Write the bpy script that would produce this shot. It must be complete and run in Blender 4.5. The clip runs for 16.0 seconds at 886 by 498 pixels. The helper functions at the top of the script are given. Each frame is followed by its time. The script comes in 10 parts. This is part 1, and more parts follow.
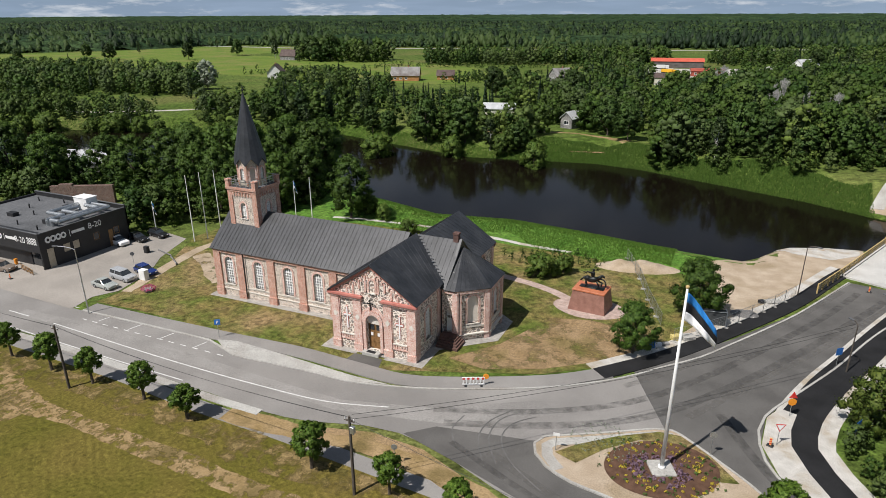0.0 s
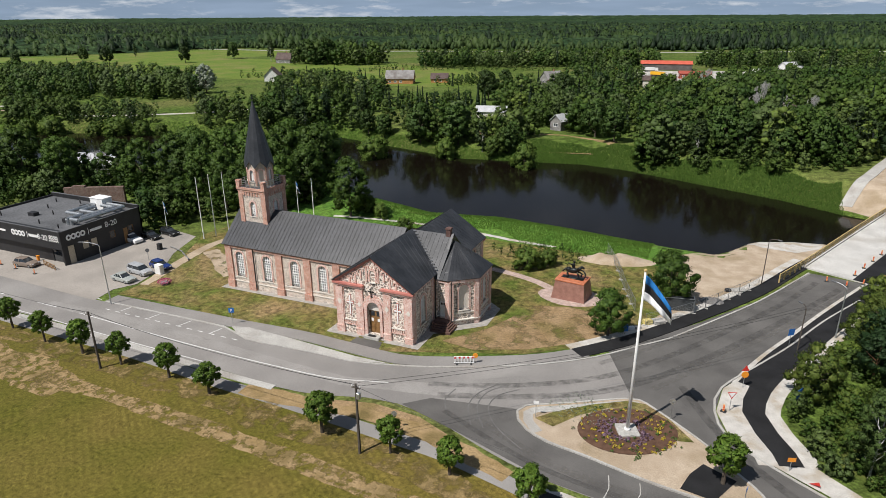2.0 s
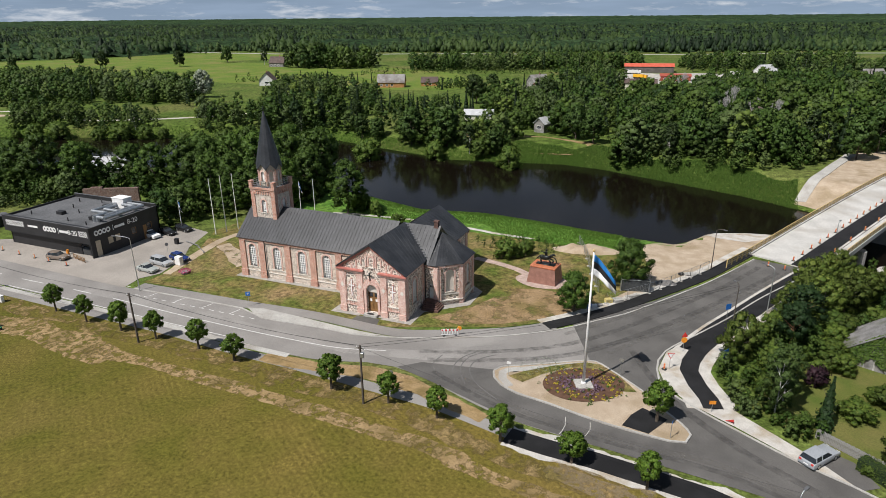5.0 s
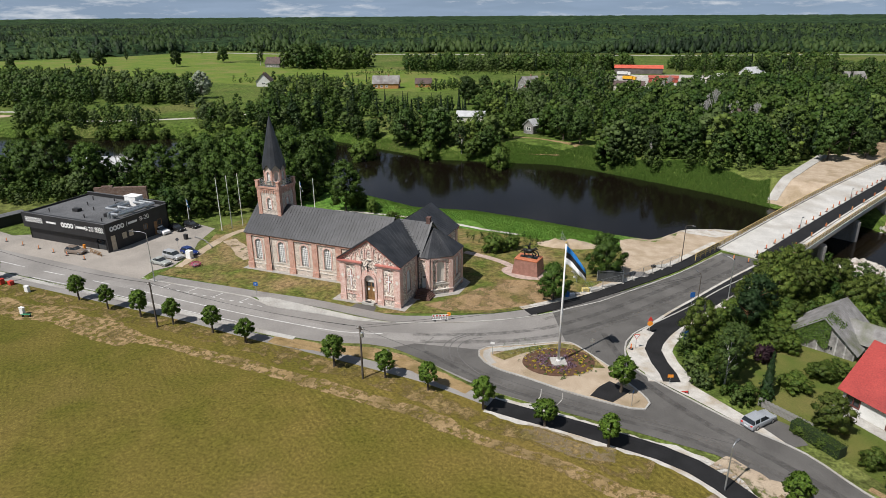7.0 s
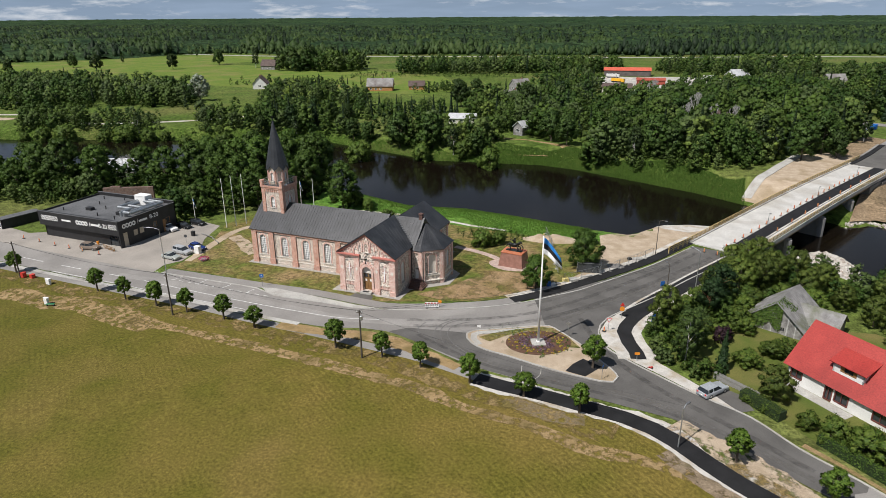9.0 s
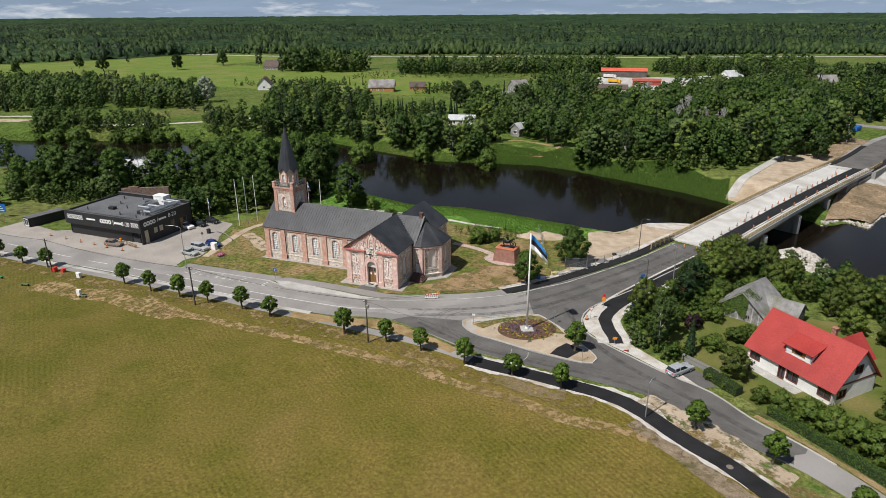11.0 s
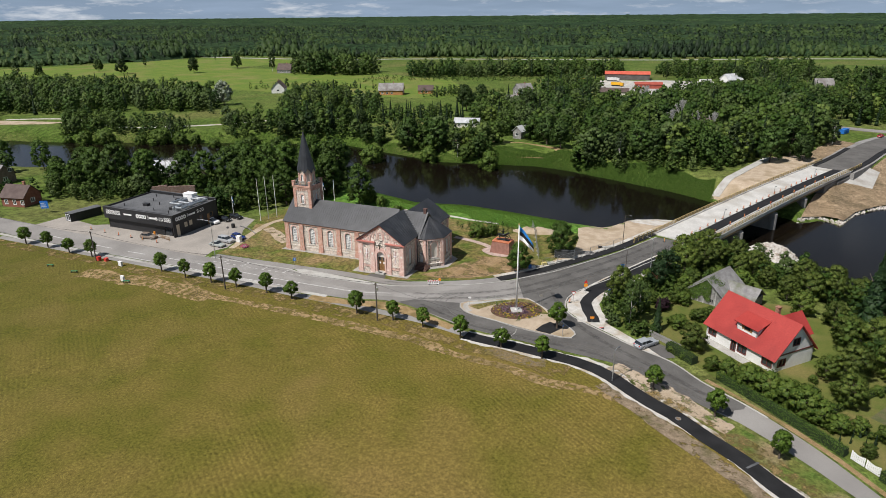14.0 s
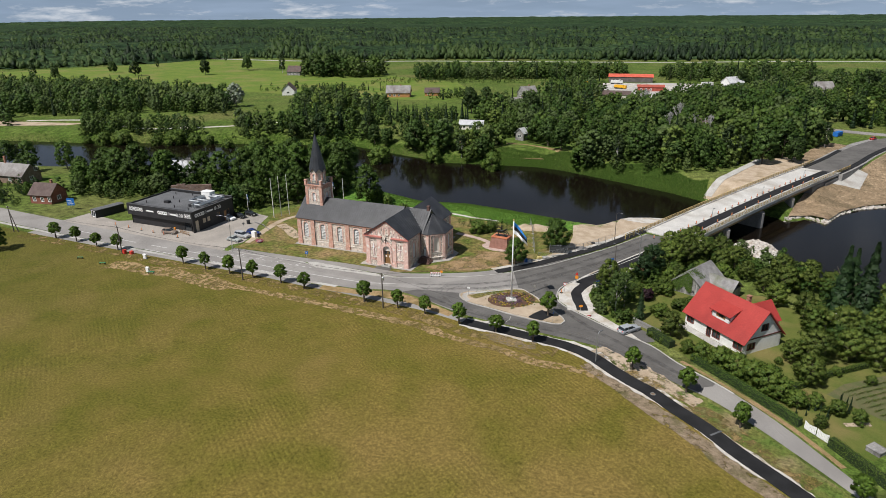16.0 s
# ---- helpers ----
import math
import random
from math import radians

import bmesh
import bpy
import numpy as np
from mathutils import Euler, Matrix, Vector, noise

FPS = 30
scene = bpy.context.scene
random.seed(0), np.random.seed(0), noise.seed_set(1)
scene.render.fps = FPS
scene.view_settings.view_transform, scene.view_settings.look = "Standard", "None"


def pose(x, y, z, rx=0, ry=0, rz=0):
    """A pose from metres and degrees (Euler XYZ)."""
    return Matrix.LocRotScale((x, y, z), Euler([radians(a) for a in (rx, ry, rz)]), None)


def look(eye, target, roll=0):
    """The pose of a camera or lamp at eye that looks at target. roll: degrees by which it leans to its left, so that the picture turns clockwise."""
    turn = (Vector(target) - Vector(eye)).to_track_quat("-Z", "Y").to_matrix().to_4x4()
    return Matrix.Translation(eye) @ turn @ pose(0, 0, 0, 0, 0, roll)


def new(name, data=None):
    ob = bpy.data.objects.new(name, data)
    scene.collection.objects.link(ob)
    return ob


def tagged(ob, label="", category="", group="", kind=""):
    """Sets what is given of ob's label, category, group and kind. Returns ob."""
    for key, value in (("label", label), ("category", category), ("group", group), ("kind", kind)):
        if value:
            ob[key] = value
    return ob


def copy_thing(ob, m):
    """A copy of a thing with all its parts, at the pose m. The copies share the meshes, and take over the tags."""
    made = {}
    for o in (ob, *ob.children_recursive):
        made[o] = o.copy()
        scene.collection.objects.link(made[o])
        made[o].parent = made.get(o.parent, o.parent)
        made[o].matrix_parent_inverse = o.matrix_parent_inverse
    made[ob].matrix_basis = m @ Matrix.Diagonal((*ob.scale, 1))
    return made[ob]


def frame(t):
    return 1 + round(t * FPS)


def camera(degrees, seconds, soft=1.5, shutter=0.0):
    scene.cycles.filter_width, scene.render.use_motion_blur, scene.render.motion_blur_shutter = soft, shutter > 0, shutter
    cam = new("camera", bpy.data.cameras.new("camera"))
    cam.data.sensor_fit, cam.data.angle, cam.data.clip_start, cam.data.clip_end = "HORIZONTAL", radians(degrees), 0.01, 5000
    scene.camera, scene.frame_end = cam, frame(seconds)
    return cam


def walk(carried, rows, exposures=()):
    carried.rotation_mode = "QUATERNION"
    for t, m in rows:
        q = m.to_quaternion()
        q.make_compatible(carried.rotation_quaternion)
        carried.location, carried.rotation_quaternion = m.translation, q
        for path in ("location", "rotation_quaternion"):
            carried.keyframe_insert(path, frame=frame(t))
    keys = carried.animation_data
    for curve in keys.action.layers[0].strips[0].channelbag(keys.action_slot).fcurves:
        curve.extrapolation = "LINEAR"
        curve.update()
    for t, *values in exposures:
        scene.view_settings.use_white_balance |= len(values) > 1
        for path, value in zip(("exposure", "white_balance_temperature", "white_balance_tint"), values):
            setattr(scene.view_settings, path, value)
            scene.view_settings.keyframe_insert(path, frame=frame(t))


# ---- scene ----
cam = camera(70.5, 16.0, 0.6)
PATH = [
    (0, (30.624, -59.525, 40.159), (29.848, -57.823, 39.452), -0.3),
    (0.5, (31.548, -61.311, 40.572), (30.775, -59.606, 39.868), -0.3),
    (1, (32.412, -63.061, 41.072), (31.642, -61.354, 40.368), -0.4),
    (1.5, (33.232, -64.902, 41.612), (32.466, -63.194, 40.907), -0.4),
    (2, (34.214, -66.916, 42.126), (33.452, -65.206, 41.422), -0.4),
    (2.5, (35.228, -68.91, 42.678), (34.47, -67.199, 41.974), -0.4),
    (3, (36.217, -70.882, 43.22), (35.462, -69.169, 42.516), -0.4),
    (3.5, (37.194, -72.805, 43.762), (36.443, -71.091, 43.058), -0.4),
    (4, (38.195, -74.854, 44.145), (37.448, -73.137, 43.443), -0.5),
    (6.5, (43.507, -85.703, 47.548), (42.781, -83.979, 46.842), -0.4),
    (7, (44.563, -87.767, 47.995), (43.841, -86.041, 47.289), -0.4),
    (7.5, (45.619, -89.916, 48.512), (44.9, -88.188, 47.806), -0.5),
    (8, (46.671, -92.088, 49.071), (45.956, -90.358, 48.366), -0.4),
    (8.5, (47.693, -94.271, 49.624), (46.983, -92.54, 48.919), -0.5),
    (9, (48.766, -96.428, 50.192), (48.061, -94.695, 49.488), -0.4),
    (11.5, (54.402, -108.134, 54.43), (53.692, -106.405, 53.718), -0.5),
    (12, (55.701, -110.4, 54.949), (54.979, -108.676, 54.239), -0.5),
    (12.5, (56.979, -112.642, 55.522), (56.242, -110.924, 54.813), -0.6),
    (13, (58.201, -114.907, 56.185), (57.459, -113.19, 55.476), -0.6),
    (13.5, (59.465, -117.174, 56.858), (58.727, -115.456, 56.148), -0.6),
    (14, (60.76, -119.494, 57.525), (60.025, -117.774, 56.815), -0.6),
    (14.5, (62.088, -121.807, 58.181), (61.357, -120.086, 57.471), -0.5),
    (15, (63.375, -124.069, 58.842), (62.645, -122.347, 58.132), -0.6),
    (15.5, (64.73, -126.335, 59.408), (63.99, -124.617, 58.7), -0.6),
    (16, (66.153, -128.661, 59.852), (65.397, -126.95, 59.145), -0.6),
]
walk(cam, [(t, look(e, g, r)) for t, e, g, r in PATH])

# ---- light ----
SUN_AZ = math.atan2(-0.89, -0.45)
SUN_EL = radians(55.0)
world = bpy.data.worlds.new("world")
scene.world = world
world.use_nodes = True
wn, wl = world.node_tree.nodes, world.node_tree.links
sky = wn.new("ShaderNodeTexSky")
sky.sky_type, sky.sun_disc = "NISHITA", False
sky.sun_elevation, sky.sun_rotation = SUN_EL, math.pi / 2 - SUN_AZ
sky.air_density, sky.dust_density, sky.ozone_density = 1.0, 0.1, 2.0
wmap, wnoise, wramp, wmix = (wn.new(k) for k in ("ShaderNodeMapping", "ShaderNodeTexNoise", "ShaderNodeValToRGB", "ShaderNodeMixRGB"))
wtc = wn.new("ShaderNodeTexCoord")
wmap.inputs["Scale"].default_value = (9, 9, 85)
wnoise.inputs["Scale"].default_value, wnoise.inputs["Detail"].default_value = 1.0, 6
wramp.color_ramp.elements[0].position, wramp.color_ramp.elements[1].position = 0.4, 0.75
wramp.color_ramp.elements[0].color = (0.6, 0.6, 0.6, 1)
wramp.color_ramp.elements[1].color = (0.85, 0.85, 0.85, 1)
wmix.inputs["Color2"].default_value = (8.8, 11.3, 15.2, 1)
wlift = wn.new("ShaderNodeVectorMath")
wlift.operation = "ADD"
wlift.inputs[1].default_value = (0, 0, 0.14)
wl.new(wtc.outputs["Generated"], wlift.inputs[0])
wl.new(wlift.outputs["Vector"], sky.inputs["Vector"])
wl.new(wtc.outputs["Generated"], wmap.inputs["Vector"])
wl.new(wmap.outputs["Vector"], wnoise.inputs["Vector"])
wl.new(wnoise.outputs["Fac"], wramp.inputs["Fac"])
wsep, wlow, wfac = (wn.new(k) for k in ("ShaderNodeSeparateXYZ", "ShaderNodeMapRange", "ShaderNodeMath"))
wlow.inputs["From Max"].default_value, wlow.inputs["To Min"].default_value, wlow.inputs["To Max"].default_value = 0.4, 1.0, 0.25
wfac.operation = "MULTIPLY"
wl.new(wtc.outputs["Generated"], wsep.inputs["Vector"])
wl.new(wsep.outputs["Z"], wlow.inputs["Value"])
wl.new(wlow.outputs["Result"], wfac.inputs[0])
wl.new(wramp.outputs["Color"], wfac.inputs[1])
wl.new(wfac.outputs["Value"], wmix.inputs["Fac"])
wl.new(sky.outputs["Color"], wmix.inputs["Color1"])
cmap, cnoise, cramp, cmix = (wn.new(k) for k in ("ShaderNodeMapping", "ShaderNodeTexNoise", "ShaderNodeValToRGB", "ShaderNodeMixRGB"))
cmap.inputs["Scale"].default_value = (11, 11, 60)
cnoise.inputs["Scale"].default_value, cnoise.inputs["Detail"].default_value, cnoise.inputs["Roughness"].default_value = 1.0, 7, 0.62
cramp.color_ramp.elements[0].position, cramp.color_ramp.elements[1].position = 0.53, 0.68
cmix.inputs["Color2"].default_value = (15.5, 16.6, 18.2, 1)
wl.new(wtc.outputs["Generated"], cmap.inputs["Vector"])
wl.new(cmap.outputs["Vector"], cnoise.inputs["Vector"])
wl.new(cnoise.outputs["Fac"], cramp.inputs["Fac"])
wl.new(cramp.outputs["Color"], cmix.inputs["Fac"])
wl.new(wmix.outputs["Color"], cmix.inputs["Color1"])
wl.new(cmix.outputs["Color"], wn["Background"].inputs["Color"])
wn["Background"].inputs["Strength"].default_value = 0.036
sun = new("sun", bpy.data.lights.new("sun", "SUN"))
sun.data.energy, sun.data.angle, sun.data.color = 5.0, radians(0.5), (1.0, 0.955, 0.915)
sun.matrix_world = look((0, 0, 100), (0.45 * 57.4, 0.89 * 57.4, 100 - 81.9))
scene.view_settings.exposure = 0.1

# ---- materials ----
MATS = {}


def mat(name, a, b, scale=1.0, rough=0.8, bump=0.15, metal=0.0, fine=None, contrast=(0.35, 0.65), c=None, spec=0.4, obvar=0.0, coord="Object", grit=0.0):
    """Two-scale noise material: colours a and b in large patches, broken by a fine grain (and stains of colour c)."""
    if name in MATS:
        return MATS[name]
    m = bpy.data.materials.new(name)
    m.use_nodes = True
    n, l = m.node_tree.nodes, m.node_tree.links
    p = n["Principled BSDF"]
    p.inputs["Roughness"].default_value, p.inputs["Metallic"].default_value = rough, metal
    p.inputs["Specular IOR Level"].default_value = spec
    tc = n.new("ShaderNodeTexCoord") if coord == "Object" else n.new("ShaderNodeNewGeometry")
    src = tc.outputs["Object"] if coord == "Object" else tc.outputs["Position"]
    n1, n2, r1, mx, mx2, bp = (n.new(k) for k in ("ShaderNodeTexNoise", "ShaderNodeTexNoise", "ShaderNodeValToRGB", "ShaderNodeMixRGB", "ShaderNodeMixRGB", "ShaderNodeBump"))
    n1.inputs["Scale"].default_value, n1.inputs["Detail"].default_value = scale, 5
    n2.inputs["Scale"].default_value, n2.inputs["Detail"].default_value = fine or scale * 12, 3
    r1.color_ramp.elements[0].position, r1.color_ramp.elements[1].position = contrast
    mx.inputs["Color1"].default_value, mx.inputs["Color2"].default_value = (*a, 1), (*b, 1)
    mx2.blend_type = "OVERLAY"
    mx2.inputs["Fac"].default_value = 0.55
    for q in (n1, n2):
        l.new(src, q.inputs["Vector"])
    l.new(n1.outputs["Fac"], r1.inputs["Fac"])
    l.new(r1.outputs["Color"], mx.inputs["Fac"])
    grain = n2.outputs["Fac"]
    if grit:
        n2.inputs["Detail"].default_value, n1.inputs["Detail"].default_value = 6, 9
        gm = n.new("ShaderNodeMapRange")
        gm.inputs["From Min"].default_value, gm.inputs["From Max"].default_value = 0.5 - grit, 0.5 + grit
        l.new(grain, gm.inputs["Value"])
        grain = gm.outputs["Result"]
    l.new(grain, mx2.inputs["Color2"])
    if grit:
        n4, g4, mx4 = (n.new(k) for k in ("ShaderNodeTexNoise", "ShaderNodeMapRange", "ShaderNodeMixRGB"))
        n4.inputs["Scale"].default_value, n4.inputs["Detail"].default_value = (fine or scale * 12) * 5, 3
        g4.inputs["From Min"].default_value, g4.inputs["From Max"].default_value = 0.3, 0.7
        mx4.blend_type = "OVERLAY"
        mx4.inputs["Fac"].default_value = 0.5
        l.new(src, n4.inputs["Vector"])
        l.new(n4.outputs["Fac"], g4.inputs["Value"])
        l.new(g4.outputs["Result"], mx4.inputs["Color2"])
    out = mx.outputs["Color"]
    if c:
        n3, r3, m3 = (n.new(k) for k in ("ShaderNodeTexNoise", "ShaderNodeValToRGB", "ShaderNodeMixRGB"))
        n3.inputs["Scale"].default_value, n3.inputs["Detail"].default_value = scale * 0.37, 7
        r3.color_ramp.elements[0].position, r3.color_ramp.elements[1].position = 0.5, 0.66
        l.new(src, n3.inputs["Vector"])
        l.new(n3.outputs["Fac"], r3.inputs["Fac"])
        l.new(r3.outputs["Color"], m3.inputs["Fac"])
        l.new(out, m3.inputs["Color1"])
        m3.inputs["Color2"].default_value = (*c, 1)
        out = m3.outputs["Color"]
    l.new(out, mx2.inputs["Color1"])
    out = mx2.outputs["Color"]
    if grit:
        l.new(out, mx4.inputs["Color1"])
        out = mx4.outputs["Color"]
    if obvar:
        oi, mr, hs = n.new("ShaderNodeObjectInfo"), n.new("ShaderNodeMapRange"), n.new("ShaderNodeHueSaturation")
        mr.inputs["To Min"].default_value, mr.inputs["To Max"].default_value = 1 - obvar, 1 + obvar
        l.new(oi.outputs["Random"], mr.inputs["Value"])
        l.new(mr.outputs["Result"], hs.inputs["Value"])
        l.new(out, hs.inputs["Color"])
        out = hs.outputs["Color"]
    l.new(out, p.inputs["Base Color"])
    if bump:
        bp.inputs["Strength"].default_value, bp.inputs["Distance"].default_value = bump, 0.05
        l.new(n2.outputs["Fac"], bp.inputs["Height"])
        l.new(bp.outputs["Normal"], p.inputs["Normal"])
    MATS[name] = m
    return m


def leaf_mat(name, dark, light, obvar=0.18):
    """Foliage: colour varies from leaf clump to leaf clump and from tree to tree; some light passes through."""
    if name in MATS:
        return MATS[name]
    m = bpy.data.materials.new(name)
    m.use_nodes = True
    n, l = m.node_tree.nodes, m.node_tree.links
    p, outp = n["Principled BSDF"], n["Material Output"]
    p.inputs["Roughness"].default_value, p.inputs["Specular IOR Level"].default_value = 0.6, 0.25
    geo, mx, oi, mr, hs = (n.new(k) for k in ("ShaderNodeNewGeometry", "ShaderNodeMixRGB", "ShaderNodeObjectInfo", "ShaderNodeMapRange", "ShaderNodeHueSaturation"))
    mx.inputs["Color1"].default_value, mx.inputs["Color2"].default_value = (*dark, 1), (*light, 1)
    l.new(geo.outputs["Random Per Island"], mx.inputs["Fac"])
    mr.inputs["To Min"].default_value, mr.inputs["To Max"].default_value = 1 - obvar, 1 + obvar
    l.new(oi.outputs["Random"], mr.inputs["Value"])
    l.new(mr.outputs["Result"], hs.inputs["Value"])
    l.new(mx.outputs["Color"], hs.inputs["Color"])
    l.new(hs.outputs["Color"], p.inputs["Base Color"])
    tr, ms = n.new("ShaderNodeBsdfTranslucent"), n.new("ShaderNodeMixShader")
    l.new(hs.outputs["Color"], tr.inputs["Color"])
    ms.inputs["Fac"].default_value = 0.3
    l.new(p.outputs["BSDF"], ms.inputs[1])
    l.new(tr.outputs["BSDF"], ms.inputs[2])
    l.new(ms.outputs["Shader"], outp.inputs["Surface"])
    MATS[name] = m
    return m


def stone_mat(name, scale, mortar, tones, joint=0.05, rough=0.85, stretch=(1, 1, 1), bump=0.5):
    """Masonry: rounded field stones or bricks of mixed tones in pale mortar."""
    m = bpy.data.materials.new(name)
    m.use_nodes = True
    n, l = m.node_tree.nodes, m.node_tree.links
    p = n["Principled BSDF"]
    p.inputs["Roughness"].default_value = rough
    tc, mp, v1, v2, rj, rc, mx, bp, nz, ov = (n.new("ShaderNode" + k) for k in ("TexCoord", "Mapping", "TexVoronoi", "TexVoronoi", "ValToRGB", "ValToRGB", "MixRGB", "Bump", "TexNoise", "MixRGB"))
    mp.inputs["Scale"].default_value = stretch
    v1.feature, v2.feature = "F1", "DISTANCE_TO_EDGE"
    for v in (v1, v2):
        v.inputs["Scale"].default_value = scale
        l.new(mp.outputs["Vector"], v.inputs["Vector"])
    l.new(tc.outputs["Object"], mp.inputs["Vector"])
    rj.color_ramp.elements[0].position, rj.color_ramp.elements[1].position = joint * 0.6, joint * 1.6
    l.new(v2.outputs["Distance"], rj.inputs["Fac"])
    e = rc.color_ramp.elements
    e[0].color, e[1].color = (*tones[0], 1), (*tones[-1], 1)
    for i, t in enumerate(tones[1:-1]):
        q = e.new((i + 1) / (len(tones) - 1))
        q.color = (*t, 1)
    sep = n.new("ShaderNodeSeparateColor")
    l.new(v1.outputs["Color"], sep.inputs["Color"])
    l.new(sep.outputs["Red"], rc.inputs["Fac"])
    mx.inputs["Color1"].default_value = (*mortar, 1)
    l.new(rj.outputs["Color"], mx.inputs["Fac"])
    l.new(rc.outputs["Color"], mx.inputs["Color2"])
    nz.inputs["Scale"].default_value, nz.inputs["Detail"].default_value = 1.3, 8
    l.new(tc.outputs["Object"], nz.inputs["Vector"])
    ov.blend_type = "OVERLAY"
    ov.inputs["Fac"].default_value = 0.5
    l.new(mx.outputs["Color"], ov.inputs["Color1"])
    l.new(nz.outputs["Fac"], ov.inputs["Color2"])
    l.new(ov.outputs["Color"], p.inputs["Base Color"])
    bp.inputs["Strength"].default_value, bp.inputs["Distance"].default_value = bump, 0.06
    l.new(rj.outputs["Color"], bp.inputs["Height"])
    l.new(bp.outputs["Normal"], p.inputs["Normal"])
    MATS[name] = m
    return m


GRASS = mat("lawn_grass", (0.085, 0.112, 0.022), (0.165, 0.128, 0.048), 0.25, 0.95, 0.4, fine=1.3, c=(0.225, 0.16, 0.08), coord="World", spec=0.1, grit=0.22)
MEADOW = mat("meadow_grass", (0.06, 0.1, 0.017), (0.098, 0.132, 0.03), 0.05, 0.95, 0.4, fine=0.6, c=(0.115, 0.125, 0.038), coord="World", spec=0.1, grit=0.22)
FIELD = mat("mown_field", (0.108, 0.097, 0.017), (0.15, 0.115, 0.028), 0.11, 0.95, 0.4, fine=2.6, c=(0.168, 0.122, 0.036), coord="World", spec=0.1, grit=0.33)
# faint mowing stripes
fdn, fdl = FIELD.node_tree.nodes, FIELD.node_tree.links
fgeom, fmapp, fwave, fmul, fnoi, fscale = (fdn.new("ShaderNode" + k) for k in ("NewGeometry", "Mapping", "TexWave", "MixRGB", "TexNoise", "MapRange"))
fmapp.inputs["Rotation"].default_value = (0, 0, radians(-53.8))
fwave.inputs["Scale"].default_value, fwave.inputs["Distortion"].default_value = 0.42, 0.45
fwave.inputs["Detail"].default_value, fwave.inputs["Detail Scale"].default_value = 3, 0.6
fnoi.inputs["Scale"].default_value = 0.03
fscale.inputs["From Min"].default_value, fscale.inputs["From Max"].default_value, fscale.inputs["To Max"].default_value = 0.42, 0.65, 0.13
fmul.blend_type = "OVERLAY"
base_in = fdn["Principled BSDF"].inputs["Base Color"]
prior = base_in.links[0].from_socket
fdl.new(fgeom.outputs["Position"], fmapp.inputs["Vector"])
fdl.new(fgeom.outputs["Position"], fnoi.inputs["Vector"])
fdl.new(fmapp.outputs["Vector"], fwave.inputs["Vector"])
fdl.new(fnoi.outputs["Fac"], fscale.inputs["Value"])
fdl.new(fscale.outputs["Result"], fmul.inputs["Fac"])
# greener grass to the west, dimmed further in the colour for lens falloff
fsepx, fwest, fgreen_dim = (fdn.new("ShaderNode" + k) for k in ("SeparateXYZ", "MapRange", "MixRGB"))
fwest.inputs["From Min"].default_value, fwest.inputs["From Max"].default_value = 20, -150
fgreen_dim.blend_type = "MULTIPLY"
fgreen_dim.inputs["Color2"].default_value = (0.6, 0.76, 0.7, 1)
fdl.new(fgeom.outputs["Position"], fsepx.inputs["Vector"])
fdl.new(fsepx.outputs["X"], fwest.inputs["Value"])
fdl.new(fwest.outputs["Result"], fgreen_dim.inputs["Fac"])
fdl.new(prior, fgreen_dim.inputs["Color1"])
fdl.new(fgreen_dim.outputs["Color"], fmul.inputs["Color1"])
fdl.new(fwave.outputs["Fac"], fmul.inputs["Color2"])
fdl.new(fmul.outputs["Color"], base_in)
RIVERSIDE = mat("riverside_grass", (0.06, 0.14, 0.02), (0.11, 0.2, 0.035), 0.3, 0.95, 0.5, fine=1.5, coord="World", spec=0.1, grit=0.2)
ASPHALT = mat("old_asphalt", (0.215, 0.203, 0.19), (0.275, 0.262, 0.245), 0.12, 0.9, 0.15, fine=18, c=(0.2, 0.19, 0.178), coord="World", spec=0.25)
ASPHALT_MID = mat("recent_asphalt", (0.088, 0.084, 0.079), (0.118, 0.113, 0.106), 0.3, 0.88, 0.15, fine=16, c=(0.132, 0.126, 0.118), coord="World", spec=0.25)
ASPHALT_NEW = mat("fresh_asphalt", (0.012, 0.012, 0.0125), (0.02, 0.02, 0.021), 0.4, 0.8, 0.2, fine=14, coord="World", spec=0.25)
CONCRETE = mat("pale_concrete", (0.36, 0.35, 0.325), (0.43, 0.42, 0.39), 0.4, 0.9, 0.2, fine=6, c=(0.31, 0.29, 0.26), coord="World", spec=0.2)
GRAVEL = mat("pale_gravel", (0.43, 0.41, 0.375), (0.53, 0.51, 0.47), 0.9, 0.95, 0.5, fine=16, c=(0.37, 0.32, 0.25), coord="World", spec=0.1)
SAND = mat("sandy_soil", (0.36, 0.285, 0.205), (0.44, 0.36, 0.27), 0.5, 0.95, 0.4, fine=9, c=(0.3, 0.235, 0.155), coord="World", spec=0.1)
DRY = mat("dry_grass", (0.235, 0.16, 0.082), (0.3, 0.21, 0.118), 0.35, 0.95, 0.4, fine=3, c=(0.19, 0.145, 0.06), coord="World", spec=0.1, grit=0.45)
PAVING = mat("paved_forecourt", (0.29, 0.265, 0.235), (0.34, 0.31, 0.275), 0.2, 0.9, 0.15, fine=10, c=(0.25, 0.23, 0.205), coord="World", spec=0.2)
WHITE = mat("white_paint", (0.72, 0.72, 0.7), (0.8, 0.8, 0.79), 1.5, 0.6, 0.05)
LINE = mat("road_paint", (0.5, 0.5, 0.48), (0.65, 0.65, 0.63), 2.5, 0.8, 0.05, coord="World")
DARKROOF = mat("black_sheet_roof", (0.022, 0.024, 0.027), (0.038, 0.04, 0.045), 0.5, 0.42, 0.1, fine=3, c=(0.05, 0.052, 0.056), spec=0.5)
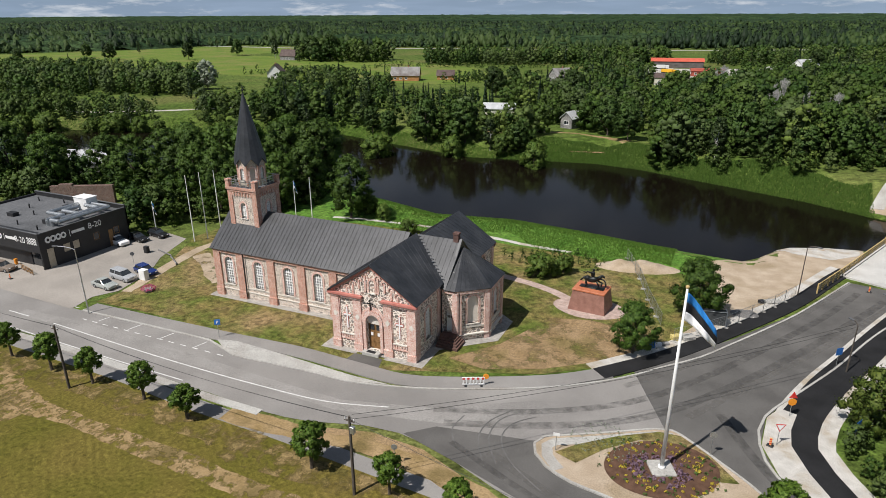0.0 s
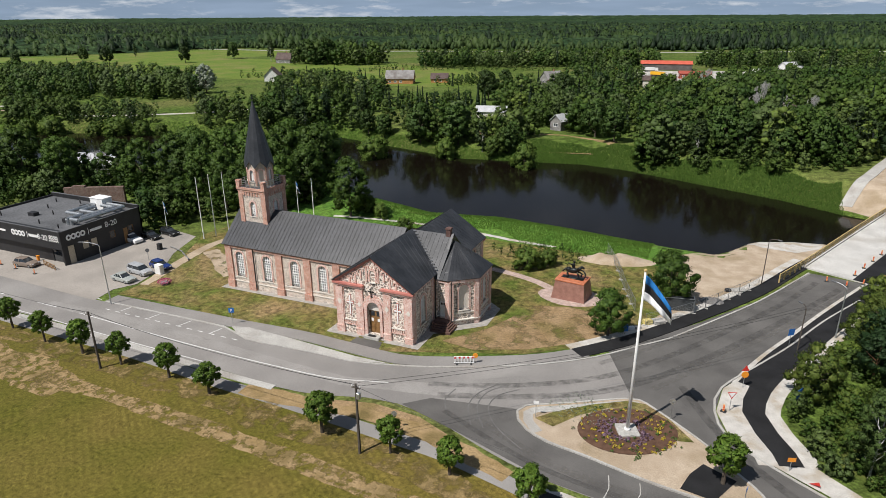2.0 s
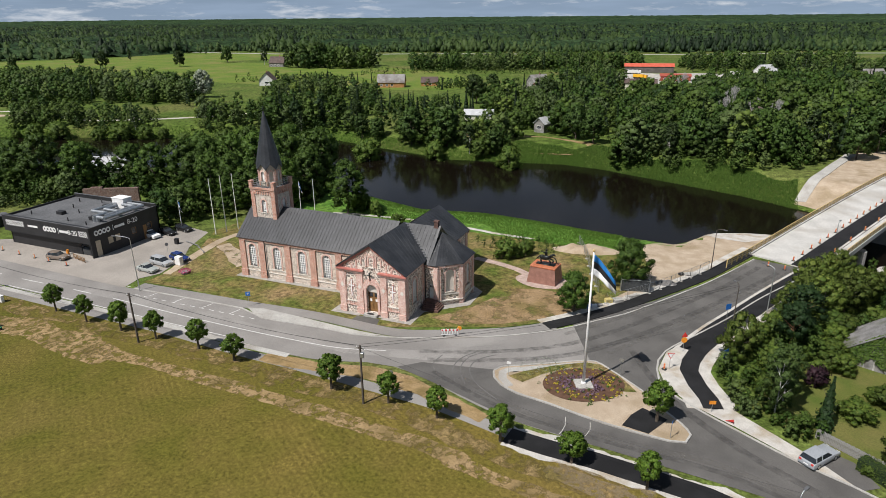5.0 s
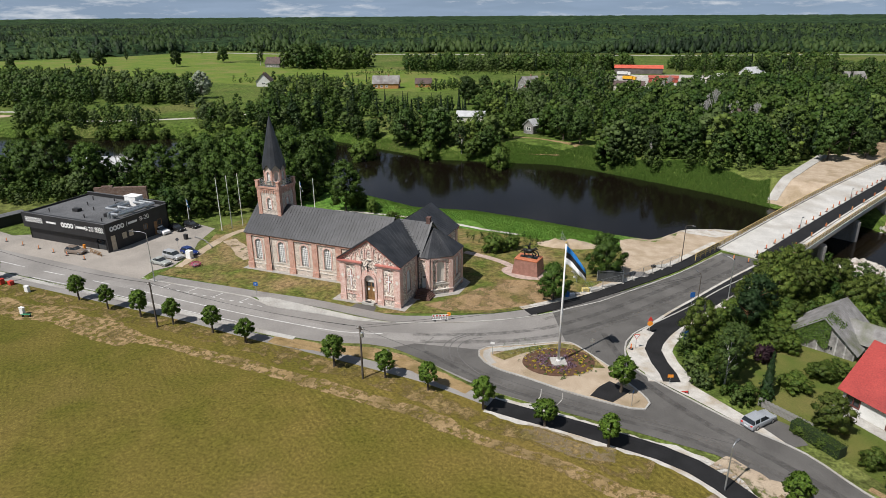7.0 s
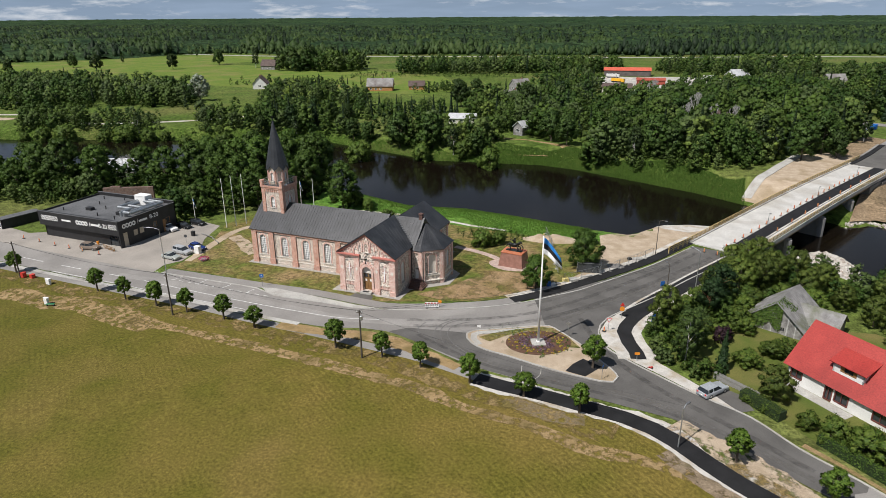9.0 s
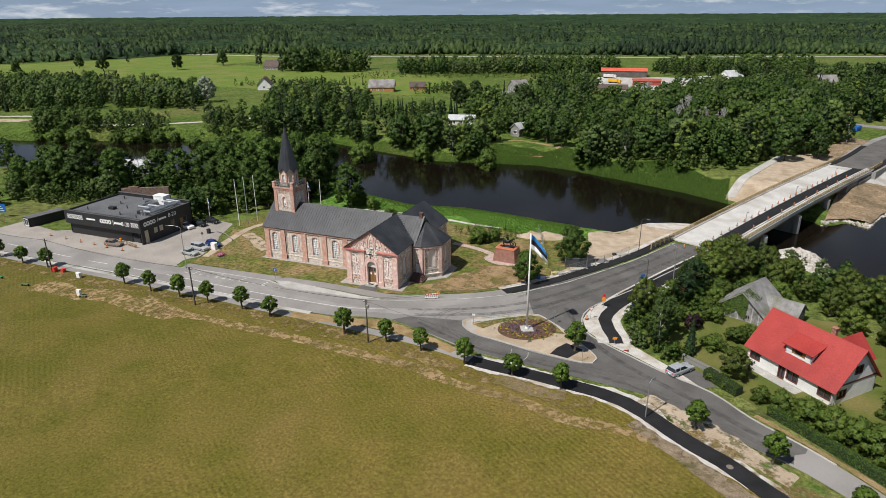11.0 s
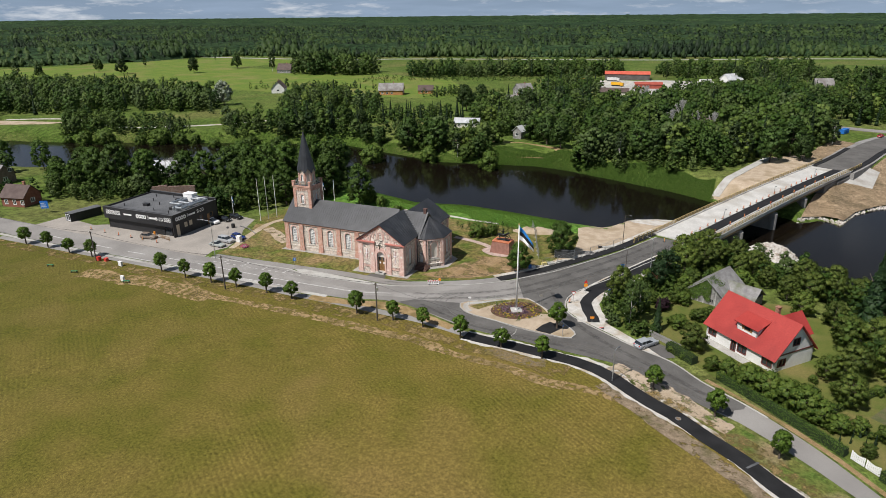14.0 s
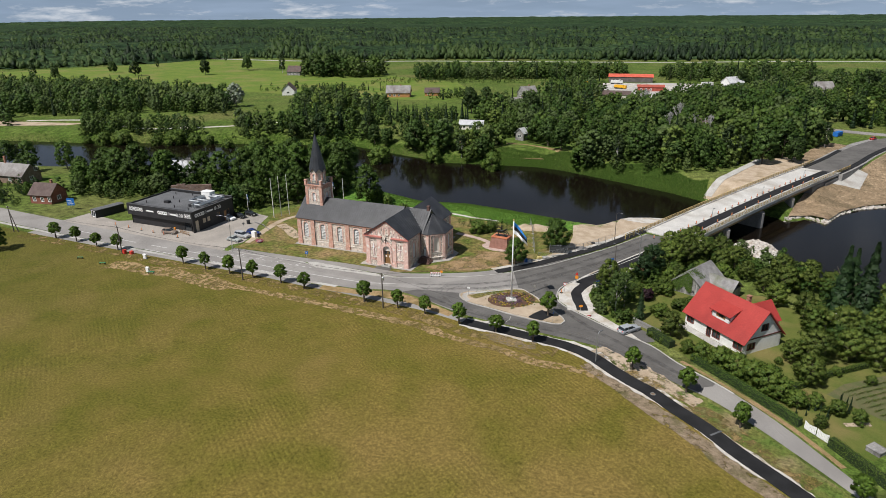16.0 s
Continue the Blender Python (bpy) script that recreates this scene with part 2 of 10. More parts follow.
BRICK = stone_mat("red_brick", 5.5, (0.68, 0.56, 0.5), [(0.48, 0.2, 0.15), (0.58, 0.31, 0.25), (0.62, 0.38, 0.31), (0.45, 0.18, 0.13)], 0.09, stretch=(0.75, 0.75, 2.0), bump=0.25)
BRICK_RED = stone_mat("weathered_red_brick", 5.5, (0.52, 0.4, 0.33), [(0.42, 0.16, 0.1), (0.5, 0.25, 0.18), (0.54, 0.31, 0.24), (0.36, 0.12, 0.08)], 0.06, stretch=(0.75, 0.75, 2.0), bump=0.25)
FIELDSTONE = stone_mat("field_stone", 2.1, (0.8, 0.71, 0.62), [(0.1, 0.095, 0.09), (0.36, 0.3, 0.25), (0.16, 0.14, 0.125), (0.44, 0.3, 0.24), (0.24, 0.225, 0.21), (0.55, 0.47, 0.4)], 0.085, stretch=(1, 1, 1.25))
FIELDSTONE_FINE = stone_mat("small_field_stone", 3.6, (0.72, 0.63, 0.54), [(0.2, 0.18, 0.165), (0.42, 0.36, 0.3), (0.3, 0.26, 0.23), (0.5, 0.38, 0.31), (0.36, 0.33, 0.3), (0.58, 0.5, 0.43)], 0.08, stretch=(1, 1, 1.2), bump=0.35)
LANTERN = mat("pale_lantern_stone", (0.4, 0.35, 0.29), (0.52, 0.46, 0.39), 2.5, 0.85, 0.2, fine=9, c=(0.32, 0.27, 0.23))
REDTRIM = mat("red_cornice_paint", (0.42, 0.15, 0.12), (0.5, 0.2, 0.165), 1.2, 0.6, 0.1)
PLASTER = mat("pale_plaster", (0.6, 0.56, 0.5), (0.68, 0.64, 0.58), 0.8, 0.85, 0.1)
GLASS = mat("dark_glass", (0.02, 0.025, 0.03), (0.035, 0.04, 0.045), 0.5, 0.06, 0.0, spec=0.7)
OLDGLASS = mat("old_window_glass", (0.07, 0.08, 0.09), (0.12, 0.13, 0.145), 1.5, 0.12, 0.05, spec=0.6)
WOOD = mat("varnished_oak", (0.19, 0.1, 0.035), (0.27, 0.15, 0.06), 3, 0.45, 0.1)
GREYWOOD = mat("weathered_boards", (0.2, 0.195, 0.185), (0.3, 0.29, 0.28), 2.0, 0.9, 0.3, fine=18, c=(0.13, 0.125, 0.12))
POLEWOOD = mat("pole_wood", (0.06, 0.05, 0.042), (0.1, 0.085, 0.07), 2.0, 0.9, 0.3)
BLACKWALL = mat("black_panel", (0.017, 0.017, 0.018), (0.025, 0.025, 0.027), 0.6, 0.55, 0.05)
FLATROOF = mat("grey_roof_felt", (0.095, 0.098, 0.103), (0.12, 0.123, 0.128), 0.25, 0.9, 0.1, c=(0.065, 0.068, 0.072))
STEEL = mat("galvanised_steel", (0.38, 0.4, 0.41), (0.52, 0.54, 0.55), 1.5, 0.38, 0.05, metal=0.8)
REDROOF = mat("red_sheet_roof", (0.31, 0.034, 0.028), (0.345, 0.042, 0.034), 0.5, 0.5, 0.02, c=(0.26, 0.03, 0.025))
GRANITE = mat("red_granite", (0.22, 0.108, 0.082), (0.29, 0.15, 0.115), 1.5, 0.55, 0.1, fine=25)
BRONZE = mat("dark_bronze", (0.018, 0.02, 0.02), (0.035, 0.04, 0.038), 3, 0.4, 0.2, metal=0.6)
YELLOW = mat("yellow_rail_paint", (0.46, 0.33, 0.13), (0.54, 0.4, 0.18), 2, 0.6, 0.1)
BARK = mat("tree_bark", (0.07, 0.055, 0.04), (0.11, 0.09, 0.07), 2.5, 0.95, 0.5)
BIRCHBARK = mat("birch_bark", (0.4, 0.39, 0.37), (0.6, 0.58, 0.55), 2.5, 0.9, 0.3, c=(0.1, 0.09, 0.085))
LEAF = leaf_mat("leaves", (0.032, 0.072, 0.01), (0.088, 0.148, 0.023), 0.25)
LEAF_LINDEN = leaf_mat("linden_leaves", (0.058, 0.122, 0.013), (0.145, 0.225, 0.032), 0.12)
LEAF_DARK = leaf_mat("conifer_needles", (0.0140, 0.0392, 0.0112), (0.0392, 0.0770, 0.0224))
LEAF_PALE = leaf_mat("willow_leaves", (0.2, 0.24, 0.17), (0.36, 0.4, 0.31))
LEAF_FAR = leaf_mat("woodland_leaves", (0.026, 0.056, 0.011), (0.068, 0.115, 0.024), 0.4)
REED = leaf_mat("reed_blades", (0.075, 0.15, 0.02), (0.13, 0.23, 0.04), 0.1)
WATER = bpy.data.materials.new("river_water")
WATER.use_nodes = True
wp = WATER.node_tree.nodes["Principled BSDF"]
wp.inputs["Base Color"].default_value = (0.006, 0.0045, 0.003, 1)
wp.inputs["Roughness"].default_value, wp.inputs["Specular IOR Level"].default_value = 0.09, 0.1
wnz, wbp, wgeo = (WATER.node_tree.nodes.new(k) for k in ("ShaderNodeTexNoise", "ShaderNodeBump", "ShaderNodeNewGeometry"))
wnz.inputs["Scale"].default_value, wnz.inputs["Detail"].default_value = 0.9, 4
wbp.inputs["Strength"].default_value, wbp.inputs["Distance"].default_value = 0.2, 0.08
WATER.node_tree.links.new(wgeo.outputs["Position"], wnz.inputs["Vector"])
WATER.node_tree.links.new(wnz.outputs["Fac"], wbp.inputs["Height"])
WATER.node_tree.links.new(wbp.outputs["Normal"], wp.inputs["Normal"])


def patchy(m, name, scale, lo, hi):
    """The same soil or wear in broken patches: between them the surface below shows."""
    q = m.copy()
    q.name = name
    n, l = q.node_tree.nodes, q.node_tree.links
    geo, nz, rp, tr, ms = (n.new("ShaderNode" + k) for k in ("NewGeometry", "TexNoise", "ValToRGB", "BsdfTransparent", "MixShader"))
    nz.inputs["Scale"].default_value, nz.inputs["Detail"].default_value, nz.inputs["Roughness"].default_value = scale, 7, 0.66
    rp.color_ramp.elements[0].position, rp.color_ramp.elements[1].position = lo, hi
    l.new(geo.outputs["Position"], nz.inputs["Vector"])
    l.new(nz.outputs["Fac"], rp.inputs["Fac"])
    l.new(rp.outputs["Color"], ms.inputs["Fac"])
    l.new(tr.outputs["BSDF"], ms.inputs[1])
    l.new(n["Principled BSDF"].outputs["BSDF"], ms.inputs[2])
    l.new(ms.outputs["Shader"], n["Material Output"].inputs["Surface"])
    return q


# ---- helpers of the scene ----


def put(name, me, material, parent=None, label="", m=None):
    """Link a mesh as one object, under a thing or part when a parent is given."""
    ob = new(name, me)
    if material is not None and not me.materials:
        for q in material if isinstance(material, (list, tuple)) else [material]:
            me.materials.append(q)
    if m is not None:
        ob.matrix_basis = m
    if parent is not None:
        ob.parent = parent
    if label:
        ob["label"] = label
    return ob


def part(name, bm, material, parent=None, label="", m=None, smooth=False):
    me = bpy.data.meshes.new(name)
    bm.normal_update()
    if smooth:
        for f in bm.faces:
            f.smooth = True
    bm.to_mesh(me)
    bm.free()
    return put(name, me, material, parent, label, m)


def thing(name, label, category, m=None, group="", kind=""):
    ob = new(name)
    ob.empty_display_size = 0.2
    if m is not None:
        ob.matrix_basis = m
    return tagged(ob, label, category, group, kind)


def pydata(name, verts, faces, material, parent=None, label="", smooth=False):
    me = bpy.data.meshes.new(name)
    me.from_pydata(verts, [], faces)
    if smooth:
        me.polygons.foreach_set("use_smooth", [True] * len(me.polygons))
    me.update()
    return put(name, me, material, parent, label)


def box(bm, x0, x1, y0, y1, z0, z1, m=None, bev=0.0):
    vs = [bm.verts.new((x, y, z)) for x in (x0, x1) for y in (y0, y1) for z in (z0, z1)]
    fs = [bm.faces.new([vs[i] for i in q]) for q in ((0, 1, 3, 2), (4, 6, 7, 5), (0, 4, 5, 1), (2, 3, 7, 6), (0, 2, 6, 4), (1, 5, 7, 3))]
    if bev:
        r = bmesh.ops.bevel(bm, geom=list({e for f in fs for e in f.edges}), offset=bev, segments=1, affect="EDGES", profile=0.5)
        vs = list({v for f in r["faces"] for v in f.verts} | {v for v in vs if v.is_valid})
    if m is not None:
        for v in vs:
            v.co = m @ v.co
    return vs


def boxes(*bs, bev=0.0):
    bm = bmesh.new()
    for b in bs:
        box(bm, *b, bev=bev)
    return bm


def tube(bm, a, b, r0, r1=None, seg=8, cap=True):
    """A tapered round bar from a to b."""
    a, b = Vector(a), Vector(b)
    r1 = r0 if r1 is None else r1
    q = (b - a).to_track_quat("Z", "Y").to_matrix()
    ra, rb = [], []
    for i in range(seg):
        d = q @ Vector((math.cos(2 * math.pi * i / seg), math.sin(2 * math.pi * i / seg), 0))
        ra.append(bm.verts.new(a + d * r0))
        rb.append(bm.verts.new(b + d * r1))
    for i in range(seg):
        j = (i + 1) % seg
        bm.faces.new((ra[i], ra[j], rb[j], rb[i]))
    if cap:
        bm.faces.new(ra[::-1])
        bm.faces.new(rb)
    return ra + rb


def tubes(*ts, seg=8):
    bm = bmesh.new()
    for t in ts:
        tube(bm, *t, seg=seg)
    return bm


def prism(bm, pts, z0, z1):
    """An upright prism over a plan outline (counter-clockwise)."""
    a = [bm.verts.new((x, y, z0)) for x, y in pts]
    b = [bm.verts.new((x, y, z1)) for x, y in pts]
    n = len(pts)
    bm.faces.new(a[::-1])
    bm.faces.new(b)
    for i in range(n):
        bm.faces.new((a[i], a[(i + 1) % n], b[(i + 1) % n], b[i]))


def extrude(bm, pts, m, depth):
    """An outline in the local xz plane, made solid along local y from 0 to depth, placed by m."""
    a = [bm.verts.new(m @ Vector((x, 0, z))) for x, z in pts]
    b = [bm.verts.new(m @ Vector((x, depth, z))) for x, z in pts]
    n = len(pts)
    bm.faces.new(a)
    bm.faces.new(b[::-1])
    for i in range(n):
        bm.faces.new((a[(i + 1) % n], a[i], b[i], b[(i + 1) % n]))


def arch(w, z0, zs, zt, n=10):
    """Outline of a round-headed or pointed opening of width w: sill z0, springing zs, crown zt."""
    pts = [(-w / 2, z0), (w / 2, z0)]
    for i in range(n + 1):
        a = math.pi * i / n
        pts.append((w / 2 * math.cos(a), zs + (zt - zs) * math.sin(a)))
    return pts


# ---- the lie of the land ----
NEAR_X = [-900, -400, -240, -200, -158, -97, -60, -43, -26, -9, 6, 20, 37, 43, 50, 57, 62, 72, 80, 86, 90, 96, 112, 140, 200, 500]
NEAR_Y = [-34, 26, 56, 62, 78, 88, 84, 78, 72.5, 75, 73, 70, 67.5, 78, 80.5, 81.5, 76, 62, 54, 48, 42, 36, 22, 2, -38, -158]
FAR_X = [-900, -400, -306, -252, -207, -132, -110, -78, -49, -7, 7, 33, 51, 62, 66, 78, 90, 97, 102, 107, 115, 124, 160, 250, 500]
FAR_Y = [36, 66, 94.5, 106, 123, 147, 152, 142, 133.5, 141, 138, 127, 119, 112, 109, 104, 97, 104, 98, 112, 122, 129, 122, 78, -52]
WATER_Z = -6.0


def base_z(x, y):
    return np.tanh(0.015 * x - 0.02 * np.minimum(y, 40.0))


def land(x, y):
    """Height of the ground, with the river cut into it."""
    x, y = np.asarray(x, float), np.asarray(y, float)
    s = np.minimum(y - np.interp(x, NEAR_X, NEAR_Y), np.interp(x, FAR_X, FAR_Y) - y)
    f = np.clip((x - 88) / 10, 0, 1) * (y > np.interp(x, FAR_X, FAR_Y) - 8)
    wide = 17.0 + 25.0 * f
    u = np.clip((s + wide) / (wide + 4.0 + 25.0 * f), 0, 1)
    u = (u * u * (3 - 2 * u)) ** (1 - 0.55 * f)
    return base_z(x, y) * (1 - u) + u * (-7.4)


def gz(x, y):
    return float(land(x, y))


def at(x, y, rz=0.0, dz=0.0):
    return pose(x, y, gz(x, y) + dz, 0, 0, rz)


def sheet(name, pts, lift, material, label, category, step=2.0, thick=0.0, kind="structure"):
    """A patch of ground with the given outline, draped on the land and lifted a little above it."""
    bm = bmesh.new()
    vs = [bm.verts.new((x, y, 0)) for x, y in pts]
    bm.faces.new(vs)
    bmesh.ops.triangulate(bm, faces=bm.faces[:])
    xs, ys = [p[0] for p in pts], [p[1] for p in pts]
    for axis, lo, hi in ((0, min(xs), max(xs)), (1, min(ys), max(ys))):
        k = lo + step
        while k < hi:
            co, no = [0, 0, 0], [0, 0, 0]
            co[axis], no[axis] = k, 1
            bmesh.ops.bisect_plane(bm, geom=bm.verts[:] + bm.edges[:] + bm.faces[:], plane_co=co, plane_no=no)
            k += step
    for v in bm.verts:
        v.co.z = gz(v.co.x, v.co.y) + lift
    bmesh.ops.recalc_face_normals(bm, faces=bm.faces[:])
    if sum(f.normal.z for f in bm.faces) < 0:
        bmesh.ops.reverse_faces(bm, faces=bm.faces[:])
    ob = part(name, bm, material)
    return tagged(ob, label, category, "", kind)


def smooth_line(pts, step=2.0):
    """A Catmull-Rom line through points, sampled evenly."""
    P = [Vector(p) for p in ([pts[0]] + list(pts) + [pts[-1]])]
    out = []
    for i in range(1, len(P) - 2):
        a, b, c, d = P[i - 1:i + 3]
        n = max(1, int((c - b).length / step))
        for k in range(n):
            t = k / n
            out.append(0.5 * ((2 * b) + (c - a) * t + (2 * a - 5 * b + 4 * c - d) * t * t + (3 * b - a - 3 * c + d) * t ** 3))
    out.append(P[-1])
    return out


def strip(name, pts, w0, w1, lift, material, label="", category="", thick=0.12, z=None, parent=None, step=2.0, curve=True):
    """A ribbon along a line, from w0 to w1 to the left of it, draped on the land, with sides."""
    line = smooth_line(pts, step) if curve else [Vector(p) for p in pts]
    verts, faces = [], []
    for i, p in enumerate(line):
        d = line[min(i + 1, len(line) - 1)] - line[max(i - 1, 0)]
        n = Vector((-d.y, d.x)).normalized()
        for w in (w0, w1):
            q = p + n * w
            zz = (gz(q.x, q.y) if z is None else z) + lift
            verts += [(q.x, q.y, zz), (q.x, q.y, zz - thick)]
    for i in range(len(line) - 1):
        a, b = 4 * i, 4 * i + 4
        faces += [(a + 0, b + 0, b + 2, a + 2), (a + 0, a + 1, b + 1, b + 0), (a + 2, b + 2, b + 3, a + 3)]
    faces += [(0, 2, 3, 1), (4 * len(line) - 4, 4 * len(line) - 3, 4 * len(line) - 1, 4 * len(line) - 2)]
    ob = pydata(name, verts, [f[::-1] for f in faces] if w1 > w0 else faces, material, parent)
    return tagged(ob, label, category, "", "" if parent else "structure")

def ragged(line, w, seed, step=1.2):
    """Outline of a strip along a line whose edges wander."""
    pts = smooth_line(line, step)
    a, b = [], []
    for k, p in enumerate(pts):
        q, o = pts[min(k + 1, len(pts) - 1)], pts[max(k - 1, 0)]
        d = Vector((q.x - o.x, q.y - o.y)).normalized()
        n1 = w * (0.75 + 0.5 * noise.noise(Vector((k * 0.11, seed, 0))) + 0.22 * noise.noise(Vector((k * 0.6, seed, 5))))
        n2 = w * (0.75 + 0.5 * noise.noise(Vector((k * 0.1, seed, 9))) + 0.22 * noise.noise(Vector((k * 0.55, seed, 14))))
        a.append((p.x - d.y * n1, p.y + d.x * n1))
        b.append((p.x + d.y * n2, p.y - d.x * n2))
    return a + b[::-1]


# ---- ground, water, roads ----


def axis_steps(lo, hi, fine_lo, fine_hi, fine, grow=1.25):
    v = list(np.arange(fine_lo, fine_hi + 0.01, fine))
    s, k = fine, fine_hi
    while k < hi:
        s *= grow
        k = min(k + s, hi)
        v.append(k)
    s, k = fine, fine_lo
    while k > lo:
        s *= grow
        k = max(k - s, lo)
        v.insert(0, k)
    return np.array(v)


gx, gy = axis_steps(-4800, 4800, -300, 170, 3.0), axis_steps(-900, 4900, -150, 260, 3.0)
GX, GY = np.meshgrid(gx, gy)
GZ = land(GX, GY) - 0.02
nxx = len(gx)
gfaces = [(j * nxx + i, j * nxx + i + 1, (j + 1) * nxx + i + 1, (j + 1) * nxx + i) for j in range(len(gy) - 1) for i in range(nxx - 1)]
ground = pydata("ground", list(zip(GX.ravel().tolist(), GY.ravel().tolist(), GZ.ravel().tolist())), gfaces, MEADOW, smooth=True)
tagged(ground, "green meadow land running out to the forest horizon", "ground", "", "structure")
water = part("water", boxes((-900, 500, -170, 180, WATER_Z - 0.05, WATER_Z)), WATER)
tagged(water, "dark still river water with faint ripples", "river", "", "structure")

ROAD_N = [(-170, -1), (-120, -3.5), (-75, -5.3), (-52, -6), (-28, -5.7), (-24.8, -6.7), (-22.3, -7.6), (-17.4, -7.4), (-10, -7.1), (-5.8, -7.2), (0.2, -6.0), (5.3, -4.3), (12.1, -1.3), (17.8, 1.8), (23.4, 6.1), (27.9, 11.0), (31.5, 14.9), (35.2, 20.5), (39.3, 26.9), (43, 33), (46.4, 39.5), (51.3, 49)]
ROAD_S = [(-170, -10), (-120, -12.4), (-72.6, -13.8), (-52, -14.0), (-33, -14.7), (-17, -15.5), (-10.7, -15.9), (-5, -15.4), (0.6, -13.7), (4.5, -13.4), (9.8, -14.6), (17.4, -17.6), (23.8, -19.4), (33.2, -20.4), (44, -21.2), (50.5, -22.2), (57, -25), (65.3, -30), (70.2, -32.4), (77.1, -37.7), (81.7, -42), (87.8, -48), (100, -61)]
BEND = [(105, -59), (95, -53), (88.3, -44.9), (85.2, -41.1), (81.9, -37.1), (78.3, -33.3), (74.2, -29.6), (70.6, -26.8), (65, -23), (59.9, -18.2), (53.5, -15.2), (47.1, -11.4), (42.8, -8.6), (39.2, -5.5), (37.8, -1), (38.4, 4.3), (42.7, 12.1), (46.4, 18.7), (51.5, 29.1), (57.4, 39.5), (61.8, 46.5)]


def pts2(line, step=2.0):
    return [(p.x, p.y) for p in smooth_line(line, step)]


ISLAND = [(17.7, -9.6), (18.3, -8.3), (20.4, -7.1), (24.1, -5.0), (28.2, -2.6), (29.8, -2.2), (31.5, -3.3), (34.1, -5.4), (37.1, -8.0), (39.4, -10.8), (41.4, -12.8), (42.5, -14.6), (42.1, -16.1), (40.5, -16.5), (38.6, -16.4), (35.2, -16.1), (31.8, -15.6), (26.1, -14.3), (22.2, -13.6), (19.6, -12.4), (18.2, -11)]
road = sheet("road", pts2(ROAD_N) + pts2(BEND)[::-1] + pts2(ROAD_S)[::-1], 0.02, ASPHALT, "worn grey asphalt carriageway with faded tyre marks", "road", 4)
JUNCTION = [(24.5, 8.2), (35.3, 22.2), (43.5, 34.3), (51.6, 49), (61.8, 46.5), (57.4, 39.5), (51.5, 29.1), (46.4, 18.7), (42.7, 12.1), (38.4, 4.3), (37.8, -1), (39.2, -5.5), (42.8, -8.6), (53.5, -15.2), (59.9, -18.2), (65, -23), (71.3, -27.5), (70.9, -28.6), (69.6, -29.4), (69.3, -31.4), (65.3, -30), (57, -25), (50.5, -22.2), (33.2, -20.4), (23.8, -19.4), (12, -15.4), (5, -13.3), (7.6, -10.9), (19.5, -8.8), (29, -2)]
sheet("road_surface_recent", JUNCTION, 0.035, ASPHALT_MID, "darker recently laid asphalt at the junction", "road", 4)
sheet("traffic_island", pts2(ISLAND + ISLAND[:1], 1.0), 0.15, SAND, "kerbed sandy traffic island with thin grass", "traffic island", 2)
strip("island_kerb", ISLAND + ISLAND[:1], -0.05, 0.2, 0.19, CONCRETE, "pale concrete kerb round the traffic island", "kerb", 0.3, step=1.0)
strip("island_apron", [(20.4, -12.9), (18.8, -11.2), (18.3, -9.5), (19.0, -8.3), (21, -7.2), (24.3, -5.3), (28.2, -3.0), (29.8, -2.6)], -1.1, 0.0, 0.17, CONCRETE, "wide pale concrete edging of the island", "paving", 0.2, step=1.0)
strip("kerb_north", ROAD_N[3:], -0.05, 0.22, 0.13, CONCRETE, "long pale concrete kerb", "kerb", 0.3)
strip("kerb_east", BEND[6:20], -0.05, 0.2, 0.13, CONCRETE, "pale concrete kerb at the junction corner", "kerb", 0.3)
strip("pavement_north", [(-52, -6), (-28, -5.4), (-16, -4.9), (-8, -5.3), (0, -5.6), (5.3, -4.1), (12.1, -1.1), (17.8, 2.0), (22.6, 5.8)], 0.1, 2.5, 0.11, ASPHALT, "grey asphalt pavement along the church lawn", "pavement", 0.2)
sheet("layby_end", [(-27, -5.2), (-24.3, -4.5), (-16.4, -5.0), (-10.5, -5.5), (-5.6, -5.9), (-0.5, -5.9), (-5.8, -7.1), (-10, -6.95), (-17.4, -7.2), (-22.3, -7.5), (-24.8, -6.6)], 0.135, CONCRETE, "pale concrete wedge at the end of the parking bays", "paving", 2)
strip("verge_strip_south", [(-160, -11.6), (-120, -13.2), (-72, -14.6), (-44, -14.8), (-33.6, -15.2), (-24.5, -15.7), (-17.3, -16.1), (-10.8, -16.2)], -0.55, 0.5, 0.08, CONCRETE, "long pale concrete edge strip", "paving", 0.2)
strip("footpath_south", [(-120, -15), (-72, -15.8), (-44, -16.4), (-30, -16.9), (-18.7, -17.9), (-6, -18.4), (7.4, -19.3), (13.6, -19.8), (20.6, -21.2), (26, -22.4)], -0.9, 1.0, 0.04, ASPHALT, "old grey asphalt footpath", "footpath", 0.1)
NEWPATH = [(23.5, -22.2), (28, -22.7), (33, -22.9), (37, -23.3), (40.5, -23.7), (44.7, -24.2), (48.3, -25.3), (51.2, -27.0), (54.7, -29.8), (58.2, -32.3), (61.2, -34.0), (66.1, -38.0), (70.4, -41.2), (74.3, -45.0), (77.8, -47.9), (80.9, -50.4), (92, -60)]
sheet("footpath_gravel", ragged(NEWPATH, 2.55, 11.3, 0.8), 0.045, GRAVEL, "crushed limestone shoulders beside the new footpath", "gravel", 3)
strip("footpath_new", NEWPATH, -1.4, 1.4, 0.085, ASPHALT_NEW, "freshly laid jet black asphalt footpath", "footpath", 0.1)
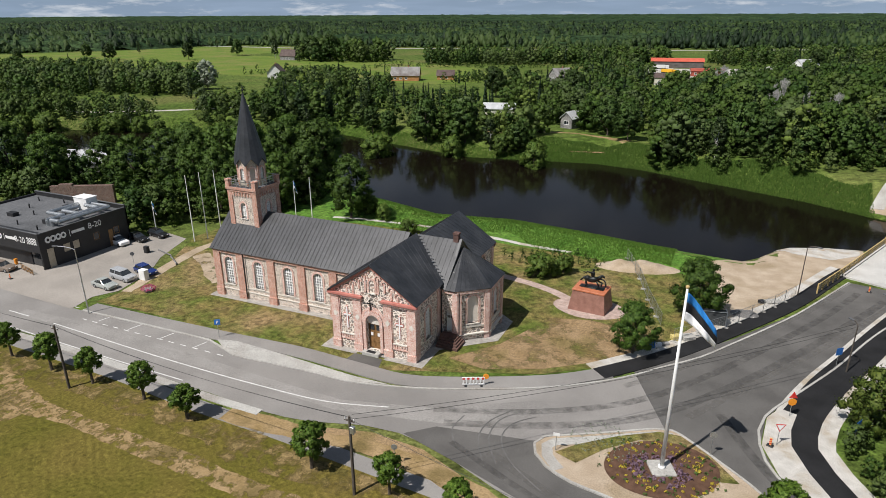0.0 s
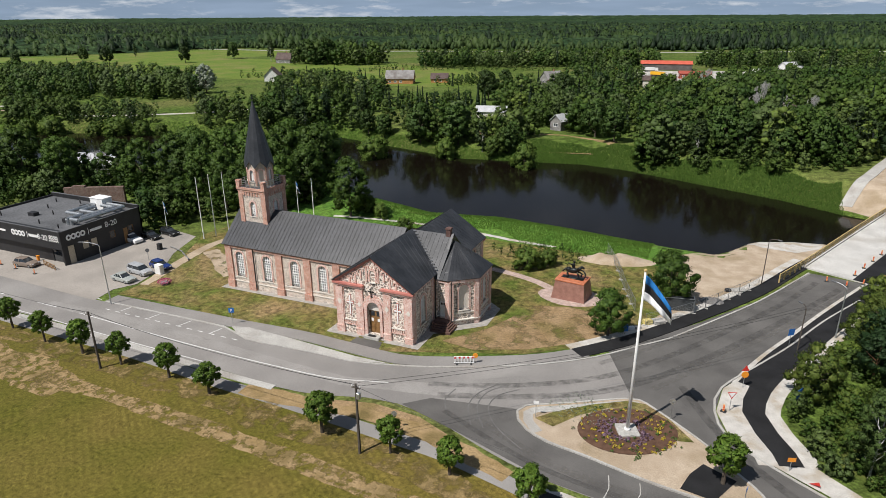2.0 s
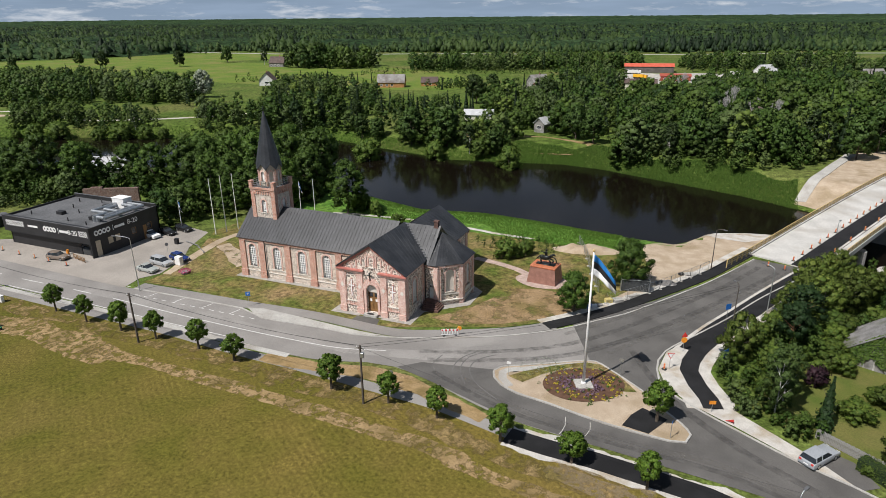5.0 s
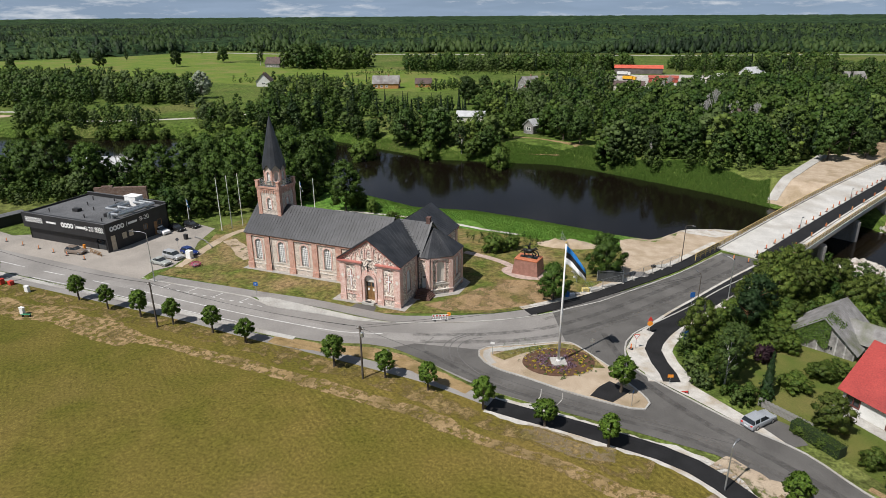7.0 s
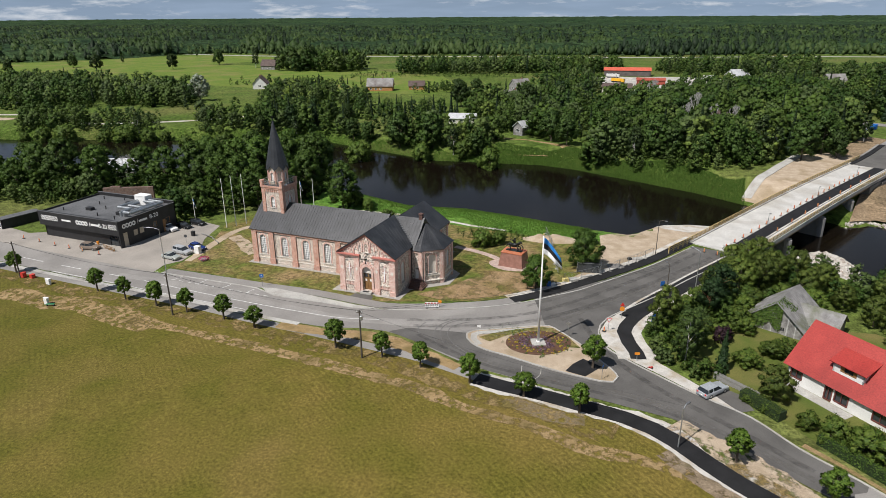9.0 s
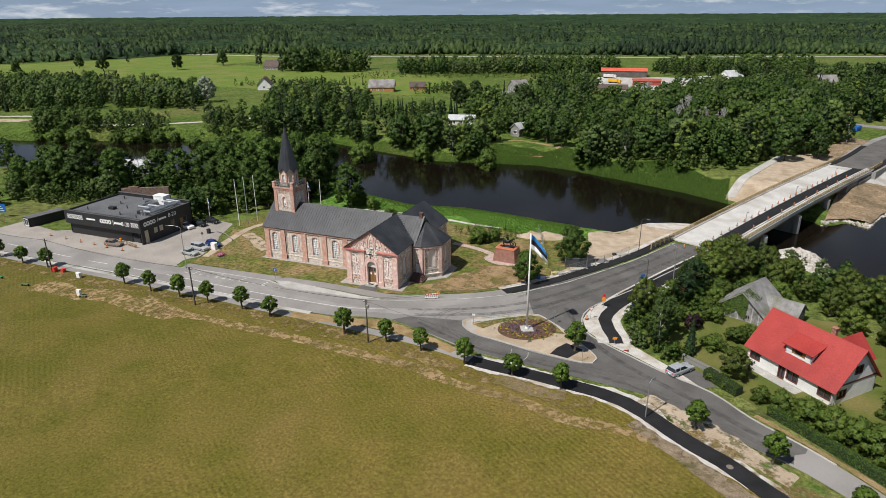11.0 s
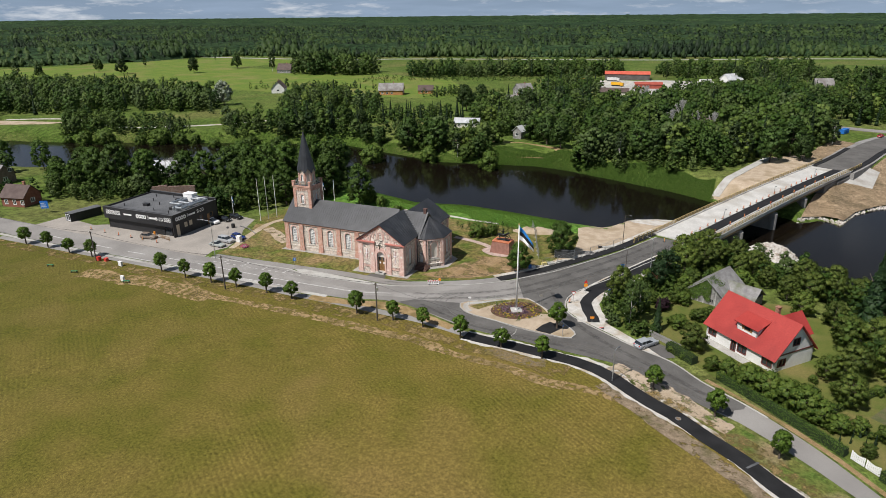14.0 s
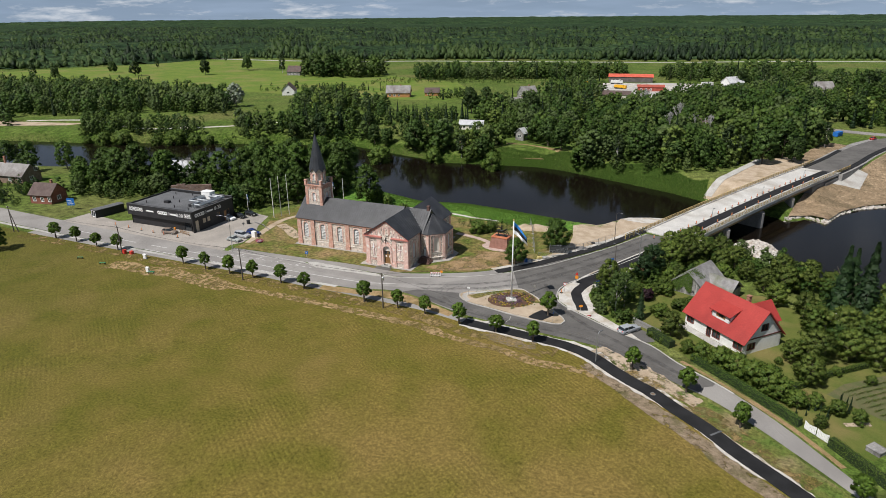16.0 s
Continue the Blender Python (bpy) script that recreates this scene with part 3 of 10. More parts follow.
BRIDGEWALK = [(21.5, 5.4), (28.3, 13), (35.4, 23.2), (43.2, 35.6), (50, 49.3), (52.5, 54)]
strip("bridge_footway_shoulder", BRIDGEWALK, 0.3, 3.6, 0.06, GRAVEL, "crushed stone shoulder behind the footway", "gravel", 0.2)
strip("footway_to_bridge", BRIDGEWALK, -0.2, 2.2, 0.13, ASPHALT_NEW, "fresh black asphalt footway curving to the bridge", "footpath", 0.2)
CYCLE = [(64, 50), (58.2, 39.4), (53.2, 29.5), (49, 20.6), (45.4, 13.2), (42.4, 5.6), (41.6, 0.2), (42.8, -3.4), (44.2, -6.2), (44.8, -8.2)]
strip("path_gravel", CYCLE, -3.0, 2.8, 0.07, GRAVEL, "crushed limestone beside the curving path", "gravel", 0.2)
strip("path_curved", CYCLE, -1.1, 1.25, 0.12, ASPHALT_NEW, "fresh black asphalt path winding to the junction", "footpath", 0.2)
strip("path_upper", CYCLE[:6], -2.45, 0.2, 0.128, ASPHALT_NEW, "fresh black asphalt beside the kerb", "footpath", 0.2)
sheet("corner_sand", [(44.8, -9.4), (46, -6.5), (48.4, -8.6), (54.6, -13.6), (58.6, -17.6), (53.5, -15.1)], 0.05, GRAVEL, "pale gravel beside the side road", "gravel", 2)
sheet("corner_fill", [(38.5, 4.3), (37.9, -1), (39.3, -5.4), (42.9, -8.5), (47, -11), (47.2, -6), (45, -3.5), (43, 0), (43.6, 6), (46.5, 13), (50.5, 20.5), (46.6, 18.6), (42.9, 12)], 0.1, GRAVEL, "bare pale gravel ground at the junction corner", "sand", 1.5)
sheet("forecourt", [(-121, -4), (-75, -5.6), (-54, -6.3), (-55, -2.1), (-53.2, 1.2), (-55, 8.8), (-59, 14.8), (-62.5, 24.3), (-68.5, 25.5), (-71, 21), (-72, 3), (-104, 2.6), (-120, 5)], 0.05, PAVING, "beige paved shop forecourt and parking", "paving", 3)
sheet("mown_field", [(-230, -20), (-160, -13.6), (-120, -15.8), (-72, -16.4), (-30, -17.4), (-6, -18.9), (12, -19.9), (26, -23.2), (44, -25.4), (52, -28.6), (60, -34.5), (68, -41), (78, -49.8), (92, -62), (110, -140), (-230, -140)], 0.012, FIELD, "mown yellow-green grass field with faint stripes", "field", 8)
sheet("church_lawn", [(-53, -3), (-45, -2.6), (-31, -3), (-19, -4), (-7, -4), (-1.5, -2.6), (5.7, 0), (14.5, 3.4), (21.5, 8.4), (27, 15), (34, 26), (40, 36), (30, 44), (10, 46), (-20, 52), (-50, 48), (-60, 40), (-62, 26), (-56, 14), (-52.5, 8), (-52.5, 1)], 0.008, GRASS, "sunburnt church lawn, green with dry brown patches", "lawn", 3)

# ---- the church ----


def pierced(bm, outline, holes, m, depth):
    """A wall slab in the local xz plane with openings cut right through, local y from 0 (outside) to depth."""
    loops = [outline] + list(holes)
    for y in (0.0, depth):
        edges = []
        for lp in loops:
            vs = [bm.verts.new(m @ Vector((x, y, z))) for x, z in lp]
            edges += [bm.edges.new((vs[i], vs[(i + 1) % len(vs)])) for i in range(len(vs))]
        bmesh.ops.triangle_fill(bm, use_beauty=True, use_dissolve=False, edges=edges)
    for lp in loops:
        for i in range(len(lp)):
            a, b = lp[i], lp[(i + 1) % len(lp)]
            bm.faces.new([bm.verts.new(m @ Vector(q)) for q in ((a[0], 0, a[1]), (b[0], 0, b[1]), (b[0], depth, b[1]), (a[0], depth, a[1]))])
    bmesh.ops.remove_doubles(bm, verts=bm.verts[:], dist=0.0005)
    bmesh.ops.recalc_face_normals(bm, faces=bm.faces[:])


def wall_frame(a, b):
    """Local frame of a wall from plan point a to b, with the building on its left."""
    return pose(a[0], a[1], 0, 0, 0, math.degrees(math.atan2(b[1] - a[1], b[0] - a[0])))


def shift(pts, dx):
    return [(x + dx, z) for x, z in pts]


def ring(bm, inner, outer, m, y0, y1):
    """A flat band between two outlines of equal length (open at the sill), from y0 to y1."""
    n = len(inner)
    vi = [[bm.verts.new(m @ Vector((x, y, z))) for x, z in inner] for y in (y0, y1)]
    vo = [[bm.verts.new(m @ Vector((x, y, z))) for x, z in outer] for y in (y0, y1)]
    for i in range(n - 1):
        bm.faces.new((vi[0][i], vi[0][i + 1], vo[0][i + 1], vo[0][i]))
        bm.faces.new((vo[0][i], vo[0][i + 1], vo[1][i + 1], vo[1][i]))
        bm.faces.new((vi[0][i + 1], vi[0][i], vi[1][i], vi[1][i + 1]))


def arch_line(w, z0, zs, zt, n=10):
    pts = [(w / 2, z0)]
    pts += [(w / 2 * math.cos(math.pi * i / n), zs + (zt - zs) * math.sin(math.pi * i / n)) for i in range(n + 1)]
    return pts + [(-w / 2, z0)]


def church_window(parent, m, w, z0, zs, zt, cols=4, rows=8, blind=False):
    """A round-headed window in its opening: white frame, glazing bars and panes, a brick surround and a sill."""
    bm = bmesh.new()
    ring(bm, arch_line(w, z0, zs, zt), arch_line(w + 0.56, z0, zs, zt + 0.3), m, -0.07, 0.02)
    win = part("window", bm, BRICK, parent, "round-headed window in a brick surround")
    bm = bmesh.new()
    extrude(bm, arch(w - 0.02, z0, zs, zt), m @ Matrix.Translation((0, 0.3, 0)), 0.05)
    part("blind_panel" if blind else "pane", bm, PLASTER if blind else OLDGLASS, win)
    bm = bmesh.new()
    box(bm, -w / 2 - 0.15, w / 2 + 0.15, -0.14, 0.2, z0 - 0.14, z0, m)
    part("sill", bm, PLASTER, win)
    if blind:
        return win
    bm = bmesh.new()
    ring(bm, arch_line(w - 0.24, z0 + 0.1, zs, zt - 0.12), arch_line(w - 0.01, z0, zs, zt - 0.005), m, 0.16, 0.3)
    part("window_frame", bm, WHITE, win)
    bm = bmesh.new()
    for i in range(1, cols):
        x = -w / 2 + w * i / cols
        top = zs + (zt - zs) * math.sqrt(max(0, 1 - (2 * x / w) ** 2)) - 0.05
        box(bm, x - 0.06, x + 0.06, 0.2, 0.29, z0, top, m)
    for j in range(1, rows + 1):
        z = z0 + (zs - z0) * j / rows
        t = 0.1 if j in (rows, rows // 2 + 1) else 0.055
        box(bm, -w / 2 + 0.03, w / 2 - 0.03, 0.19, 0.285, z - t, z + t, m)
    part("glazing_grid", bm, WHITE, win)
    return win


def roof_slope(bm, seams, a, b, c, d, thick=0.16, gap=0.66, over=0.0):
    """A roof plane a-b (eave) to c-d (ridge; c over b), with standing seams running up it."""
    a, b, c, d = (Vector(q) for q in (a, b, c, d))
    n = (b - a).cross(d - a)
    if n.length < 1e-6:
        n = (b - a).cross(c - a)
    n.normalize()
    if n.z < 0:
        n = -n
    top = [bm.verts.new(q) for q in (a, b, c, d)]
    bot = [bm.verts.new(q - n * thick) for q in (a, b, c, d)]
    bm.faces.new(top)
    bm.faces.new(bot[::-1])
    for i in range(4):
        j = (i + 1) % 4
        if (top[i].co - top[j].co).length > 0.01:
            bm.faces.new((top[i], bot[i], bot[j], top[j]))
    k = max(2, int((b - a).length / gap))
    u = (b - a).normalized()
    for i in range(1, k):
        p, q = a.lerp(b, i / k), d.lerp(c, i / k)
        if (q - p).length < 0.5:
            continue
        w, h = u * 0.022, n * 0.04
        vs = [seams.verts.new(x) for x in (p - w, p + w, p + w + h, p - w + h, q - w, q + w, q + w + h, q - w + h)]
        for f in ((0, 1, 2, 3), (3, 2, 6, 7), (1, 5, 6, 2), (0, 3, 7, 4)):
            seams.faces.new([vs[t] for t in f])
    # cross joints of the sheets, staggered from seam to seam
    rows = max(1, int((d - a).length / 2.6))
    for i in range(k):
        for j in range(1, rows + 1):
            f = (j - 0.5 * (i % 2)) / (rows + 0.5)
            p0 = a.lerp(b, i / k).lerp(d.lerp(c, i / k), f)
            p1 = a.lerp(b, (i + 1) / k).lerp(d.lerp(c, (i + 1) / k), f)
            s = (d - a).normalized() * 0.02
            vs = [seams.verts.new(x) for x in (p0 - s + n * 0.02, p1 - s + n * 0.02, p1 + s + n * 0.03, p0 + s + n * 0.03)]
            seams.faces.new(vs)


church = thing("church", "pink brick and fieldstone church with a black sheet-metal roof", "church")
CY = 12.3


def gable_wall(y, inward):
    """One gabled transept front with its pilasters, red cornices, panels and arcade."""
    m = pose(-11.9, y, 0) @ Matrix.Diagonal((0.948, 1, 1.03, 1)) if inward > 0 else pose(-0.15, y, -0.8, 0, 0, 180) @ Matrix.Diagonal((0.948, 1, 1, 1))
    W = 12.4
    door = shift(arch(2.1, 0.4, 4.1, 5.2), W / 2) if inward > 0 else None
    bm = bmesh.new()
    pierced(bm, [(0, -0.9), (W, -0.9), (W, 7.35), (W / 2, 11.45), (0, 7.35)], [door] if door else [], m, 0.7)
    wall = part("wall", bm, FIELDSTONE, church, "fieldstone gable wall with pink brick pilasters")
    for x0, x1 in ((-0.06, 1.1), (3.3, 4.5), (7.85, 9.0), (11.3, 12.46)):
        bm = bmesh.new()
        box(bm, x0, x1, -0.2, 0.02, -0.9, 6.9, m)
        box(bm, x0 - 0.07, x1 + 0.07, -0.3, 0.02, -0.9, 0.75, m)
        box(bm, x0 - 0.1, x1 + 0.1, -0.33, 0.02, 0.75, 0.92, m)
        part("pilaster", bm, BRICK, wall)
        bm = bmesh.new()
        xc = (x0 + x1) / 2
        extrude(bm, [(xc - 0.36, 4.55), (xc, 4.12), (xc + 0.36, 4.55), (xc, 4.98)], m @ Matrix.Translation((0, -0.235, 0)), 0.05)
        part("diamond_panel", bm, PLASTER, wall)
    for x0, x1 in ((-0.35, 4.7), (7.7, 12.75)):
        bm = bmesh.new()
        box(bm, x0, x1, -0.34, 0.02, 6.9, 7.18, m)
        part("cornice_band", bm, BRICK, wall)
        bm = bmesh.new()
        box(bm, x0 - 0.06, x1 + 0.06, -0.5, 0.02, 7.18, 7.42, m)
        part("cornice", bm, REDTRIM, wall, "red painted cornice")
    # raking brick edge under the roof, and the stepped arcade below it
    bm = bmesh.new()
    for s in (1, -1):
        cx = W / 2
        extrude(bm, [(cx + s * 6.5, 7.15), (cx + s * 6.5, 7.55), (cx, 11.7), (cx, 11.2)], m @ Matrix.Translation((0, -0.22, 0)), 0.24)
    bmesh.ops.recalc_face_normals(bm, faces=bm.faces[:])
    part("gable_edge", bm, REDTRIM, wall)
    bm = bmesh.new()
    for i in range(-5, 6):
        if i in (-5, 5):
            continue
        x = W / 2 + i * 0.94
        top = 11.05 - abs(i) * 0.62
        lo = {0: 9.95, 1: 8.0, 2: 8.3, 3: 7.5, 4: 7.5}[abs(i)]
        if abs(i) in (1, 3, 4, 2):
            box(bm, x - 0.13, x + 0.13, -0.12, 0.02, lo, top - 0.35, m)
        if i < 5:
            ring(bm, shift(arch_line(0.62, top - 0.55, top - 0.4, top - 0.1, 6), x + (0 if i == 0 else 0)), shift(arch_line(0.95, top - 0.55, top - 0.4, top + 0.08, 6), x), m, -0.12, 0.02)
    part("blind_arcade", bm, BRICK, wall)
    church_window(church, m @ Matrix.Translation((W / 2 + 0.05, -0.05, 0)), 0.85, 8.05, 9.2, 9.7, blind=True)
    for xc in (2.25, 10.1):
        bm = bmesh.new()
        ring(bm, shift(arch_line(2.0, 1.9, 6.3, 6.75), xc), shift(arch_line(2.3, 1.9, 6.4, 6.95), xc), m, -0.1, 0.02)
        box(bm, xc - 1.1, xc + 1.1, -0.12, 0.02, 1.15, 1.35, m)
        for k in range(6):
            box(bm, xc - 1.0 + k * 0.36, xc - 0.8 + k * 0.36, -0.1, 0.02, 1.35, 1.85, m)
        part("panel_surround", bm, BRICK, wall)
        bm = bmesh.new()
        box(bm, xc - 1.05, xc + 1.05, -0.14, 0.02, 1.85, 2.0, m)
        part("panel_sill", bm, PLASTER, wall)
        bm = bmesh.new()
        box(bm, xc - 0.16, xc + 0.16, -0.07, 0.02, 2.62, 5.68, m)
        box(bm, xc - 0.6, xc + 0.6, -0.068, 0.02, 4.35, 4.7, m)
        cr = part("cross_border", bm, REDTRIM, wall)
        bm = bmesh.new()
        box(bm, xc - 0.1, xc + 0.1, -0.1, 0.0, 2.7, 5.6, m)
        box(bm, xc - 0.53, xc + 0.53, -0.098, 0.0, 4.42, 4.63, m)
        part("cross_panel", bm, WHITE, cr)
    return wall, m


south_wall, ms = gable_wall(0.0, 1)
north_wall, mn = gable_wall(26.6, -1)
# main door with its brick hood
bm = bmesh.new()
ring(bm, shift(arch_line(2.1, 0.3, 4.1, 5.2), 6.2), shift(arch_line(2.95, 0.3, 4.2, 5.85), 6.2), ms, -0.28, 0.02)
ring(bm, shift(arch_line(3.0, 4.0, 4.3, 5.9), 6.2), shift(arch_line(3.5, 4.0, 4.4, 6.2), 6.2), ms, -0.16, 0.02)
portal = part("portal", bm, BRICK, church, "arched brick portal with oak double doors")
bm = bmesh.new()
extrude(bm, shift(arch(2.1, 3.75, 4.1, 5.18), 6.2), ms @ Matrix.Translation((0, 0.32, 0)), 0.1)
part("tympanum", bm, PLASTER, portal)
for s in (-1, 1):
    bm = bmesh.new()
    x0, x1 = (5.2, 6.19) if s < 0 else (6.21, 7.2)
    box(bm, x0, x1, 0.42, 0.5, 0.42, 3.75, ms)
    for za, zb in ((0.6, 1.2), (1.35, 1.95), (2.1, 2.75)):
        box(bm, x0 + 0.17, x1 - 0.17, 0.37, 0.42, za, zb, ms)
    part("door_leaf", bm, WOOD, portal, "varnished oak door leaf")
    bm = bmesh.new()
    box(bm, x0 + 0.15, x1 - 0.15, 0.36, 0.42, 2.95, 3.6, ms)
    part("door_pane", bm, GLASS, portal)
    bm = bmesh.new()
    box(bm, x0 + 0.3, x1 - 0.32, 0.35, 0.37, 2.15, 2.6, ms)
    part("notice", bm, WHITE, portal)
bm = boxes((-7.4, -5.0, -0.9, 0.42, -0.5, 0.36), bev=0.03)
part("doorstep", bm, CONCRETE, church, "low grey stone doorstep")
bm = boxes((-6.8, -5.6, -0.8, -0.25, 0.361, 0.38))
part("doormat", bm, BLACKWALL, church)
bm = boxes((-6.27, -6.13, -0.34, -0.26, 6.05, 7.45), (-6.65, -5.75, -0.34, -0.26, 6.85, 7.0))
part("iron_cross", bm, BRONZE, church, "black wrought iron cross over the door")

# nave, chancel and transept sides
WIN = dict(w=1.6, z0=1.55, zs=5.1, zt=5.9)
for side, (a, b), xs in (("south", ((-37.9, 7.0), (-12.4, 7.0)), (-35.2, -29.7, -24.3, -19.1)), ("north", ((-12.4, 17.6), (-37.9, 17.6)), (-35.2, -29.7, -24.3, -19.1))):
    m = wall_frame(a, b)
    L = 25.5
    loc = [x + 37.9 if side == "south" else -12.4 - x for x in xs]
    bm = bmesh.new()
    pierced(bm, [(0, -1.2), (L, -1.2), (L, 7.2), (0, 7.2)], [shift(arch(1.6, 1.55, 5.1, 5.9), x) for x in loc], m, 0.7)
    nave_wall = part("wall", bm, FIELDSTONE_FINE, church, "long fieldstone nave wall with brick pilasters")
    for x in loc:
        church_window(church, m @ Matrix.Translation((x, 0, 0)), **WIN)
    for xc in (0.55, 4.95, 10.65, 16.05, 21.4):
        xc = xc if side == "south" else L - xc
        bm = bmesh.new()
        box(bm, xc - 0.62, xc + 0.62, -0.22, 0.02, -1.2, 6.75, m)
        box(bm, xc - 0.7, xc + 0.7, -0.34, 0.02, -1.2, 0.55, m)
        box(bm, xc - 0.72, xc + 0.72, -0.36, 0.02, 0.55, 0.72, m)
        part("pilaster", bm, BRICK_RED, nave_wall)
    bm = bmesh.new()
    box(bm, 0, L, -0.26, 0.02, 6.55, 6.85, m)
    box(bm, 0, L, -0.36, 0.02, 6.85, 7.12, m)
    part("cornice_band", bm, BRICK_RED, nave_wall)
    bm = bmesh.new()
    box(bm, 0, L, -0.1, 0.02, 0.62, 0.78, m)
    box(bm, 0, L, -0.07, 0.02, 1.22, 1.4, m)
    part("string_course", bm, PLASTER, nave_wall)
    for xd in (5.75, 24.6):
        xd = xd if side == "south" else L - xd
        bm = tubes((m @ Vector((xd, -0.3, 0.0)), m @ Vector((xd, -0.3, 7.0)), 0.08))
        part("downpipe", bm, BLACKWALL, church, "black metal downpipe")
m = wall_frame((-37.9, 17.6), (-37.9, 7.0))
bm = bmesh.new()
pierced(bm, [(0, -1.2), (10.6, -1.2), (10.6, 7.2), (5.3, 11.7), (0, 7.2)], [], m, 0.7)
part("wall", bm, FIELDSTONE, church)
for a, b, wx, top in (((-0.15, 0), (-0.15, 7), 3.3, 7.8), ((-0.15, 17.6), (-0.15, 26.6), 4.7, 6.95), ((-11.9, 7), (-11.9, 0), 3.7, 7.8), ((-11.9, 26.6), (-11.9, 17.6), 4.3, 6.95)):
    m = wall_frame(a, b)
    L = math.dist(a, b)
    bm = bmesh.new()
    pierced(bm, [(0, -1.0), (L, -1.0), (L, top), (0, top)], [shift(arch(1.6, 1.7, 5.2, 6.0), wx)], m, 0.7)
    tw = part("wall", bm, FIELDSTONE, church, "fieldstone transept wall with a tall arched window")
    church_window(church, m @ Matrix.Translation((wx, 0, 0)), 1.6, 1.7, 5.2, 6.0)
    for x0 in (-0.06, L - 0.9):
        bm = bmesh.new()
        box(bm, x0, x0 + 0.96, -0.14, 0.02, -1.0, top - 0.1, m)
        part("pilaster", bm, BRICK, tw)
    bm = bmesh.new()
    box(bm, 0.9, L - 0.9, -0.12, 0.02, top - 0.5, top - 0.1, m)
    part("cornice_band", bm, BRICK, tw)
APSE = [(2.2, 7.0), (5.5, 9.8), (5.5, 14.8), (2.2, 17.6)]
for i, (a, b) in enumerate((((-0.15, 7.0), (2.2, 7.0)), (APSE[0], APSE[1]), (APSE[1], APSE[2]), (APSE[2], APSE[3]), ((2.2, 17.6), (-0.15, 17.6)))):
    m = wall_frame(a, b)
    L = math.dist(a, b)
    hole = [shift(arch(1.5, 2.3, 5.4, 6.2), L / 2)] if 0 < i < 4 else ([shift(arch(1.15, 1.15, 3.6, 4.2), L / 2 + 0.1)] if i == 0 else [])
    bm = bmesh.new()
    pierced(bm, [(0, -1.0), (L, -1.0), (L, 7.2), (0, 7.2)], hole, m, 0.6)
    aw = part("wall", bm, FIELDSTONE, church, "fieldstone choir wall with brick corners")
    if 0 < i < 4:
        church_window(church, m @ Matrix.Translation((L / 2, 0, 0)), 1.5, 2.3, 5.4, 6.2, blind=(i == 1))
    bm = bmesh.new()
    box(bm, L - 0.62, L + 0.06, -0.2, 0.02, -1.0, 6.9, m)
    part("pilaster", bm, BRICK, aw)
    if i:
        bm = bmesh.new()
        box(bm, -0.06, 0.62, -0.2, 0.02, -1.0, 6.9, m)
        part("pilaster", bm, BRICK, aw)
    bm = bmesh.new()
    box(bm, 0, L, -0.24, 0.02, 6.65, 7.15, m)
    part("cornice_band", bm, BRICK, aw)
    if i:
        bm = bmesh.new()
        box(bm, 0.62, L - 0.62, -0.1, 0.02, 1.75, 2.0, m)
        box(bm, 0.0, L, -0.3, 0.02, 0.75, 0.9, m)
        part("string_course", bm, PLASTER, aw)
m = wall_frame((-0.15, 7.0), (2.2, 7.0))
bm = bmesh.new()
box(bm, 0.8, 1.9, 0.3, 0.36, 1.15, 3.55, m)
side_door = part("side_door", bm, WHITE, church, "white side door with small panes")
bm = bmesh.new()
for k in range(4):
    box(bm, 0.92 + k * 0.24, 1.08 + k * 0.24, 0.28, 0.3, 3.0, 3.35, m)
part("door_pane", bm, GLASS, side_door)
bm = bmesh.new()
extrude(bm, shift(arch(1.1, 3.6, 3.65, 4.15), 1.35), m @ Matrix.Translation((0, 0.3, 0)), 0.05)
part("fanlight", bm, PLASTER, side_door)
bm = bmesh.new()
for k in range(5):
    box(bm, 0.35, 2.35 + 0.25 * k, 6.9 - 1.2 - 0.32 * k, 6.97, -0.6, 1.1 - 0.2 * k)
part("side_stair", bm, mat("brown_steps", (0.09, 0.05, 0.042), (0.13, 0.075, 0.06), 2, 0.7, 0.1), church, "dark brown stone steps to the side door")
for x, y in ((2.62, 6.75), (0.15, 6.72)):
    part("downpipe", tubes(((x, y, -0.2), (x, y, 7.0), 0.08)), BLACKWALL, church)

def church_slope(a, b, c, d):
    bm, sm = bmesh.new(), bmesh.new()
    roof_slope(bm, sm, a, b, c, d)
    slope = part("roof_slope", bm, DARKROOF, church)
    part("standing_seam", sm, DARKROOF, slope)


# roofs
ZR, ZN = 12.1, 12.05
XC = -6.03
church_slope((0.3, -0.45, 7.8), (0.3, 7.2, 7.8), (XC, CY, ZR), (XC, -0.45, ZR))
church_slope((-12.35, -0.45, 7.8), (-12.35, 7.2, 7.8), (XC, CY, ZR), (XC, -0.45, ZR))
church_slope((0.3, 27.05, 6.75), (0.3, 17.4, 6.75), (XC, CY, 11.05), (XC, 27.05, 11.05))
church_slope((-12.35, 27.05, 6.75), (-12.35, 17.4, 6.75), (XC, CY, 11.05), (XC, 27.05, 11.05))
church_slope((-38.3, 6.5, 7.05), (-7.0, 6.5, 7.05), (-7.0, CY, ZN), (-38.3, CY, ZN))
church_slope((-38.3, 18.1, 7.05), (-7.0, 18.1, 7.05), (-7.0, CY, ZN), (-38.3, CY, ZN))
church_slope((-6.2, 6.6, 7.2), (0.75, 6.6, 7.2), (0.75, CY, ZN - 0.1), (-6.2, CY, ZN - 0.1))
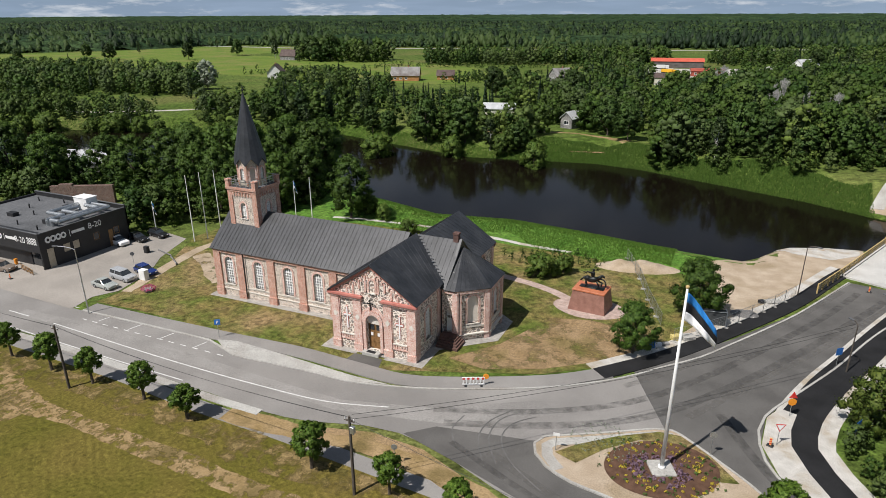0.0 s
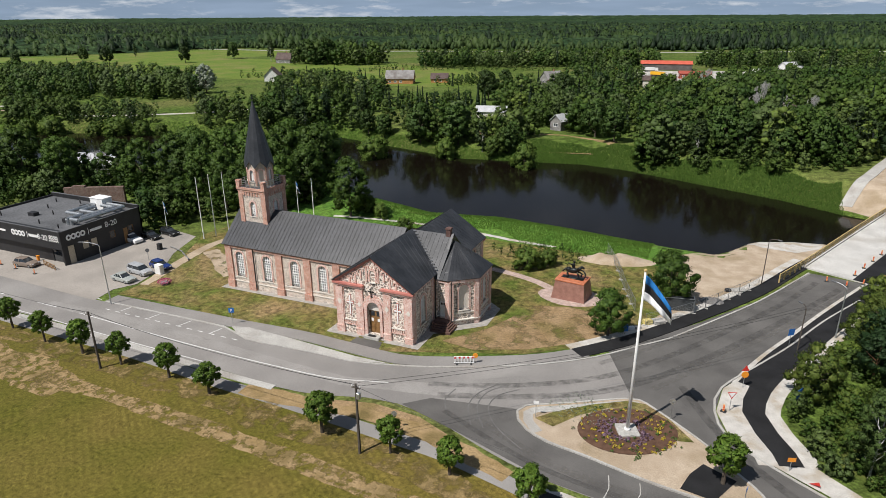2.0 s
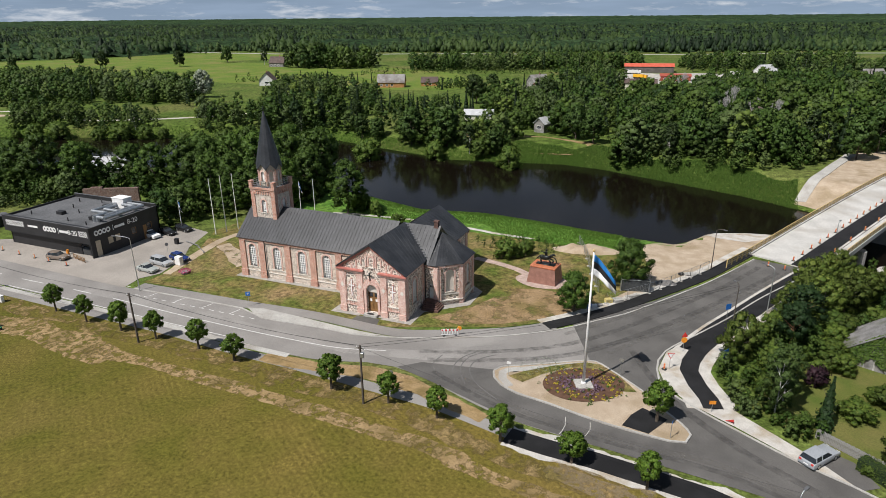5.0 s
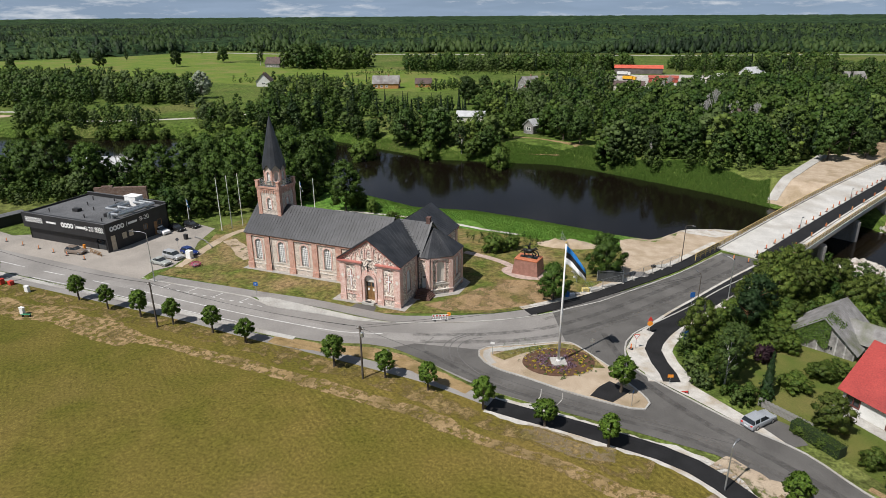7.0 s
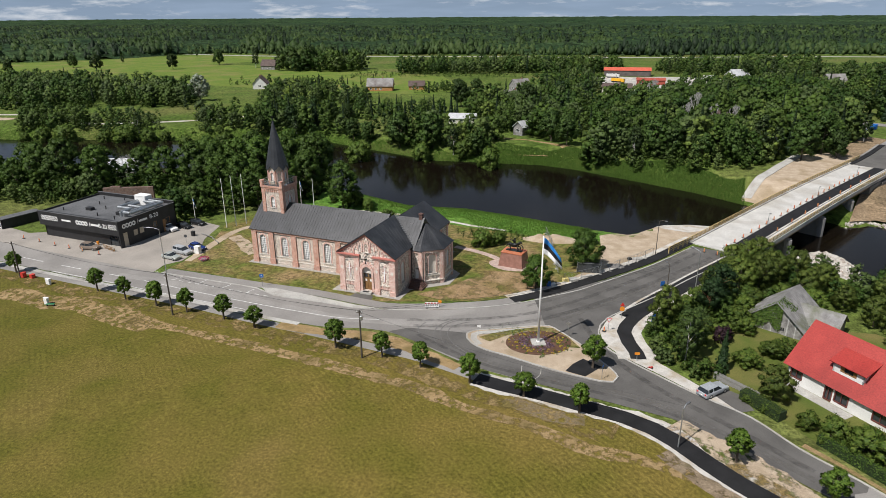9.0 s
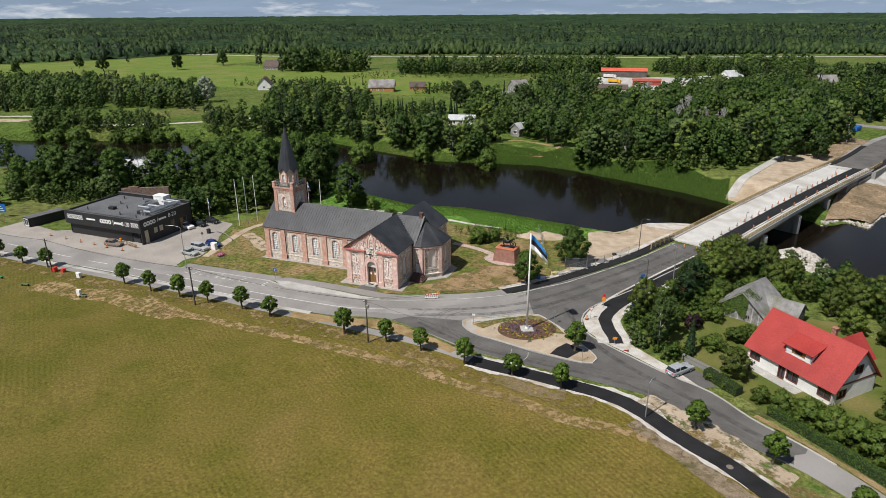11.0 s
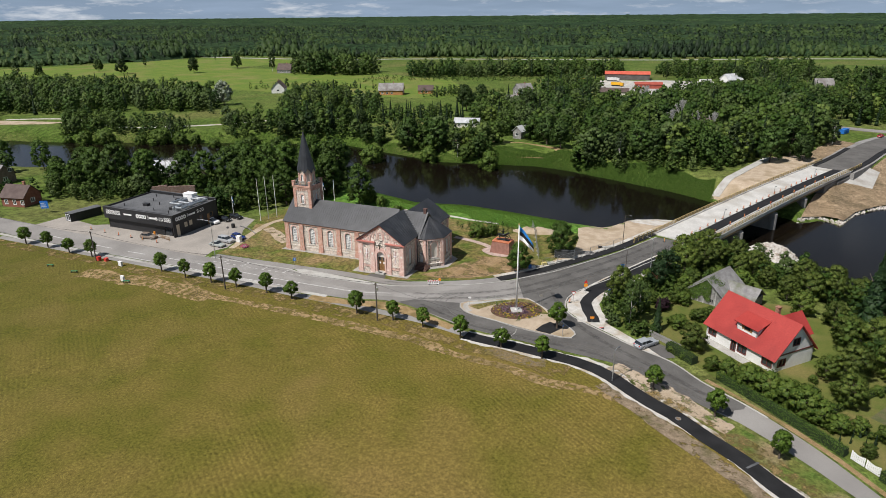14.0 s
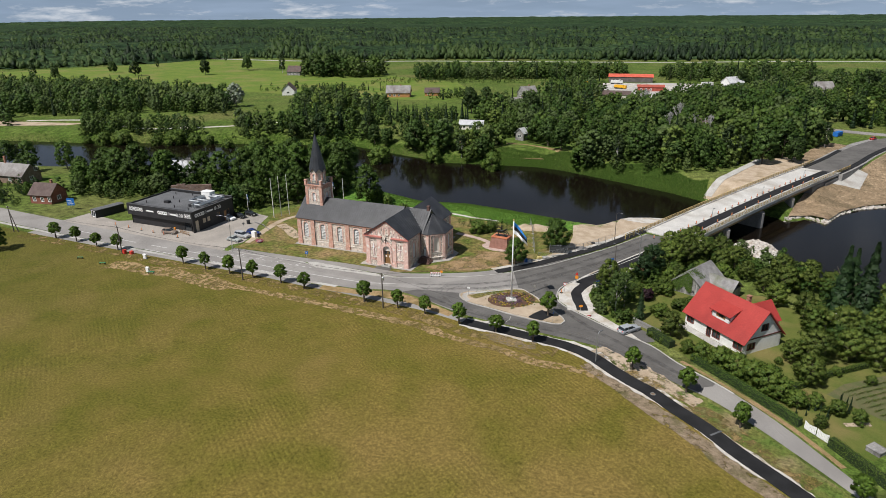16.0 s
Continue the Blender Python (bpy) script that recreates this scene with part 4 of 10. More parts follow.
church_slope((-6.2, 18.0, 7.2), (0.75, 18.0, 7.2), (0.75, CY, ZN - 0.1), (-6.2, CY, ZN - 0.1))
bm = bmesh.new()
extrude(bm, [(0, 6.9), (11.2, 6.9), (5.6, 12.15)], wall_frame((0.7, 6.7), (0.7, 17.9)), 0.35)
part("choir_gable", bm, DARKROOF, church)
EV = [(0.6, 6.55, 7.15), (2.1, 6.55, 7.15), (5.9, 9.6, 7.15), (5.9, 15.0, 7.15), (2.1, 18.05, 7.15), (0.6, 18.05, 7.15)]
for i in range(5):
    church_slope(EV[i], EV[i + 1], (0.85, CY, 11.1), (0.85, CY, 11.1))
bm = boxes((-0.45, 0.25, CY - 0.35, CY + 0.35, 11.0, 12.75), (-0.53, 0.33, CY - 0.43, CY + 0.43, 12.75, 12.95))
part("chimney", bm, mat("sooty_brick", (0.09, 0.05, 0.04), (0.14, 0.08, 0.07), 2, 0.9, 0.3), church, "short sooty brick chimney")
for k in range(1, 15):
    p = Vector((0.3, 7.2, 7.8)).lerp(Vector((XC, CY, ZR)), k / 15)
    part("snow_guard", boxes((p.x - 0.35, p.x + 0.35, p.y - 0.03, p.y + 0.03, p.z + 0.05, p.z + 0.12)), STEEL, church)

# tower
TX0, TX1, TY0, TY1 = -36.5, -31.4, 10.15, 15.25
TC = ((TX0 + TX1) / 2, (TY0 + TY1) / 2)
corners = [(TX0, TY0), (TX1, TY0), (TX1, TY1), (TX0, TY1)]
for i in range(4):
    a, b = corners[i], corners[(i + 1) % 4]
    m = wall_frame(a, b)
    bm = bmesh.new()
    pierced(bm, [(0, 5), (5.1, 5), (5.1, 16.0), (0, 16.0)], [shift(arch(1.0, 11.2, 13.0, 13.6), 2.55)], m, 0.5)
    tw = part("tower_wall", bm, FIELDSTONE_FINE, church, "fieldstone tower wall with brick corners")
    church_window(church, m @ Matrix.Translation((2.55, 0, 0)), 1.0, 11.2, 13.0, 13.6, 3, 6)
    bm = bmesh.new()
    box(bm, -0.12, 0.7, -0.14, 0.02, 5, 15.3, m)
    part("pilaster", bm, BRICK_RED, tw)
    bm = bmesh.new()
    box(bm, 4.4, 5.1, -0.14, 0.02, 5, 15.3, m)
    part("pilaster", bm, BRICK_RED, tw)
    bm = bmesh.new()
    for k in range(7):
        box(bm, 0.75 + k * 0.55, 1.05 + k * 0.55, -0.12, 0.02, 14.6, 15.3, m)
    box(bm, -0.16, 5.1, -0.18, 0.02, 15.25, 15.6, m)
    box(bm, -0.28, 5.1, -0.3, 0.3, 15.6, 15.95, m)
    part("corbel_band", bm, BRICK_RED, tw)
    bm = bmesh.new()
    for z in (16.35, 16.75, 17.1):
        box(bm, 0.4, 4.8, -0.08, -0.02, z - 0.03, z + 0.03, m)
    for k in range(5):
        box(bm, 0.8 + k * 0.85, 0.86 + k * 0.85, -0.08, -0.02, 15.95, 17.1, m)
    part("railing", bm, STEEL, tw, "thin metal balcony railing")
    x, y = a
    bm = boxes((x - 0.26, x + 0.41, y - 0.26, y + 0.41, 15.95, 16.95), (x - 0.32, x + 0.47, y - 0.32, y + 0.47, 16.95, 17.1))
    dx, dy = (0 if x == TX0 else -0.15), (0 if y == TY0 else -0.15)
    for v in bm.verts:
        v.co += Vector((dx, dy, 0))
    part("corner_post", bm, BRICK_RED, tw)
part("tower_deck", boxes((TX0 - 0.1, TX1 + 0.1, TY0 - 0.1, TY1 + 0.1, 15.9, 16.02)), FLATROOF, church)


def octo(r, z, n=8, off=0.5):
    return [Vector((TC[0] + r * math.cos(2 * math.pi * (i + off) / n), TC[1] + r * math.sin(2 * math.pi * (i + off) / n), z)) for i in range(n)]


base8 = octo(2.15, 0)
for i in range(8):
    a, b = base8[i], base8[(i + 1) % 8]
    m = wall_frame(a, b)
    L = (b - a).length
    bm = bmesh.new()
    pierced(bm, [(0, 16.0), (L, 16.0), (L, 19.3), (L / 2, 20.2), (0, 19.3)], [shift(arch(0.72, 16.9, 18.3, 18.75), L / 2)], m, 0.3)
    lw = part("lantern_wall", bm, LANTERN, church, "pale plastered lantern wall with small gable")
    church_window(church, m @ Matrix.Translation((L / 2, 0, 0)), 0.72, 16.9, 18.3, 18.75, 3, 5, blind=bool(i % 2 == 0))
    bm = bmesh.new()
    box(bm, -0.02, 0.16, -0.06, 0.02, 16.0, 19.2, m)
    box(bm, L - 0.16, L + 0.02, -0.06, 0.02, 16.0, 19.2, m)
    part("corner_strip", bm, BRICK_RED, lw)
bm = bmesh.new()
lo, up = octo(2.5, 19.1), octo(0.1, 29.4)
for i in range(8):
    j = (i + 1) % 8
    mid = (lo[i] + lo[j]) / 2 + Vector((0, 0, 1.05))
    mid = Vector(((mid.x - TC[0]) * 1.0 + TC[0], (mid.y - TC[1]) * 1.0 + TC[1], mid.z))
    vs = [bm.verts.new(q) for q in (lo[i], mid, lo[j], up[j], up[i])]
    bm.faces.new((vs[0], vs[1], vs[4]))
    bm.faces.new((vs[1], vs[3], vs[4]))
    bm.faces.new((vs[1], vs[2], vs[3]))
bmesh.ops.remove_doubles(bm, verts=bm.verts[:], dist=0.001)
bmesh.ops.solidify(bm, geom=bm.faces[:], thickness=0.12)
spire = part("spire", bm, DARKROOF, church, "tall black eight-sided metal spire")
bm = tubes((lo[0] * 0 + Vector((TC[0], TC[1], 29.2)), (TC[0], TC[1], 30.5), 0.07, 0.03))
bmesh.ops.create_icosphere(bm, subdivisions=1, radius=0.2, matrix=pose(TC[0], TC[1], 29.8))
box(bm, TC[0] - 0.3, TC[0] + 0.3, TC[1] - 0.04, TC[1] + 0.04, 30.15, 30.23)
part("finial", bm, BRONZE, spire)
# the pale stone apron
sheet("church_apron", [(-38.9, 5.9), (-13.4, 5.9), (-13.4, -1.1), (-8.2, -1.1), (-8.2, -0.6), (-4.2, -0.6), (-4.2, -1.1), (1.1, -1.1), (1.1, 3.9), (3.2, 5.8), (7.1, 9.2), (7.1, 15.4), (2.9, 18.8), (1.1, 18.8), (1.1, 27.8), (-13.2, 27.8), (-13.2, 18.8), (-38.9, 18.8)], 0.06, stone_mat("cobble_apron", 3.0, (0.3, 0.28, 0.25), [(0.28, 0.27, 0.25), (0.4, 0.38, 0.35), (0.34, 0.32, 0.29)], 0.06), "strip of pale cobbles round the church foot", "paving", 3)

# ---- bridge ----
MB = pose(56.6, 48.4, 0, 0, 0, 64.5)
BL = 112.0


def deck_z(x):
    return 0.25 + 0.75 * min(1, max(0, x / BL)) + 0.7 * math.sin(math.pi * min(1, max(0, x / BL)))


def beam(name, y0, y1, z0, z1, material, parent, label="", x0=0.0, x1=BL, n=28):
    """A long piece that follows the bridge's camber; z0 and z1 are heights over the deck."""
    verts, faces = [], []
    for i in range(n + 1):
        x = x0 + (x1 - x0) * i / n
        for y, z in ((y0, z0), (y1, z0), (y1, z1), (y0, z1)):
            verts.append(tuple(MB @ Vector((x, y, deck_z(x) + z))))
    for i in range(n):
        for k in range(4):
            a, b = 4 * i + k, 4 * i + (k + 1) % 4
            faces.append((a, b, b + 4, a + 4))
    faces += [(3, 2, 1, 0), (4 * n, 4 * n + 1, 4 * n + 2, 4 * n + 3)]
    return pydata(name, verts, [f[::-1] for f in faces], material, parent, label)


PALE = mat("bare_deck_concrete", (0.43, 0.42, 0.395), (0.52, 0.51, 0.48), 0.3, 0.9, 0.15, fine=9, c=(0.37, 0.345, 0.305), coord="World")
GREYCON = mat("grey_concrete", (0.2, 0.195, 0.185), (0.27, 0.262, 0.25), 0.3, 0.9, 0.15, fine=5, c=(0.16, 0.15, 0.14), coord="World")
FORMWORK = mat("ochre_formwork", (0.2, 0.14, 0.055), (0.27, 0.2, 0.085), 0.6, 0.85, 0.15, fine=5, c=(0.16, 0.12, 0.06), coord="World")
bridge = thing("bridge", "long concrete road bridge under repair with ochre railings", "bridge")
beam("deck", -6.9, 6.9, -0.75, 0.0, PALE, bridge, "bare pale concrete deck")
beam("asphalt_lane", -4.5, -1.0, 0.0, 0.06, ASPHALT_NEW, bridge, "fresh black asphalt lane")
beam("edge_beam", -6.95, -6.35, -0.3, 0.32, PALE, bridge)
beam("inner_kerb", -4.95, -4.55, 0.0, 0.42, PALE, bridge, "white concrete kerb")
beam("footway", -6.3, -4.95, 0.0, 0.2, PALE, bridge)
beam("edge_beam", 6.35, 6.95, -0.3, 0.3, PALE, bridge)
for y in (-5.6, -1.9, 1.9, 5.6):
    beam("girder", y - 0.35, y + 0.35, -2.1, -0.75, FORMWORK, bridge, "ochre main girder")
for y in (-6.7, 6.7):
    for z in (0.55, 0.95, 1.35):
        beam("rail", y - 0.07, y + 0.07, z - 0.07, z + 0.07, YELLOW, bridge, x0=-10 if y > 0 else 4, x1=BL + 10)
    bm = boxes((-0.08, 0.08, -0.09, 0.09, -0.2, 1.42))
    post = bpy.data.meshes.new("rail_post")
    bm.to_mesh(post)
    bm.free()
    for i in range(64):
        x = (-10 if y > 0 else 4) + i * 2.1
        if x > BL + 10:
            break
        put("rail_post", post, YELLOW, bridge, m=MB @ Matrix.Translation((x, y, deck_z(x) + 0.05)))
for x, (zb) in ((23, -7.5), (46, -7.8), (69, -7.0)):
    bm = bmesh.new()
    z1 = deck_z(x) - 2.1
    box(bm, x - 0.9, x + 0.9, -6.2, 6.2, zb, z1 - 0.9, MB, 0.15)
    box(bm, x - 1.1, x + 1.1, -6.8, 6.8, z1 - 0.9, z1, MB)
    for s in (-1, 1):
        tube(bm, MB @ Vector((x, s * 6.2, zb)), MB @ Vector((x, s * 6.2, z1 - 0.2)), 1.15, 1.15, 12)
    part("pier", bm, GREYCON, bridge, "grey concrete pier with rounded ends")
bm = bmesh.new()
box(bm, 86, 97, -6.6, 6.6, -6.5, 0.0, MB)
box(bm, 97, 113, -7.1, 7.1, -6.0, -0.55, MB)
part("abutment", bm, GREYCON, bridge, "concrete abutment on the far bank")
bm = bmesh.new()
box(bm, -14, 6, -6.6, 6.6, -6.0, -0.5, MB)
part("abutment", bm, GREYCON, bridge)
FARROAD = [tuple((MB @ Vector((x, 0, 0))).xy) for x in (110, 120)] + [(114.5, 171), (122, 190), (131, 209), (142, 226), (160, 246), (190, 268)]
strip("road_far", FARROAD, -5.2, 5.2, 0.16, ASPHALT_MID, "grey asphalt road beyond the bridge", "road", 0.3, z=0.95)
strip("far_embankment", FARROAD[:6], -8.2, 8.2, -0.02, GREYCON, "grey retaining sides of the far road", "embankment", 4.5, z=0.95)
strip("road_far_footway", FARROAD[:5], -7.4, -5.4, 0.22, ASPHALT_NEW, "fresh asphalt footway beyond the bridge", "footpath", 0.4, z=0.95)
strip("road_far_footway_west", FARROAD[:4], 5.4, 7.2, 0.22, ASPHALT_NEW, "fresh asphalt footway beyond the bridge", "footpath", 0.4, z=0.95)
strip("far_street", [(112, 252), (121, 248), (131, 244), (142, 241.5), (175, 238)], -3.5, 3.5, 0.2, ASPHALT, "grey street across the river", "road", 0.3, z=0.95)


def baffle(name, label, cat, group):
    """A striped red and yellow road delineator on a rubber foot."""
    t = thing(name, label, cat, None, group)
    part("foot", boxes((-0.3, 0.3, -0.22, 0.22, 0.0, 0.12), bev=0.03), BLACKWALL, t)
    bm = boxes((-0.11, 0.11, -0.03, 0.03, 0.12, 0.95), bev=0.02)
    b = part("board", bm, mat("signal_orange", (0.68, 0.34, 0.12), (0.74, 0.4, 0.16), 2, 0.6, 0.0), t, "orange warning board")
    bm = bmesh.new()
    for z in (0.2, 0.43, 0.66):
        vs = [bm.verts.new(q) for q in ((-0.105, -0.034, z), (0.105, -0.034, z + 0.08), (0.105, -0.034, z + 0.2), (-0.105, -0.034, z + 0.12))]
        bm.faces.new(vs)
        vs = [bm.verts.new((-v.co.x, 0.034, v.co.z)) for v in vs]
        bm.faces.new(vs)
    part("stripe", bm, mat("signal_red", (0.5, 0.03, 0.02), (0.58, 0.05, 0.03), 2, 0.6, 0.0), b)
    return t


baf = baffle("delineator", "orange and red striped road delineator on a black foot", "delineator", "delineators on the bridge")
placed = False
for i in range(22):
    x = 2 + i * 4.4
    for y in ((-0.6,) if i % 2 else (-0.6, -4.75)):
        m = MB @ Matrix.Translation((x, y, deck_z(x) + (0.02 if y > -2 else 0.42))) @ pose(0, 0, 0, 0, 0, -70)
        if not placed:
            baf.matrix_basis, placed = m, True
        else:
            copy_thing(baf, m)
for x, y in ((53.5, 46.0), (56.2, 45.0), (58.8, 46.8), (38.6, -0.9)):
    q = copy_thing(baf, at(x, y, -20, 0.03 if x > 50 else 0.12))
    tagged(q, "striped orange delineator standing at the road edge", "delineator", "delineators at the junction")

# ---- shop ----
shop = thing("shop", "black flat-roofed village shop with white sign shapes", "shop")
SX0, SX1, SY0, SY1 = -98.2, -72.3, 2.4, 20.0
bm = bmesh.new()
pierced(bm, [(0, -1.4), (24.3, -1.4), (24.3, 5.2), (0, 5.2)], [[(21.6, -1.0), (24.0, -1.0), (24.0, 2.0), (21.6, 2.0)]], wall_frame((SX0, SY0 + 0.9), (SX1 - 1.6, SY0 + 0.9)), 0.3)
part("front_wall", bm, BLACKWALL, shop)
shop_holes = [(1.0, 2.4, -0.9, 2.7), (4.0, 5.4, 1.0, 2.6), (5.8, 7.2, 1.0, 2.6), (10.0, 11.2, 1.3, 2.7), (14.2, 15.4, 1.2, 2.6)]
side = wall_frame((SX1, SY0), (SX1, SY1))
bm = bmesh.new()
pierced(bm, [(0, -1.4), (17.6, -1.4), (17.6, 5.6), (0, 5.6)], [[(a, c), (b, c), (b, d), (a, d)] for a, b, c, d in shop_holes], side, 0.3)
part("side_wall", bm, BLACKWALL, shop)
part("back_wall", boxes((SX0, SX1, SY1 - 0.3, SY1, -1.4, 6.0)), BLACKWALL, shop)
part("end_wall", boxes((SX0, SX0 + 0.3, SY0 + 0.9, SY1 - 0.3, -1.4, 5.6)), BLACKWALL, shop)
part("fascia", boxes((SX0 - 0.3, SX1 + 0.01, SY0 - 0.05, SY0 + 0.9, 2.2, 5.65)), BLACKWALL, shop, "deep black sign fascia")
part("roof", boxes((SX0 + 0.3, SX1 - 0.3, SY0 + 0.9, SY1 - 0.3, 4.9, 5.2)), FLATROOF, shop, "grey felt flat roof")
part("roof_edge", boxes((SX0 - 0.3, SX1 + 0.02, SY0 - 0.08, SY0 + 0.2, 5.65, 5.75), (SX1 - 0.2, SX1 + 0.05, SY0 + 0.2, SY1, 5.6, 5.7), (SX0, SX1 - 0.2, SY1 - 0.35, SY1 + 0.05, 6.0, 6.1)), FLATROOF, shop)
BEIGE = mat("beige_blind", (0.42, 0.36, 0.26), (0.5, 0.43, 0.32), 1.0, 0.6, 0.05)
for i, (a, b, c, d) in enumerate(shop_holes):
    bm = bmesh.new()
    box(bm, a, b, 0.12, 0.16, c, d, side)
    w = part("window", bm, BEIGE if i < 3 else GLASS, shop)
    bm = bmesh.new()
    for q in ((a, a + 0.08, c, d), (b - 0.08, b, c, d), (a, b, c, c + 0.08), (a, b, d - 0.08, d)):
        box(bm, q[0], q[1], 0.04, 0.12, q[2], q[3], side)
    part("window_frame", bm, BLACKWALL if i < 3 else WOOD, w)
bm = bmesh.new()
box(bm, 13.0, 13.9, -0.06, 0.02, -0.8, 2.4, side)
part("back_door", bm, WOOD, shop)
part("entrance_door", boxes((SX1 - 4.2, SX1 - 1.9, SY0 + 1.0, SY0 + 1.05, -1.0, 2.0)), GLASS, shop)


def sign_blob(bm, m, x, z, w, h):
    """A plain rounded ring standing in for a lettered logo."""
    n = 14
    o = [(x + w / 2 * math.cos(2 * math.pi * i / n), z + h / 2 * math.sin(2 * math.pi * i / n)) for i in range(n + 1)]
    k = [(x + w / 4.2 * math.cos(2 * math.pi * i / n), z + h / 4.2 * math.sin(2 * math.pi * i / n)) for i in range(n + 1)]
    ring(bm, k, o, m, -0.06, 0.0)


front = pose(SX0 - 0.3, SY0 - 0.05, 0)
for m, x0, zc, sc in ((front, 13.2, 4.15, 1.0), (side, 1.6, 4.2, 1.0)):
    bm = bmesh.new()
    for k in range(4):
        sign_blob(bm, m, x0 + k * 0.95, zc, 1.05, 1.15)
    part("sign_logo", bm, WHITE, shop, "white rounded sign shapes")
    bm = bmesh.new()
    box(bm, x0 + 4.0, x0 + 4.08, -0.06, 0.0, zc - 0.6, zc + 0.6, m)
    box(bm, x0 + 4.4, x0 + 6.9, -0.05, 0.0, zc - 0.28, zc + 0.22, m)
    part("sign_bar", bm, WHITE, shop)


def lettering(body, size, parent, m, material, name="lettering"):
    cu = bpy.data.curves.new(name, "FONT")
    cu.body, cu.size, cu.extrude, cu.align_x = body, size, 0.02, "CENTER"
    cu.materials.append(material)
    ob = new(name, cu)
    ob.matrix_basis = m
    ob.parent = parent
    return ob


lettering("8-20", 1.5, shop, front @ pose(21.4, -0.03, 3.65, 90), WHITE)
lettering("8-20", 1.5, shop, side @ pose(10.6, -0.03, 3.8, 90), WHITE)
bm = bmesh.new()
for x0, n in ((1.0, 9), (23.2, 4)):
    for k in range(n):
        for r in range(3):
            x, z = x0 + k * 0.62, 3.55 + r * 0.42
            extrude(bm, [(x, z), (x + 0.31, z + 0.32), (x + 0.31, z + 0.5), (x, z + 0.2)], front @ Matrix.Translation((0, -0.04, 0)), 0.03)
            extrude(bm, [(x + 0.31, z + 0.5), (x + 0.31, z + 0.32), (x + 0.62, z), (x + 0.62, z + 0.2)], front @ Matrix.Translation((0, -0.04, 0)), 0.03)
part("sign_pattern", bm, WHITE, shop, "white zigzag sign pattern")
bm = bmesh.new()
box(bm, 8.0, 11.0, -0.05, 0.0, 3.95, 4.35, front)
part("sign_bar", bm, WHITE, shop)
# roof plant
for x, y, w, d, h in ((-89, 8, 1.8, 1.2, 0.7), (-84, 15.5, 1.6, 1.2, 0.6), (-78.5, 7.6, 1.8, 1.3, 0.8)):
    part("roof_hatch", boxes((x, x + w, y, y + d, 5.2, 5.2 + h), bev=0.05), BLACKWALL, shop, "dark roof hatch")
for x, y in ((-94, 6), (-90, 13), (-82, 5.5), (-85, 10.5), (-76, 5), (-79, 12.5), (-93, 17), (-87, 18)):
    part("vent_pipe", tubes(((x, y, 5.1), (x, y, 5.9), 0.12), ((x, y, 5.9), (x, y, 6.1), 0.2, 0.05)), BLACKWALL, shop)
part("air_handler", boxes((-81.5, -78.0, 16.3, 18.6, 5.2, 7.5), (-81.6, -77.9, 16.2, 18.7, 7.5, 7.6), bev=0.04), WHITE, shop, "white rooftop air handling unit")
for a, b in (((-78, 17.2, 6.4), (-73.4, 17.2, 6.4)), ((-78, 16.0, 6.4), (-74.6, 16.0, 6.4)), ((-80.4, 15.0, 6.3), (-80.4, 10.2, 6.3)), ((-80.4, 10.2, 6.3), (-76.2, 10.2, 6.3)), ((-78.8, 15, 6.3), (-78.8, 12, 6.3)), ((-78.8, 12, 6.3), (-74.6, 12, 6.3)), ((-74.6, 16.2, 6.3), (-74.6, 8.6, 6.3)), ((-73.4, 17.4, 6.3), (-73.4, 7.2, 6.3)), ((-76.2, 10.4, 6.3), (-76.2, 7.0, 6.3)), ((-73.4, 7.4, 6.3), (-75.5, 7.4, 6.3)), ((-76.2, 7.2, 6.3), (-76.2, 7.2, 5.2)), ((-75.4, 7.4, 6.3), (-75.4, 7.4, 5.2)), ((-80.4, 15.2, 6.3), (-80.4, 16.4, 6.3))):
    part("duct", tubes((a, b, 0.36, 0.36), seg=12), STEEL, shop, "shiny galvanised ventilation duct")
bm = bmesh.new()
for k in range(9):
    x = -76.4 + k * 0.55
    box(bm, x, x + 0.08, 1.0 - 0.12 * k, 1.08 - 0.12 * k, -0.85, 0.25)
for z in (-0.3, 0.25):
    tube(bm, (-76.4, 1.04, z), (-71.9, 0.06, z - 0.1), 0.06)
part("ramp_railing", bm, WOOD, shop, "wooden railing of the entrance ramp")

# ---- houses ----


